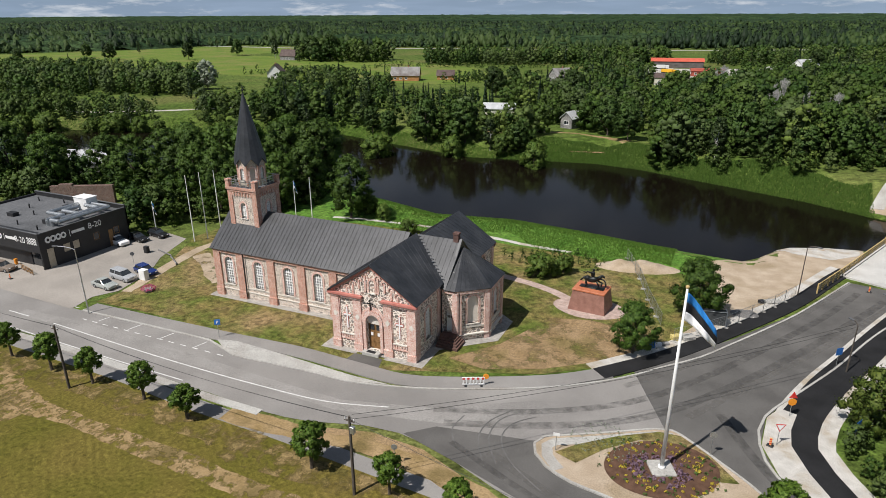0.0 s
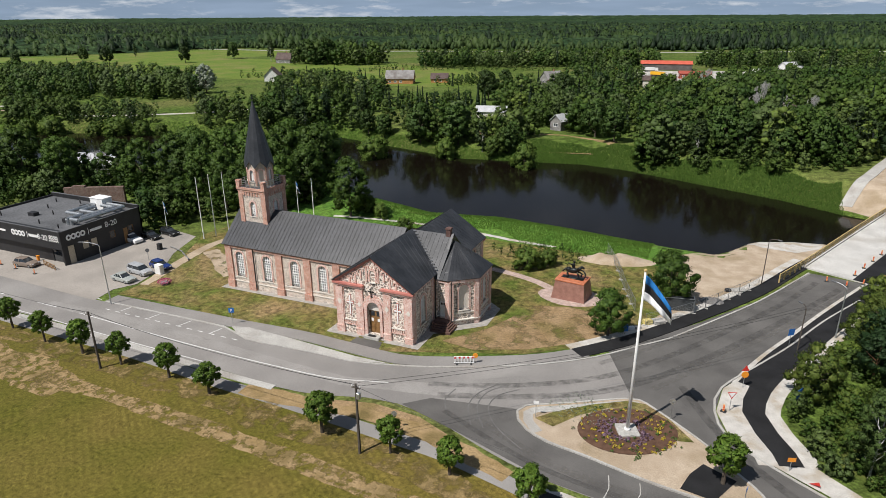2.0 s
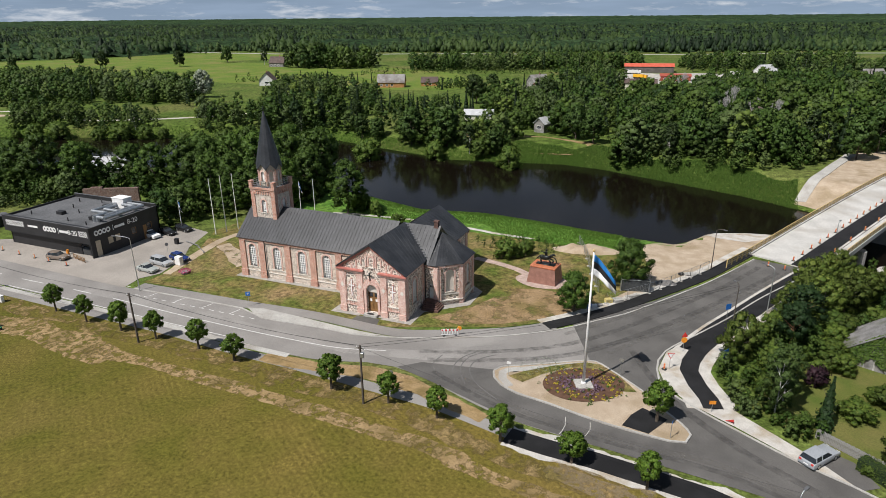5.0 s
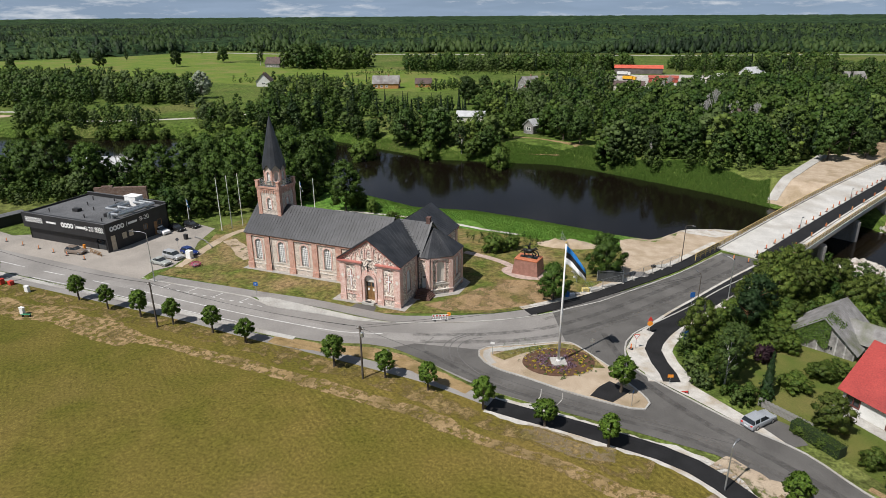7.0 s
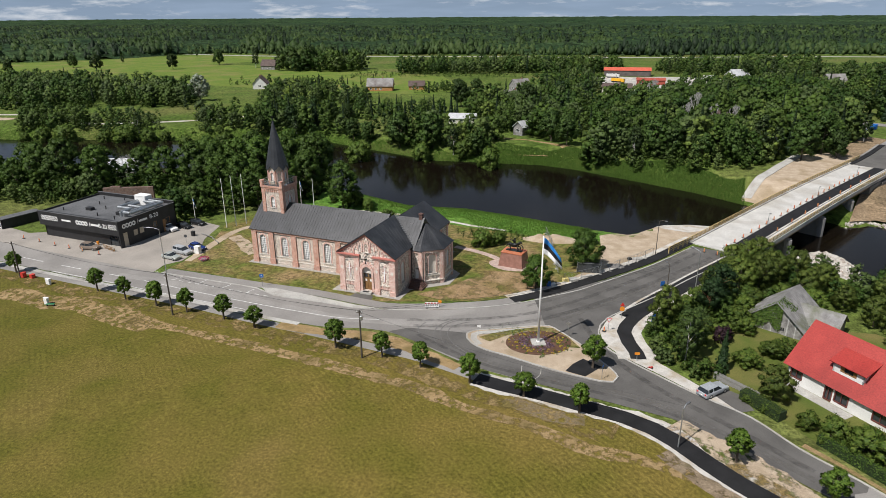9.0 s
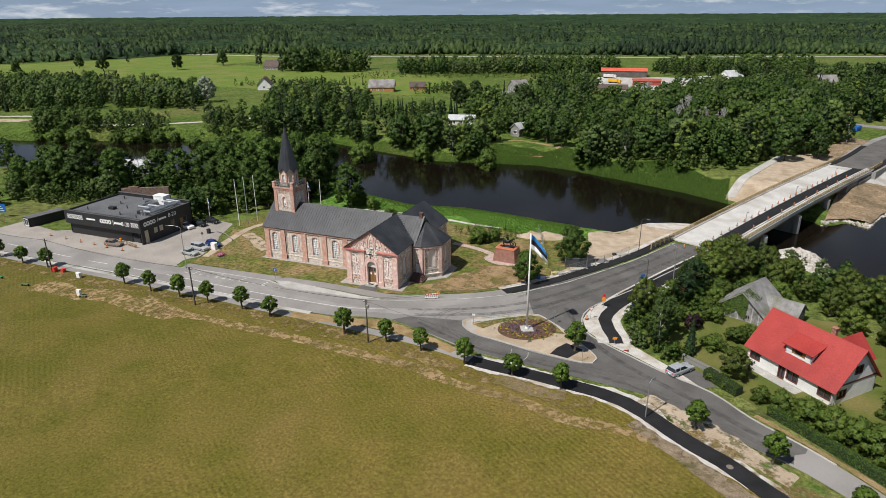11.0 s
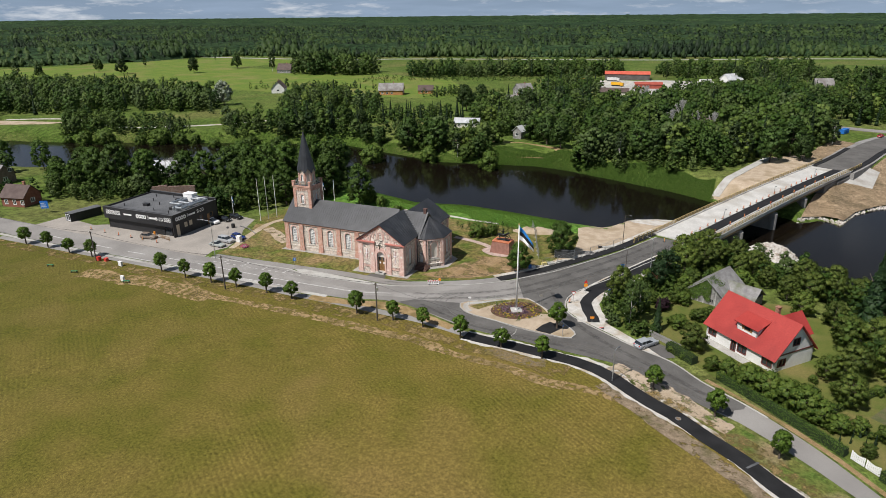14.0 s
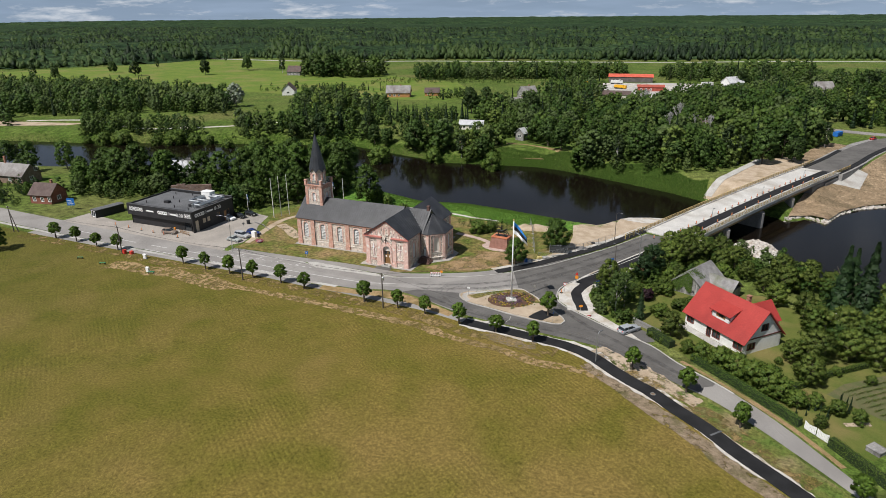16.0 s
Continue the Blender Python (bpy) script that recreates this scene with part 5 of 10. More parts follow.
def gable_house(name, m, L, W, eave, ridge, walls, roof_m, label, cat="house", over=0.5, holes_front=(), holes_end=(), chimney=None, seams_on=False, glass=None, gapw=0.9, base=-1.0, group=""):
    """A gabled house: local x along the ridge, front towards local -y. Holes are (x0, x1, z0, z1) in each wall."""
    h = thing(name, label, cat, m, group)
    ends = [((0, -W / 2), (L, -W / 2), False), ((L, -W / 2), (L, W / 2), True), ((L, W / 2), (0, W / 2), False), ((0, W / 2), (0, -W / 2), True)]
    for a, b, gab in ends:
        f = wall_frame(a, b)
        ln = math.dist(a, b)
        out = [(0, base), (ln, base), (ln, eave)] + ([(ln / 2, ridge - 0.15)] if gab else []) + [(0, eave)]
        hs = holes_end if gab else holes_front
        bm = bmesh.new()
        pierced(bm, out, [[(p, r), (q, r), (q, s), (p, s)] for p, q, r, s in hs], f, 0.25)
        part("wall", bm, walls, h)
        for p, q, r, s in hs:
            bm = bmesh.new()
            box(bm, p, q, 0.12, 0.15, r, s, f)
            w = part("window", bm, GLASS, h)
            bm = bmesh.new()
            for g in ((p - 0.08, p + 0.07, r, s), (q - 0.07, q + 0.08, r, s), (p, q, r - 0.08, r + 0.07), (p, q, s - 0.07, s + 0.08), ((p + q) / 2 - 0.04, (p + q) / 2 + 0.04, r, s)):
                box(bm, g[0], g[1], -0.04, 0.11, g[2], g[3], f)
            part("window_frame", bm, glass or WHITE, w)
    drop = (ridge - eave) / (W / 2) * over
    for s in (-1, 1):
        bm, sm = bmesh.new(), bmesh.new()
        roof_slope(bm, sm, (-over, s * (W / 2 + over), eave - drop + 0.1), (L + over, s * (W / 2 + over), eave - drop + 0.1), (L + over, 0, ridge + 0.1), (-over, 0, ridge + 0.1), 0.14, gapw)
        slope = part("roof_slope", bm, roof_m, h)
        if seams_on:
            part("roof_seam", sm, roof_m, slope)
        else:
            sm.free()
    if chimney:
        x, y, t = chimney
        part("chimney", boxes((x - 0.32, x + 0.32, y - 0.32, y + 0.32, eave, t), (x - 0.4, x + 0.4, y - 0.4, y + 0.4, t, t + 0.15)), mat("chimney_brick", (0.25, 0.11, 0.07), (0.36, 0.19, 0.13), 3, 0.9, 0.3), h)
    return h


OFFWHITE = mat("white_render", (0.66, 0.66, 0.64), (0.74, 0.74, 0.72), 0.8, 0.85, 0.1, c=(0.6, 0.6, 0.57))
BROWNFRAME = mat("brown_window_frame", (0.11, 0.035, 0.03), (0.15, 0.05, 0.04), 2, 0.6, 0.05)
RH = pose(68.2, -2.7, 0.8, 0, 0, -42.8)
red = gable_house("red_roofed_house", RH, 14.2, 9.4, 3.0, 8.1, OFFWHITE, REDROOF, "white house with a bright red sheet roof and dormer", "house", 0.55, [(0.5, 2.2, 0.9, 2.3), (5.6, 6.6, 0.2, 2.3), (7.0, 8.8, 0.6, 2.3), (12.0, 13.9, 0.8, 2.3)], [(1.0, 2.8, 0.9, 2.2), (3.9, 5.5, 4.2, 5.5)], (9.2, 0.9, 8.8), False, BROWNFRAME, 1.1)
bm = bmesh.new()
DX0, DX1, DY = 5.4, 9.6, -3.75
pierced(bm, [(DX0, 3.9), (DX1, 3.9), (DX1, 5.75), (DX0, 5.75)], [[(6.4, 4.5), (8.6, 4.5), (8.6, 5.6), (6.4, 5.6)]], Matrix.Translation((0, DY, 0)), 0.2)
dormer = part("dormer", bm, OFFWHITE, red, "white dormer with a brown-framed window")
bm = bmesh.new()
for x in (DX0, DX1 - 0.2):
    extrude(bm, [(0, 3.9), (0, 5.75), (2.4, 6.35), (2.4, 3.9)], Matrix.Translation((x + 0.2, DY, 0)) @ pose(0, 0, 0, 0, 0, 90), 0.2)
part("cheek", bm, OFFWHITE, dormer)
bm = bmesh.new()
sm = bmesh.new()
roof_slope(bm, sm, (DX0 - 0.4, DY - 0.5, 5.65), (DX1 + 0.4, DY - 0.5, 5.65), (DX1 + 0.4, -1.2, 6.85), (DX0 - 0.4, -1.2, 6.85), 0.14, 1.0)
sm.free()
part("dormer_roof", bm, REDROOF, dormer)
part("window_frame", boxes((6.4, 6.9, DY + 0.02, DY + 0.1, 4.5, 5.6), (8.1, 8.6, DY + 0.02, DY + 0.1, 4.5, 5.6), (6.4, 8.6, DY + 0.02, DY + 0.1, 4.5, 4.6)), WOOD, dormer)
part("pane", boxes((6.4, 8.6, DY + 0.1, DY + 0.13, 4.5, 5.6)), GLASS, dormer)
part("floor_band", boxes((14.2, 14.26, -4.6, 4.6, 2.95, 3.2)), BROWNFRAME, red)
# back wing of the house
bm, sm = bmesh.new(), bmesh.new()
for s in (-1, 1):
    roof_slope(bm, sm, (10.4 + s * 2.9, 0.6, 4.7), (10.4 + s * 2.9, 5.4, 4.7), (10.4, 5.4, 7.85), (10.4, 0.6, 7.85), 0.14, 1.0)
wing = part("wing_roof", bm, REDROOF, red)
sm.free()
bm = bmesh.new()
extrude(bm, [(-2.5, -1), (2.5, -1), (2.5, 4.95), (0, 7.65), (-2.5, 4.95)], Matrix.Translation((10.4, 4.2, 0)), 1.0)
part("wing_wall", bm, OFFWHITE, wing)
part("porch_slab", boxes((-0.5, 10, -6.6, -4.8, -0.6, 0.1)), CONCRETE, red)

BARNROOF = mat("grey_shingle_roof", (0.17, 0.165, 0.16), (0.26, 0.255, 0.25), 0.8, 0.9, 0.35, fine=14, c=(0.12, 0.13, 0.08))
PALEBOARD = mat("pale_boards", (0.36, 0.355, 0.345), (0.48, 0.475, 0.46), 2.0, 0.9, 0.3, fine=18, c=(0.25, 0.245, 0.24))
barn = gable_house("barn", pose(64.4, 9.0, 0.5, 0, 0, 66), 9.4, 9.2, 1.7, 5.6, GREYWOOD, BARNROOF, "weathered grey wooden barn with a mossy shingle roof", "barn", 0.5, (), [(5.6, 6.3, 0.7, 1.5)], None, True, GREYWOOD, 0.6)
bm, sm = bmesh.new(), bmesh.new()
for s in (-1, 1):
    roof_slope(bm, sm, (5.6 + s * 3.2, -1, 2.0), (5.6 + s * 3.2, -8.6, 2.0), (5.6, -8.6, 4.3), (5.6, -1, 4.3), 0.14, 0.8)
wing = part("wing_roof", bm, BARNROOF, barn)
part("wing_seams", sm, BARNROOF, wing)
part("wing_wall", boxes((3.0, 8.2, -8.2, -1.0, -1.0, 2.2)), GREYWOOD, wing)
# upright boards of the gable, uneven in length
plank_rng = random.Random(12)
for k in range(38):
    y = -4.55 + 0.24 * k
    top = 5.35 - abs(y) * 0.84
    if -1.9 < y < -0.9:
        continue
    bm = boxes((-0.05, -0.012, y + 0.01, y + 0.225, -0.6 + plank_rng.uniform(0, 0.25), top), bev=0.008)
    part("gable_board", bm, GREYWOOD if k % 5 else PALEBOARD, barn)
FARMWALL = mat("weathered_farm_wall", (0.17, 0.12, 0.09), (0.24, 0.17, 0.13), 1.0, 0.9, 0.2)
REDWALL = mat("red_brick_farm", (0.19, 0.07, 0.045), (0.25, 0.1, 0.07), 1.0, 0.9, 0.2)
GREYROOF = mat("grey_fibre_roof", (0.2, 0.19, 0.18), (0.28, 0.27, 0.26), 0.4, 0.9, 0.2, c=(0.14, 0.12, 0.11))
BROWNROOF = mat("brown_roof", (0.075, 0.05, 0.045), (0.11, 0.08, 0.07), 0.5, 0.8, 0.2)
gable_house("red_farmhouse", pose(-150.5, 9.4, -1.0, 0, 0, 11), 8.6, 7.2, 3.4, 6.6, REDWALL, BROWNROOF, "small red brick farmhouse with a dark roof", "house", 0.5, [(1.2, 2.4, 0.9, 2.4), (4.4, 5.6, 0.9, 2.4), (7.4, 8.6, 0.9, 2.4)], [(2.8, 4.4, 1.0, 2.4)], (6.5, 0.2, 7.6), False)
gable_house("long_farmhouse", pose(-199, 24, -1.0, 0, 0, 6), 21, 8.5, 3.4, 7.0, FARMWALL, GREYROOF, "long old farmhouse with a worn grey roof", "house", 0.6, [(2, 3.4, 1, 2.6), (6, 7.4, 1, 2.6), (14, 15.4, 1, 2.6), (19, 20.4, 1, 2.6)], [(3.4, 5, 1, 2.4), (6, 7.6, 4, 5.4)], (9, 0, 9.4), False)
shed = gable_house("shed", pose(-114.4, 2.4, -0.95, 0, 0, 80), 9.5, 3.0, 2.5, 2.75, BLACKWALL, FLATROOF, "low black storage container with a flat roof", "shed", 0.1, (), [(0.4, 2.6, 0.3, 2.2)])
# village across the river
LOG = mat("orange_log_wall", (0.36, 0.17, 0.06), (0.46, 0.23, 0.09), 1.0, 0.8, 0.2)
CREAM = mat("cream_render", (0.55, 0.52, 0.45), (0.63, 0.6, 0.52), 0.6, 0.85, 0.1)
RUST = mat("rust_red_sheet", (0.3, 0.06, 0.04), (0.38, 0.09, 0.06), 0.5, 0.6, 0.1)
PALEROOF = mat("pale_sheet_roof", (0.42, 0.43, 0.44), (0.52, 0.53, 0.54), 0.3, 0.6, 0.1, c=(0.36, 0.37, 0.38))
WIN1 = [(2, 3.4, 1, 2.4), (5.5, 7, 1, 2.4), (9, 10.5, 1, 2.4)]


def village_house(nm, x, y, rz, L, W, e, r, wm, rm, lb):
    gable_house(nm, pose(x, y, gz(x, y) - 0.1, 0, 0, rz), L, W, e, r, wm, rm, lb, "house", 0.5, [q for q in WIN1 if q[1] < L - 1], [(W / 2 - 1, W / 2 + 1, e * 0.4, e * 0.4 + 1.3)], (L * 0.6, 0, r + 0.9) if "house" in nm or "cottage" in nm else None)


village_house("log_house", -173, 309, 20, 18, 11, 3.6, 8.4, LOG, GREYROOF, "orange log house with a grey tiled roof")
village_house("log_sauna", -148, 325, 20, 11, 8, 2.8, 6.0, LOG, BROWNROOF, "small log outbuilding with a brown roof")
village_house("gabled_cottage", -258, 301, -62, 13, 10, 4.0, 9.0, OFFWHITE, BROWNROOF, "white gabled cottage with a brown roof")
village_house("far_cottage", -360, 437, 10, 15, 11, 4.0, 9.5, GREYWOOD, BROWNROOF, "grey cottage with a steep brown roof")
village_house("white_barn", -66, 196, 12, 13, 7, 3.0, 5.0, CREAM, PALEROOF, "low barn with a pale sheet roof")
village_house("hay_shed", -25, 174, 70, 6.5, 5, 4.0, 6.2, GREYWOOD, PALEROOF, "tall narrow shed with a pale roof")
village_house("workshop_hall", -32, 472, 8, 38, 14, 5.0, 7.0, mat("dark_hall_sheet", (0.1, 0.085, 0.08), (0.15, 0.13, 0.125), 0.5, 0.7, 0.1), mat("tomato_sheet_roof", (0.5, 0.09, 0.05), (0.58, 0.13, 0.08), 0.4, 0.6, 0.1), "long workshop hall with a red sheet roof")
village_house("brick_offices", -14, 342, 8, 19, 9, 4.6, 6.8, CREAM, BROWNROOF, "two-storey cream office block with a brown roof")
village_house("red_store", 2, 405, 10, 20, 8, 3.6, 5.0, RUST, RUST, "low dark red storage shed")
village_house("white_villa", 66, 430, 40, 13, 11, 5.5, 9.6, OFFWHITE, PALEROOF, "white villa with a pale grey roof")
village_house("grey_croft", 126, 416, 25, 13, 10, 3.8, 8.6, GREYWOOD, GREYROOF, "grey croft with a weathered roof")
village_house("red_cabin", 56, 224, -60, 9, 7, 4.6, 7.4, REDWALL, BROWNROOF, "dark red wooden cabin among birches")
village_house("old_house", -74, 336, 50, 12, 9, 4.0, 8.2, GREYWOOD, GREYROOF, "old grey wooden house")
village_house("tiled_house", -64, 282, 35, 12, 8, 3.5, 7.0, CREAM, GREYROOF, "small house with a grey roof")
village_house("brick_bungalow", 178, 296, 20, 18, 10, 3.2, 6.6, REDWALL, BROWNROOF, "brick bungalow with a dark brown roof")
village_house("waterside_hut", -141, 55, 20, 15, 8, 3.0, 5.6, GREYWOOD, PALEROOF, "long riverside hut with a pale sheet roof")

# ---- monument and flag ----
plinth = thing("monument_plinth", "stepped red granite plinth on a paved circle", "monument", at(15.9, 24.4, -6))
bm = bmesh.new()
lo, up = [(-2.75, -2.1), (2.75, -2.1), (2.75, 2.1), (-2.75, 2.1)], [(-2.3, -1.6), (2.3, -1.6), (2.3, 1.6), (-2.3, 1.6)]
a, b = [bm.verts.new((*q, -0.3)) for q in lo], [bm.verts.new((*q, 2.95)) for q in up]
bm.faces.new(a[::-1])
bm.faces.new(b)
for i in range(4):
    bm.faces.new((a[i], a[(i + 1) % 4], b[(i + 1) % 4], b[i]))
part("block", bm, GRANITE, plinth)
part("cap", boxes((-2.38, 2.38, -1.68, 1.68, 2.95, 3.2), bev=0.03), mat("orange_granite", (0.42, 0.13, 0.06), (0.5, 0.18, 0.09), 2, 0.5, 0.05), plinth, "brighter orange granite cap slab")


def blob(bm, c, r, s=(1, 1, 1), rot=(0, 0, 0), sub=2):
    bmesh.ops.create_icosphere(bm, subdivisions=sub, radius=r, matrix=pose(*c, *rot) @ Matrix.Diagonal((*s, 1)))


bm = bmesh.new()
blob(bm, (0, 0, 1.25), 0.5, (1.75, 0.85, 0.95), (0, -12, 0))
blob(bm, (-0.75, 0, 1.3), 0.45, (1.1, 0.9, 1.0))
tube(bm, (0.7, 0, 1.45), (1.3, 0, 2.0), 0.3, 0.2)
blob(bm, (1.5, 0, 2.0), 0.2, (1.8, 0.8, 0.9), (0, 35, 0))
for q in (((0.75, 0.2, 1.1), (1.35, 0.25, 0.85)), ((1.35, 0.25, 0.85), (1.25, 0.25, 0.35)), ((0.7, -0.2, 1.1), (1.0, -0.25, 0.5)), ((1.0, -0.25, 0.5), (0.8, -0.25, 0.05)), ((-0.9, 0.22, 1.1), (-1.05, 0.25, 0.55)), ((-1.05, 0.25, 0.55), (-0.85, 0.25, 0.02)), ((-0.9, -0.22, 1.1), (-0.7, -0.25, 0.5)), ((-0.7, -0.25, 0.5), (-0.95, -0.25, 0.02)), ((-1.15, 0, 1.45), (-1.75, 0, 0.8))):
    tube(bm, q[0], q[1], 0.15, 0.1)
blob(bm, (0.0, 0, 2.1), 0.36, (0.8, 0.9, 1.35))
blob(bm, (0.08, 0, 2.75), 0.2)
tube(bm, (0, -0.3, 2.3), (-0.8, -0.5, 2.55), 0.12, 0.08)
tube(bm, (-0.75, -0.5, 2.3), (-1.55, -0.7, 2.6), 0.07, 0.02)
tube(bm, (0, 0.3, 1.8), (0.25, 0.35, 1.1), 0.16, 0.1)
for k in range(10):
    a0, a1 = -0.5 + k * 0.32, -0.5 + (k + 1) * 0.32
    tube(bm, (1.2 + 0.75 * math.cos(a0), 0.1, 0.75 + 0.75 * math.sin(a0)), (1.2 + 0.75 * math.cos(a1), 0.1, 0.75 + 0.75 * math.sin(a1)), 0.12, 0.1)
box(bm, -1.7, 1.8, -0.5, 0.5, 0.0, 0.1)
statue = part("statue", bm, BRONZE, m=pose(15.9, 24.4, gz(15.9, 24.4) + 3.2, 0, 0, -6), smooth=True)
tagged(statue, "dark bronze equestrian figure on a granite plinth", "statue")
circle = [(15.9 + 4.9 * math.cos(a * math.pi / 12) * (1.0 + 0.1 * math.cos(a * math.pi / 6)), 24.2 + 3.8 * math.sin(a * math.pi / 12)) for a in range(24)]
ROSE = stone_mat("rose_paving", 3.5, (0.36, 0.29, 0.25), [(0.42, 0.3, 0.25), (0.5, 0.38, 0.33), (0.38, 0.27, 0.23)], 0.05)
sheet("monument_paving", circle, 0.035, ROSE, "pinkish cobble circle round the monument", "paving", 2)
strip("monument_path", [(12.5, 26), (9.5, 28), (5, 29.8), (0, 31)], -0.8, 0.8, 0.03, ROSE, "pinkish cobble path", "path", 0.05)

flagpole = thing("flagpole", "tall white flagpole with the blue, black and white flag", "flagpole", at(29.4, -8.7, 0, 0.12))
part("footing", boxes((-1.1, 1.1, -1.1, 1.1, -0.3, 0.28), bev=0.06), CONCRETE, flagpole, "square pale concrete footing", pose(0, 0, 0, 0, 0, 25))
part("pole", tubes(((0, 0, 0.2), (0, 0, 18.3), 0.2, 0.09), ((0, 0, 0.2), (0, 0, 0.5), 0.32), seg=14), WHITE, flagpole, smooth=True)
bm = bmesh.new()
bmesh.ops.create_icosphere(bm, subdivisions=2, radius=0.17, matrix=pose(0, 0, 18.4))
part("finial", bm, YELLOW, flagpole)
FX, FZ = 22, 12
for k, (nm, col) in enumerate((("blue_stripe", (0.02, 0.18, 0.5)), ("black_stripe", (0.012, 0.012, 0.014)), ("white_stripe", (0.75, 0.75, 0.75)))):
    verts, faces = [], []
    for i in range(FX + 1):
        for j in range(5):
            u, v = i / FX, (k + j / 4) / 3
            x = 0.12 + 3.3 * u * (0.8 + 0.1 * v)
            z = 17.9 - 2.6 * v * (1 - 0.1 * u) - 3.3 * u ** 1.2 * (1 - 0.1 * v)
            y = (0.42 * math.sin(5.2 * u + 1.6 * v) + 0.16 * math.sin(13 * u - 3 * v)) * min(1, 3 * u)
            verts.append((x, y, z))
    for i in range(FX):
        for j in range(4):
            a = i * 5 + j
            faces.append((a, a + 5, a + 6, a + 1))
    ob = pydata(nm, verts, faces, mat(nm + "_cloth", col, tuple(c * 1.15 for c in col), 2, 0.8, 0.05), flagpole, smooth=True)
    ob.matrix_basis = pose(0, 0, 0, 0, 0, 22)
    md = ob.modifiers.new("thick", "SOLIDIFY")
    md.thickness = 0.02

# ---- patches of ground ----
sheet("riverbank", [(-60, 44), (-20, 47), (10, 45), (28, 43), (36, 52), (39, 64), (20, 68.5), (6, 71.5), (-9, 73.5), (-26, 71), (-43, 76.5), (-62, 82), (-75, 70)], 0.02, RIVERSIDE, "lush green riverbank grass", "riverbank", 3)
sheet("building_site_sand", [(26, 11.5), (31, 18.6), (36, 27), (44.5, 40.5), (51, 53.5), (55, 62), (57, 78), (51, 79.5), (44, 76.5), (40, 66), (35, 55), (30, 50), (32, 40), (33, 30), (27, 17)], 0.025, SAND, "bare sandy building ground by the river", "sand", 2)
sheet("fill_bank", [(40, 64), (44, 60), (50, 59), (54.5, 63), (57, 80), (51, 80), (44, 77.5)], 0.05, GRAVEL, "pale rubble fill at the water", "gravel", 2)
sheet("dry_lawn", [(3, 2.6), (8, 1.8), (14.5, 4.7), (21, 9.6), (25.6, 15), (23, 19), (17, 20.2), (11.5, 18.6), (9.4, 13), (7.6, 8.6)], 0.02, patchy(DRY, "broken_sunburnt_lawn", 0.22, 0.36, 0.52), "sun-dried brown lawn", "lawn", 2)
sheet("far_bank_sand", [(64, 113.5), (70, 110), (78, 108), (84, 121), (93, 141), (99, 155), (103, 166), (97, 172), (86, 165), (78, 150), (72.5, 134), (67.5, 121)], 0.15, SAND, "brown sandy ground by the far abutment", "sand", 1.5)
strip("far_bank_track", [(65.5, 114), (69, 122), (72.5, 131), (76, 141), (80.5, 153), (84, 163)], -1.5, 1.4, 0.3, CONCRETE, "pale gravel track up the far bank", "track", 0.2)
EARTH = mat("brown_earth", (0.2, 0.145, 0.09), (0.28, 0.21, 0.135), 0.3, 0.95, 0.4, fine=1.5, c=(0.15, 0.115, 0.07), coord="World", spec=0.1, grit=0.25)
sheet("far_bank_spoil", [(91, 99), (98, 104), (103, 101), (108, 113), (116, 123), (125, 130), (128, 138), (112, 140), (104, 138), (97, 122)], 0.8, EARTH, "brown spoil slope beside the far abutment", "sand", 1.5)
sheet("far_bank_earth", [(125, 129), (150, 128), (175, 140), (175, 210), (160, 230), (141, 211), (125, 172), (113, 147), (111, 136)], 0.3, EARTH, "brown earth beside the far road", "sand", 3)
sheet("far_road_bank", [(97, 166), (102, 162), (112, 186), (121, 206), (114, 212), (105, 192)], 0.2, EARTH, "bare brown earth beside the far road", "earth", 2)
sheet("slope_paving", [(107, 140), (112, 134), (117, 140), (122, 158), (116, 163)], 0.62, CONCRETE, "pale concrete slope paving", "paving", 2)



DRY_EDGE = mat("dry_field_edge", (0.145, 0.11, 0.036), (0.215, 0.155, 0.07), 0.5, 0.95, 0.4, fine=2.2, c=(0.12, 0.1, 0.03), coord="World", spec=0.1, grit=0.3)
BARE = mat("trodden_earth", (0.25, 0.175, 0.08), (0.33, 0.235, 0.125), 0.6, 0.95, 0.4, fine=6, c=(0.16, 0.12, 0.05), coord="World", spec=0.1)
BARE_P = patchy(BARE, "broken_bare_earth", 0.9, 0.42, 0.55)
SPOIL_P = patchy(mat("turned_soil", (0.15, 0.115, 0.075), (0.25, 0.195, 0.135), 0.9, 0.95, 0.6, fine=5, c=(0.1, 0.09, 0.04), coord="World", spec=0.1, grit=0.35), "rough_turned_soil", 0.7, 0.36, 0.46)
VERGE = mat("verge_grass", (0.07, 0.115, 0.022), (0.125, 0.13, 0.036), 0.35, 0.95, 0.4, fine=2.5, c=(0.21, 0.16, 0.09), coord="World", spec=0.1, grit=0.25)
DRY_P = patchy(DRY_EDGE, "broken_dry_grass", 0.5, 0.44, 0.6)
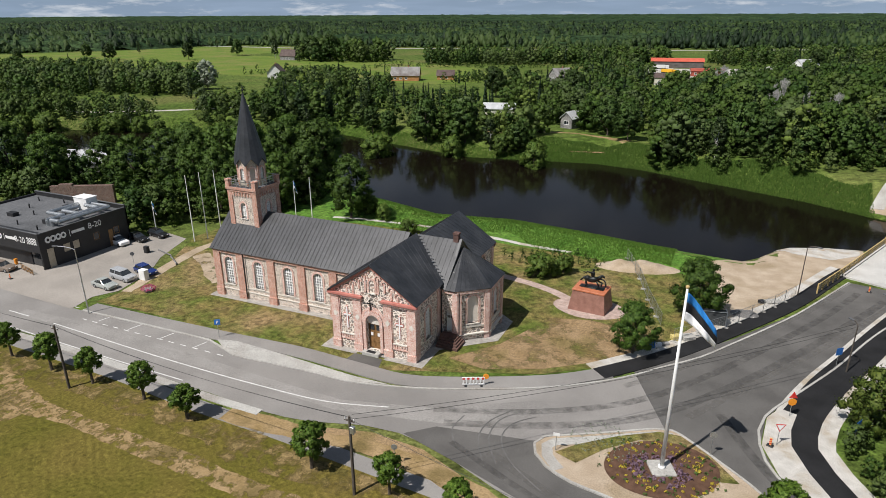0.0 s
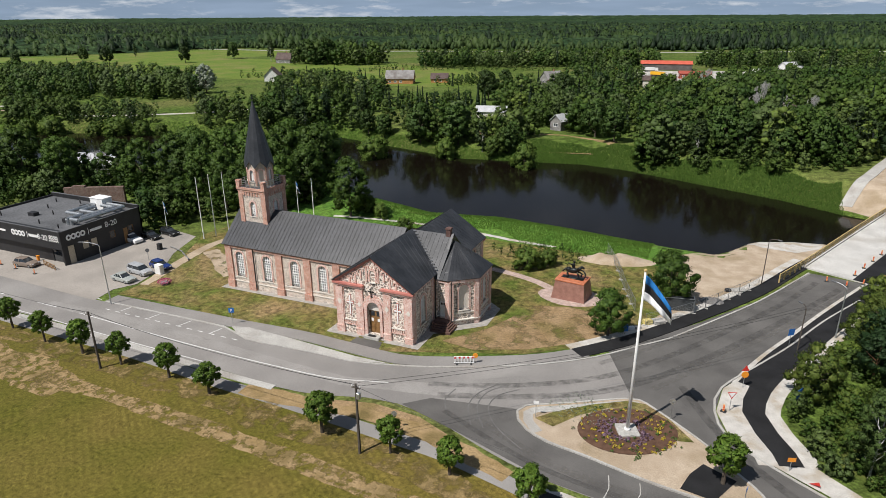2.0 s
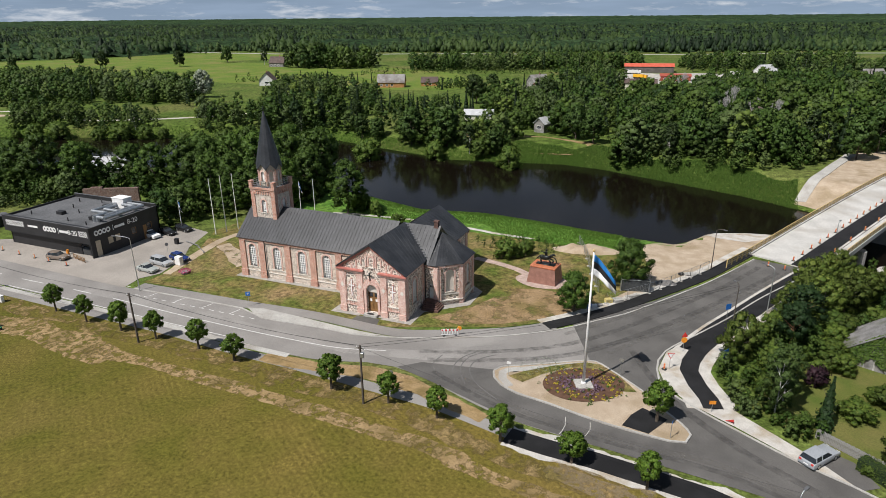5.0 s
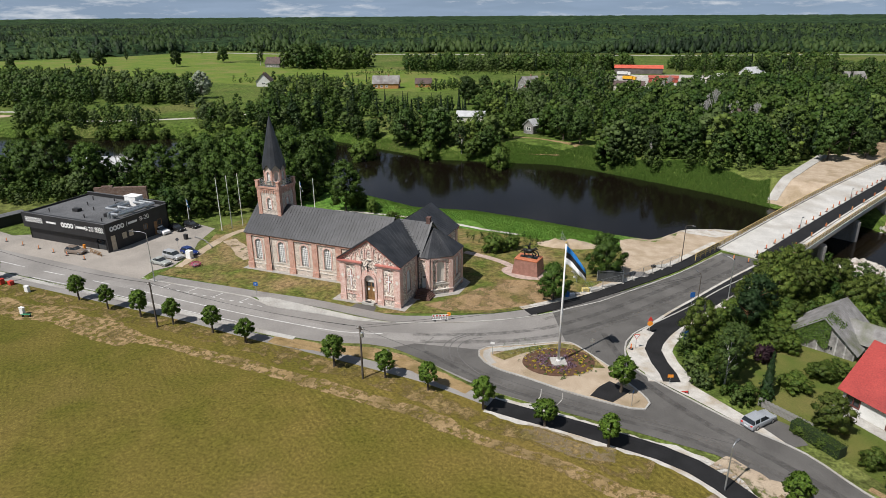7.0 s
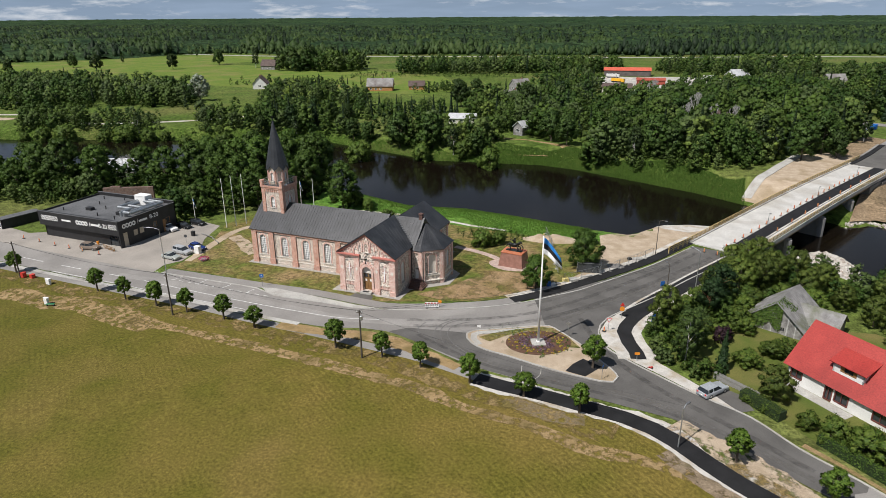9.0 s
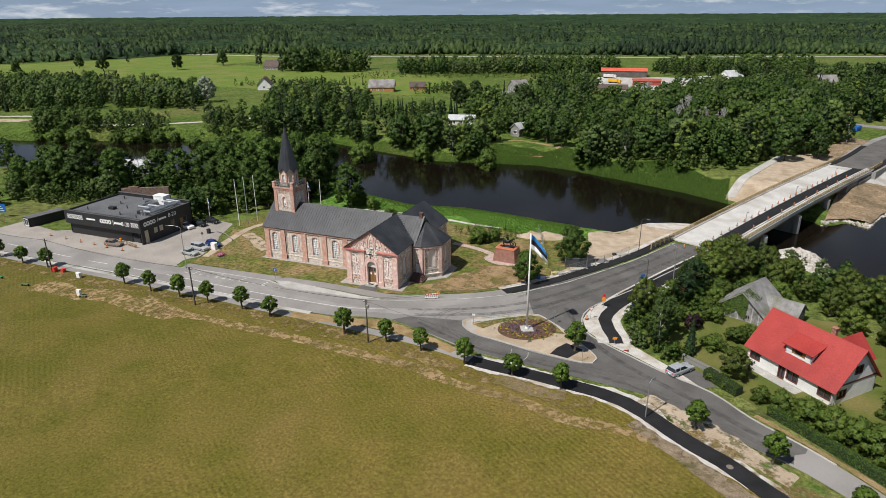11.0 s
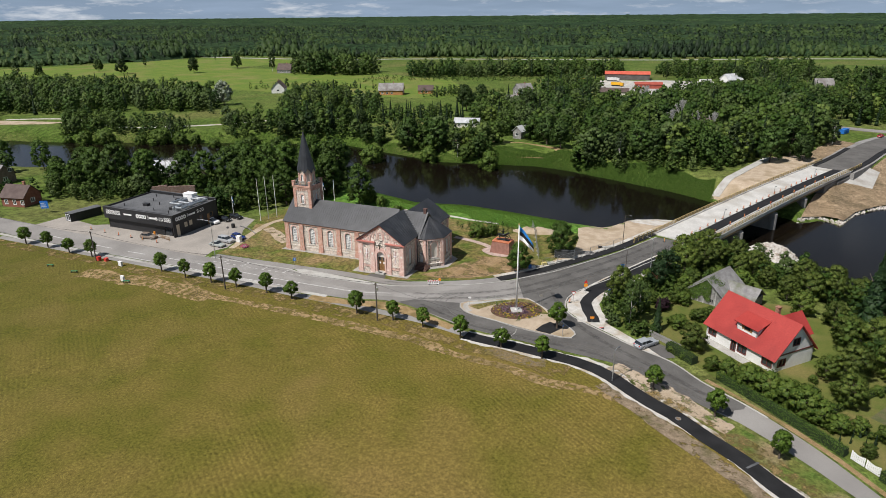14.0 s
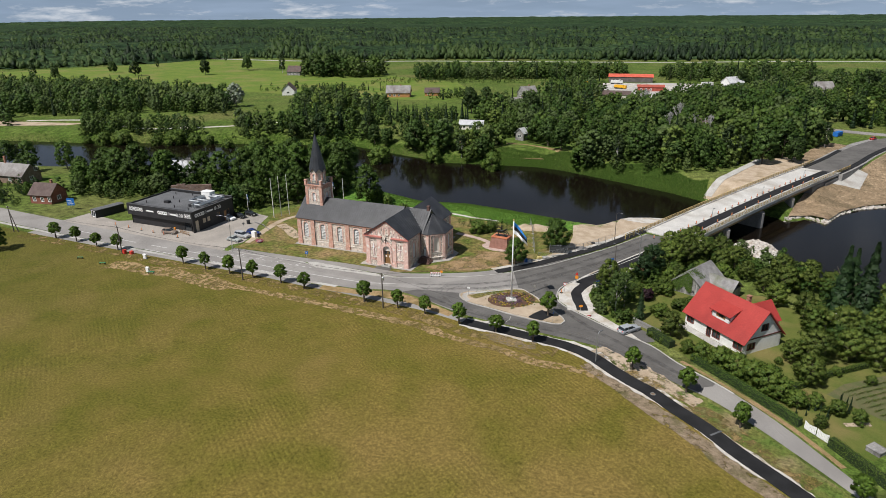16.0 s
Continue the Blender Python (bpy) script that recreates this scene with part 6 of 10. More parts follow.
DIRT = (
    ([(-74, -26), (-66, -25), (-58, -23.6), (-50, -24.6), (-40, -25.2), (-34, -26)], 3.6, BARE_P),
    ([(-40, -25.6), (-25, -25.2), (-8, -26), (12, -27), (21, -28.6)], 1.5, BARE_P),
    ([(18, -28.4), (32, -30.4), (41.8, -32.0), (46.8, -31.9), (52.9, -33.2), (58, -35.4)], 1.7, BARE_P),
    ([(50, -29.4), (56, -34.2), (62, -38.8), (70.6, -46), (79, -53), (90, -63)], 1.9, SPOIL_P),
    ([(-14, -17.8), (-2, -17.2), (8, -16.8), (20, -20.4)], 1.3, BARE),
    ([(51, -22.8), (55, -25.6), (60, -29.2), (65, -32.6), (69, -35)], 2.4, patchy(SAND, "scattered_sand", 0.6, 0.36, 0.5)),
    ([(29, -25.6), (35, -27.0), (40, -26.6)], 1.5, patchy(SAND, "broken_sand", 0.5, 0.42, 0.55)),
    ([(-120, -17.6), (-90, -18.4), (-60, -19.3), (-30, -20.0), (-8, -21)], 2.3, DRY_P),
    ([(-10, -21.2), (10, -22.6), (22, -25.4), (34, -27), (44, -28.4)], 2.2, DRY_P),
    ([(56, -27.6), (64, -33.4), (74, -41), (84, -49)], 2.2, DRY_P),
)
for k, (line, w, soil) in enumerate(DIRT):
    sheet("dirt_strip", ragged(line, w, k * 3.3, 0.9), 0.03 + 0.003 * k, soil, "dry sandy strip along the grass edge", "dirt", 1.6)
sheet("entrance_path", [(-8.4, -1.0), (-4.4, -1.0), (-3.4, -4.3), (-8.8, -4.7)], 0.045, ASPHALT_MID, "grey asphalt path to the church door", "path", 1.5)
sheet("worn_verge", [(-14, -17.2), (-5, -16.2), (2, -14.4), (8, -14.8), (14, -17.3), (20, -19.2), (19, -20.6), (12, -18.8), (0, -17.2)], 0.03, DRY, "dry brown verge", "verge", 2)
sheet("cart_track", ragged([(-51.8, 1.5), (-53.6, 8.6), (-55.1, 16.4), (-55.2, 25.2), (-50, 33), (-38, 38)], 1.25, 2.2), 0.035, SAND, "sandy cart track behind the church", "track", 1.5)
sheet("gravel_court", ragged([(-53.5, 19), (-49, 16.5), (-44.5, 13), (-41, 10.6)], 1.9, 4.1), 0.045, patchy(SAND, "thin_sand", 0.4, 0.36, 0.5), "sandy gravel court beside the church", "gravel", 1.5)
sheet("bank_path", ragged([(-44, 47.5), (-38.5, 48.6), (-30.5, 49.2), (-20, 49.4), (-7.2, 48.2), (-0.6, 46.8), (8, 46.2)], 0.8, 6.1), 0.06, GRAVEL, "pale gravel path along the river bank", "path", 1.2)
strip("far_lane", [(-330, 128), (-292, 143), (-240, 133), (-216, 143), (-192, 160), (-170, 185), (-140, 200)], -1.8, 1.8, 0.03, GRAVEL, "pale gravel lane across the river", "track", 0.05)
sheet("ploughed_field", [(-330, 108), (-290, 125), (-285, 134), (-330, 124), (-420, 118), (-420, 98)], 0.03, SAND, "bare tan field", "field", 8)
strip("far_highway", [(-900, 640), (-595, 612), (-410, 618), (-283, 662), (9, 716), (224, 765), (700, 850)], -3.5, 3.5, 0.3, CONCRETE, "pale distant road along the forest", "road", 0.3, step=20)
YARD = mat("village_meadow", (0.095, 0.155, 0.026), (0.14, 0.18, 0.036), 0.08, 0.95, 0.3, fine=2, c=(0.17, 0.175, 0.055), coord="World", spec=0.1)
for i, pts in enumerate(([(-460, 330), (-330, 300), (-200, 290), (-120, 300), (-110, 340), (-160, 420), (-300, 480), (-460, 470)], [(-720, 350), (-640, 296), (-520, 312), (-460, 332), (-460, 470), (-415, 560), (-430, 606), (-590, 602), (-628, 540), (-650, 460), (-690, 410)], [(-60, 150), (-30, 145), (-4, 148), (2, 158), (-20, 166), (-60, 160)])):
    sheet("village_meadow", pts, 0.05, DRY if i == 2 else YARD, "sunlit village meadow", "meadow", 20)

sheet("works_yard", [(-38, 440), (15, 470), (60, 465), (72, 425), (30, 398), (10, 345), (-8, 340), (-22, 400)], 0.06, CONCRETE, "pale paved works yard", "yard", 8)

# ---- vegetation ----
RNG = np.random.default_rng(7)


def quads_mesh(name, V, material, N=None):
    """A mesh of loose four-cornered (or three-cornered) leaves from an (n, k, 3) array, with rounded normals N."""
    k = V.shape[1]
    me = bpy.data.meshes.new(name)
    n = V.shape[0]
    me.vertices.add(n * k)
    me.vertices.foreach_set("co", V.reshape(-1).astype(np.float32))
    me.loops.add(n * k)
    me.loops.foreach_set("vertex_index", np.arange(n * k, dtype=np.int32))
    me.polygons.add(n)
    me.polygons.foreach_set("loop_start", np.arange(0, n * k, k, dtype=np.int32))
    me.update(calc_edges=True)
    me.materials.append(material)
    if N is not None:
        me.polygons.foreach_set("use_smooth", np.ones(n, bool))
        at_n = me.attributes.new("custom_normal", "FLOAT_VECTOR", "POINT")
        at_n.data.foreach_set("vector", N.reshape(-1).astype(np.float32))
    return me


def leaf_cards(C, N, size, rng, jitter=0.55):
    """Leaves at centres C that face roughly along N."""
    n = len(C)
    S = N + rng.normal(0, 0.22, (n, 3))
    S /= np.linalg.norm(S, axis=1)[:, None] + 1e-9
    N = N + rng.normal(0, jitter, (n, 3))
    N /= np.linalg.norm(N, axis=1)[:, None] + 1e-9
    a = np.cross(N, rng.normal(0, 1, (n, 3)))
    a /= np.linalg.norm(a, axis=1)[:, None] + 1e-9
    b = np.cross(N, a)
    s = size * rng.uniform(0.6, 1.3, n)[:, None]
    asp = rng.uniform(0.55, 0.9, n)[:, None]
    droop = -0.25 * s * N
    V = np.stack([C - a * s * 0.5 - b * s * asp * 0.3, C + b * s * -0.5 * asp + a * s * 0.1, C + a * s * 0.55 + droop, C + b * s * 0.5 * asp], axis=1)
    return np.stack([V, np.repeat(S[:, None], 4, 1)])


def leaves_at(C, N, size, rng, jitter=0.55):
    return leaf_cards(C, N, size, rng, jitter)[0]


CUBE = np.array([[(-1, -1, -1), (-1, 1, -1), (1, 1, -1), (1, -1, -1)], [(-1, -1, 1), (1, -1, 1), (1, 1, 1), (-1, 1, 1)], [(-1, -1, -1), (1, -1, -1), (1, -1, 1), (-1, -1, 1)], [(1, -1, -1), (1, 1, -1), (1, 1, 1), (1, -1, 1)], [(1, 1, -1), (-1, 1, -1), (-1, 1, 1), (1, 1, 1)], [(-1, 1, -1), (-1, -1, -1), (-1, -1, 1), (-1, 1, 1)]], float)


def lump_crown(rng, H, W, z0, lumps, cards, size, shape="round"):
    """A crown of uneven leaf clumps on boughs, from z0 to H; each clump is loose leaves over an added solid cube that
    blocks light.
    """
    out = []
    per = max(3, cards // lumps)
    ph = rng.uniform(0, 6.28, 4)
    mid = np.array([0, 0, z0 + (H - z0) * 0.36])
    for i in range(lumps):
        t = (i + rng.uniform(0.1, 0.9)) / lumps
        th = i * 2.4 + rng.uniform(-0.6, 0.6)
        f = {"round": math.sqrt(max(0.02, 1 - (2 * t - 0.72) ** 2 / 1.66)), "tall": 0.34 + 0.68 * math.sin(math.pi * min(1, 0.2 + 0.8 * t)), "cone": 1.02 - t}[shape]
        f *= 1 + 0.12 * math.sin(2 * th + ph[0] + 3 * t) + 0.1 * math.sin(3 * th + ph[1] - 5 * t) + 0.08 * math.sin(5 * th + ph[2] + 9 * t)
        r = W / 2 * f * (0.25 + 0.52 * math.sqrt(rng.random()))
        lr = W * (0.07 + 0.09 * rng.random()) * min(1.4, (44 / lumps) ** 0.4) * (0.85 if shape == "tall" else 1.0)
        c = np.array([r * math.cos(th), r * math.sin(th), z0 + (H - z0) * (0.06 + 0.85 * t)])
        o = c - mid
        o /= np.linalg.norm(o) + 1e-9
        d = rng.normal(0, 1, (per, 3)) + 0.35 * o
        d[:, 2] += 0.4
        d /= np.linalg.norm(d, axis=1)[:, None]
        reach = lr * rng.uniform(0.66, 1.06, per) * np.where(rng.random(per) < 0.1, 1.25, 1.0)
        C = c + d * reach[:, None] * np.array([1.05, 1.05, 0.82])
        out.append(leaf_cards(C, 0.7 * d + 0.62 * o, size, rng, 0.75))
        # solid cube inside the clump, added to block light and deepen its shade
        q = rng.normal(0, 1, 3)
        K = CUBE @ np.array(Euler([float(v) * 3 for v in q]).to_matrix()).T
        out.append(np.stack([K * lr * 0.42 * np.array([1, 1, 0.85]) + c, K / 1.732 + 0.5 * o]))
    return np.concatenate(out, axis=1)


def dome_crown(rng, H, W, z0, cards, size, peak):
    """A far tree: a rough closed dome, blunt or peaked, with loose leaf clumps on it."""
    rings = []
    for t, f in ((0.0, 0.8), (0.4, 1.0), (0.78, 0.4 if peak else 0.78), (1.0, 0.06)):
        rings.append([np.array([W / 2 * f * math.cos(k * 1.0472 + 2 * t) * j, W / 2 * f * math.sin(k * 1.0472 + 2 * t) * j, z0 + (H - z0) * min(1.0, t * jz)]) for k in range(6) for j, jz in ((rng.uniform(0.6, 1.3), rng.uniform(0.8, 1.12)),)])
    Q = np.array([[rings[i][k], rings[i][(k + 1) % 6], rings[i + 1][(k + 1) % 6], rings[i + 1][k]] for i in range(3) for k in range(6)])
    N = Q - np.array([0, 0, z0 + (H - z0) * 0.3])
    N[..., 2] *= 0.6
    N /= np.linalg.norm(N, axis=2)[..., None] + 1e-9
    d = rng.normal(0, 1, (cards, 3))
    d[:, 2] = np.abs(d[:, 2])
    d /= np.linalg.norm(d, axis=1)[:, None]
    t = d[:, 2:3]
    C = np.concatenate([d[:, :2] * W / 2 * (1.0 if not peak else 0.85), z0 + (H - z0) * (0.2 + 0.78 * t)], axis=1)
    return np.concatenate([leaf_cards(C, d, size, rng, 0.4), np.stack([Q, N])], axis=1)


def conifer_crown(rng, H, W, z0, cards, size):
    t = rng.uniform(0, 1, cards) ** 0.8
    th = rng.uniform(0, 2 * math.pi, cards)
    tier = 0.8 + 0.2 * np.cos(t * 46 + 0.6 * np.sin(2 * th))
    r = (W / 2) * (1.02 - t) * tier * np.sqrt(rng.uniform(0.15, 1, cards)) * (0.85 + 0.2 * np.cos(3 * th + 9 * t))
    C = np.stack([r * np.cos(th), r * np.sin(th), z0 + (H - z0) * t - 0.22 * r], 1)
    N = np.stack([np.cos(th) * 0.7, np.sin(th) * 0.7, np.full(cards, 0.6)], 1)
    core = []
    for k in (0.0, 0.2, 0.4, 0.6, 0.8):
        wk = W * 0.2 * (1 - k)
        core.append(np.stack([CUBE * np.array([wk, wk, (H - z0) * 0.09]) + np.array([0, 0, z0 + (H - z0) * (0.08 + 0.8 * k)]), CUBE / 1.732]))
    return np.concatenate([leaf_cards(C, N, size, rng, 0.35)] + core, axis=1)


def limbs(H, W, r, z0, rng, n=6, lean=0.0):
    """A tapered trunk with forking limbs."""
    bm = bmesh.new()
    tube(bm, (0, 0, -0.4), (lean, 0, z0), r * 1.25, r * 0.85, 8)
    tube(bm, (lean, 0, z0 - 0.05), (lean * 1.5, 0, H * 0.78), r * 0.85, r * 0.2, 7)
    for i in range(n):
        a = 2 * math.pi * i / n + rng.uniform(-0.4, 0.4)
        z = z0 * 0.9 + (H - z0) * 0.09 * i
        e = Vector((math.cos(a) * W * 0.3, math.sin(a) * W * 0.3, z + H * 0.2))
        tube(bm, (lean, 0, z), e, r * 0.45, r * 0.12, 6)
    return bm


def make_tree(name, H, W, z0, lumps, cards, size, leaf, bark, label, cat, group, shape="round", seed=1, r=None):
    rng = np.random.default_rng(seed)
    t = thing(name, label, cat, None, group)
    part("trunk", limbs(H, W, r or H * 0.018, z0, rng), bark, t)
    V = conifer_crown(rng, H, W, z0, cards, size) if shape == "spruce" else lump_crown(rng, H, W, z0 * 0.9, lumps, cards, size, shape)
    put("crown", quads_mesh("crown", V[0], leaf, V[1]), leaf, t)
    t["height"] = float(H)
    return t


USED = set()


def plant(src, x, y, h, seed=0, label="", wide=1.0):
    """Set a copy of a tree at x, y, scaled to height h."""
    rng = random.Random(seed * 977 + int(x * 13) + int(y * 7))
    k = h / src["height"]
    kw = k * wide * rng.uniform(0.92, 1.1)
    m = at(x, y, rng.uniform(0, 360)) @ Matrix.Diagonal((kw, kw, k, 1))
    if src.name not in USED:
        USED.add(src.name)
        src.matrix_basis = m
        q = src
    else:
        q = copy_thing(src, m)
        q.matrix_basis = m
    if label:
        q["label"] = label
    return q


# creeper over one side of the gable and up onto the roof
vr = np.random.default_rng(63)
n = 1500
vy = 4.4 - 5.4 * vr.random(n) ** 0.8
vz = (5.6 - np.abs(vy) * 0.84) * vr.uniform(0.05, 1.06, n) ** 0.6
keep = vz > 0.9 - vy * 0.4 + 1.4 * np.sin(vy * 1.7)
C = np.stack([-0.16 - 0.25 * vr.random(n), vy, vz], 1)[keep]
creep = leaf_cards(C, np.tile([-1.0, 0.0, 0.35], (len(C), 1)), 0.3, vr, 0.6)
n = 260
ry = -vr.uniform(0.0, 2.2, n)
C2 = np.stack([vr.normal(1.4, 0.7, n) - 0.5 * ry, ry, 5.75 + ry * 0.84], 1)
creep = np.concatenate([creep, leaf_cards(C2, np.tile([0.0, -0.6, 0.8], (n, 1)), 0.26, vr, 0.5)], axis=1)
put("creeper", quads_mesh("creeper", creep[0], leaf_mat("creeper_leaves", (0.05, 0.1, 0.015), (0.11, 0.17, 0.03)), creep[1]), None, barn, "green creeper over the gable")

# street lindens
linden = [make_tree("linden_tree", 5.0, 3.5, 2.0, 60, 3400, 0.22, LEAF_LINDEN, BARK, "small pollarded linden with a dense round crown", "tree", "lindens along the footpath", "round", s, 0.16) for s in (11, 12)]
L1 = [(-107, -16.2, 5.1), (-98.6, -16, 4.7), (-89.3, -16.9, 4.2), (-81.3, -16.7, 4.8), (-56.3, -17.9, 5.0), (-47.9, -18.9, 4.8), (-39.9, -19.2, 5.1), (-32.6, -19.3, 4.8), (-24.3, -19.3, 4.9), (-17, -20.2, 4.2), (-0.3, -21.4, 5.1), (8.0, -21.5, 4.4)]
L2 = [(14.8, -22.2, 4.4), (23.1, -23.6, 4.8), (31.2, -24.2, 3.8), (39, -25.3, 4.5), (57.8, -28.4, 4.6), (66.9, -32.2, 4.8), (75, -38.9, 4.4), (38.8, -13.4, 5.6), (88.7, -50.2, 4.6)]
for i, (x, y, h) in enumerate(L1 + L2):
    plant(linden[i % 2], x, y, h, i, wide=1.25 if h < 4.3 else 1.0)
# the two dense trees by the monument
mon = make_tree("round_maple", 8.0, 8.2, 1.0, 80, 7000, 0.24, LEAF, BARK, "dense dark green rounded maple on the lawn", "tree", "maples by the monument", "round", 21, 0.2)
plant(mon, 23.6, 12.8, 7.2, 1, wide=0.86)
plant(mon, 30.2, 27.4, 8.8, 2, wide=1.02)
# tall trees on the river bank behind the church and the shop
maples = [make_tree("broadleaf_tree", 17.0, 13.0, 2.0, 90, 4300, 0.48, LEAF, BARK, "tall leafy broadleaf tree on the river bank", "tree", "riverbank trees", "round", s, 0.3) for s in (31, 32, 33)]
BANK = [(-40.1, 48.6, 14), (-60, 65.5, 18), (-68, 62.4, 17.5), (-75, 58, 17.5), (-81, 55.6, 17), (-86.5, 52.6, 16.5), (-92, 49, 16), (-64, 74, 18), (-73, 71, 18), (-84, 67, 17), (-96, 60, 16)]
BANK3 = [(-63, 41, 13.5), (-70, 42, 15), (-77, 42.5, 14.5), (-58, 48, 13.5), (-84, 45, 14), (-57, 57, 14.5)]
BANK2 = [(-129, 34.1, 17.5), (-136, 31.3, 16.5), (-119.5, 37, 15.5), (-141, 27, 12), (-148, 25.4, 11), (-214.6, 50, 12), (-186, 47, 12.5), (-219, 44, 11), (-110, 47, 14), (-101, 46.5, 14.5), (-160, 12, 5.5), (-163, 4, 4), (-150, 38, 14), (-127, 46, 13), (-158, 33, 11)]
BANK2 += [(-113, -29.5, 8.5)]
for i, (x, y, h) in enumerate(BANK + BANK3 + BANK2):
    plant(maples[i % 3], x, y, h, i)
# birches, spruces and garden trees
birch = make_tree("birch_tree", 11.0, 6.0, 1.2, 80, 6500, 0.19, leaf_mat("birch_leaves", (0.045, 0.085, 0.018), (0.1, 0.15, 0.04)), BIRCHBARK, "slender drooping birch with fine leaves", "tree", "birches", "tall", 41, 0.14)
spruce = make_tree("spruce_tree", 14.0, 6.2, 0.5, 1, 2600, 0.48, LEAF_DARK, BARK, "dark conical spruce with drooping branches", "tree", "spruces", "spruce", 51)
apple = make_tree("garden_tree", 6.0, 6.2, 0.8, 64, 3800, 0.2, leaf_mat("garden_leaves", (0.0546, 0.095, 0.014), (0.1430, 0.18, 0.034), 0.3), BARK, "spreading green garden tree", "tree", "garden trees", "round", 61, 0.14)
bush = make_tree("shrub", 2.6, 3.4, 0.15, 46, 1900, 0.14, leaf_mat("shrub_leaves", (0.0455, 0.09, 0.012), (0.1300, 0.175, 0.03), 0.3), BARK, "leafy green garden shrub on the lawn", "shrub", "garden shrubs", "round", 71, 0.06)
pine = make_tree("pine_tree", 9.0, 6.5, 2.6, 40, 3000, 0.26, LEAF_DARK, mat("pine_bark", (0.2, 0.09, 0.05), (0.28, 0.14, 0.08), 2, 0.9, 0.3), "pine with a reddish trunk", "tree", "pines", "round", 81, 0.16)
plant(birch, 51.4, -7.0, 10.2, 1)
plant(birch, 52.6, -3.0, 8.4, 2)
plant(apple, 47.8, 5.6, 7.4, 3, "dense young tree beside the winding path", 0.82)
plant(spruce, 56.4, -7.4, 6.8, 4)
plant(pine, 55.9, 16.5, 8.2, 5)
plant(pine, 54.5, 12.0, 7.0, 6)
for i, (x, y, h) in enumerate([(59.6, 24, 7.4), (63.3, 28, 7.2), (58.8, 33, 7), (64, 42, 6.2), (61.5, 38, 6.4), (54.8, 24, 5), (57.5, 28.5, 5.6), (70.5, 36, 6.2), (66, 33, 6.4), (74, 30, 6), (71, 26, 6)]):
    plant(apple, x, y, h, 40 + i, "leafy tree on the slope below the bridge", 1.0)
for i, (x, y, h) in enumerate([(80, 17, 6.5), (84.5, 18.5, 7.2), (89, 20.5, 6.6), (93.2, 19, 7), (88.2, -1.1, 7), (92.9, -1.7, 8), (98.5, 0.4, 7.4), (87, 6.2, 6.4), (101.6, 12.3, 8), (83.4, -14.6, 5), (87.1, -13.1, 7.4), (92.6, -10.8, 7.4), (97.5, -11, 7.4), (62.8, -12.9, 6.2), (85.5, -21.7, 6.4), (104, -6, 8), (82, 9.5, 6), (84, 27, 7), (76.5, 22.5, 5.6), (90, 28, 6.5)]):
    plant(apple, x, y, h * 0.88, i)
for x, y, h in ((93.2, 8.8, 15.4), (97.2, 7.7, 17), (95.2, 12, 14)):
    plant(spruce, x, y, h, int(x), wide=1.1)
SHRUBS = [(51.1, 4.5, 3.6), (54, 5, 3.2), (57, 4.6, 2.8), (60.3, 6.8, 3.2), (53.5, 1.0, 2.4), (49.3, 0.5, 2.6), (50.5, -2.0, 2.8), (48.8, 9, 3), (50.6, 13, 3.2), (52.5, 17, 3.4), (54, 21, 3.2), (58.5, -3.4, 1.8), (60.5, -1.6, 1.8), (62.6, 1.2, 2.0), (64.4, 2.6, 2.0), (59.5, -14.8, 1.5), (61.6, -16.4, 1.6)]
SHRUBS2 = [(68.7, -20.6, 4.2), (71.5, -22.2, 4.8), (74.2, -23.5, 4.8), (76.8, -25.3, 5), (78.9, -27, 5.4), (80.9, -28.1, 4.2), (83, -29.8, 3.4), (66.2, -18.4, 3), (72.6, -20, 3), (79.5, -22.5, 3), (85.7, -28.6, 2.8), (88.6, -29.8, 3), (91.4, -31, 2.8), (78.5, -19.4, 1.6), (81.3, -16.5, 1.6), (84, -18, 1.8), (90, -17, 2), (95, -18, 2), (86, -34, 2.2), (99, -22, 2.4)]
for i, (x, y, h) in enumerate(SHRUBS + SHRUBS2):
    plant(bush, x, y, h * 0.9, i, wide=1.0)
for k, (x, y, h) in enumerate([(59.4, 10, 3.2), (60.2, 14.8, 3.4), (58.6, 7.2, 2.8), (61.6, 18.6, 3.6), (66.5, 21.5, 4), (71.5, 20.5, 4)]):
    plant(bush, x, y, h, 500 + k, "leafy bush against the old barn", 1.1)
plum = make_tree("purple_shrub", 2.6, 3.0, 0.2, 20, 600, 0.28, leaf_mat("plum_leaves", (0.022, 0.012, 0.016), (0.045, 0.02, 0.028)), BARK, "dark purple-leaved shrub in the garden", "shrub", "", "round", 75, 0.06)
plant(plum, 56.6, 2.2, 2.8, 1)
bank_bush = make_tree("willow_bush", 4.0, 5.6, 0.2, 40, 1400, 0.28, leaf_mat("willow_bush_leaves", (0.0520, 0.1, 0.015), (0.1170, 0.17, 0.03)), BARK, "rounded bright green willow bush by the water", "bush", "waterside bushes", "round", 76, 0.08)
for i, (x, y, h) in enumerate([(-38, 52, 4.5), (-33, 50, 3.5), (-24, 44, 3), (6, 33, 4.2), (9, 36, 3.2), (-8, 31, 3), (-77.7, 125, 9), (-24.5, 131.5, 9), (-54, 134, 8), (-38, 140, 7), (-240, 109, 8), (-230, 113, 9), (-202, 123, 9), (-193, 127, 7), (-252, 108, 4), (-170, 127, 6), (-212, 119, 6), (-148, 128, 8), (-186, 131, 5)]):
    plant(bank_bush, x, y, h, i)
silver = make_tree("silver_willow", 16.0, 13.0, 2.0, 44, 1600, 0.9, LEAF_PALE, BARK, "large silvery white willow among dark trees", "tree", "", "round", 77, 0.3)
plant(silver, -246, 222, 17, 1)
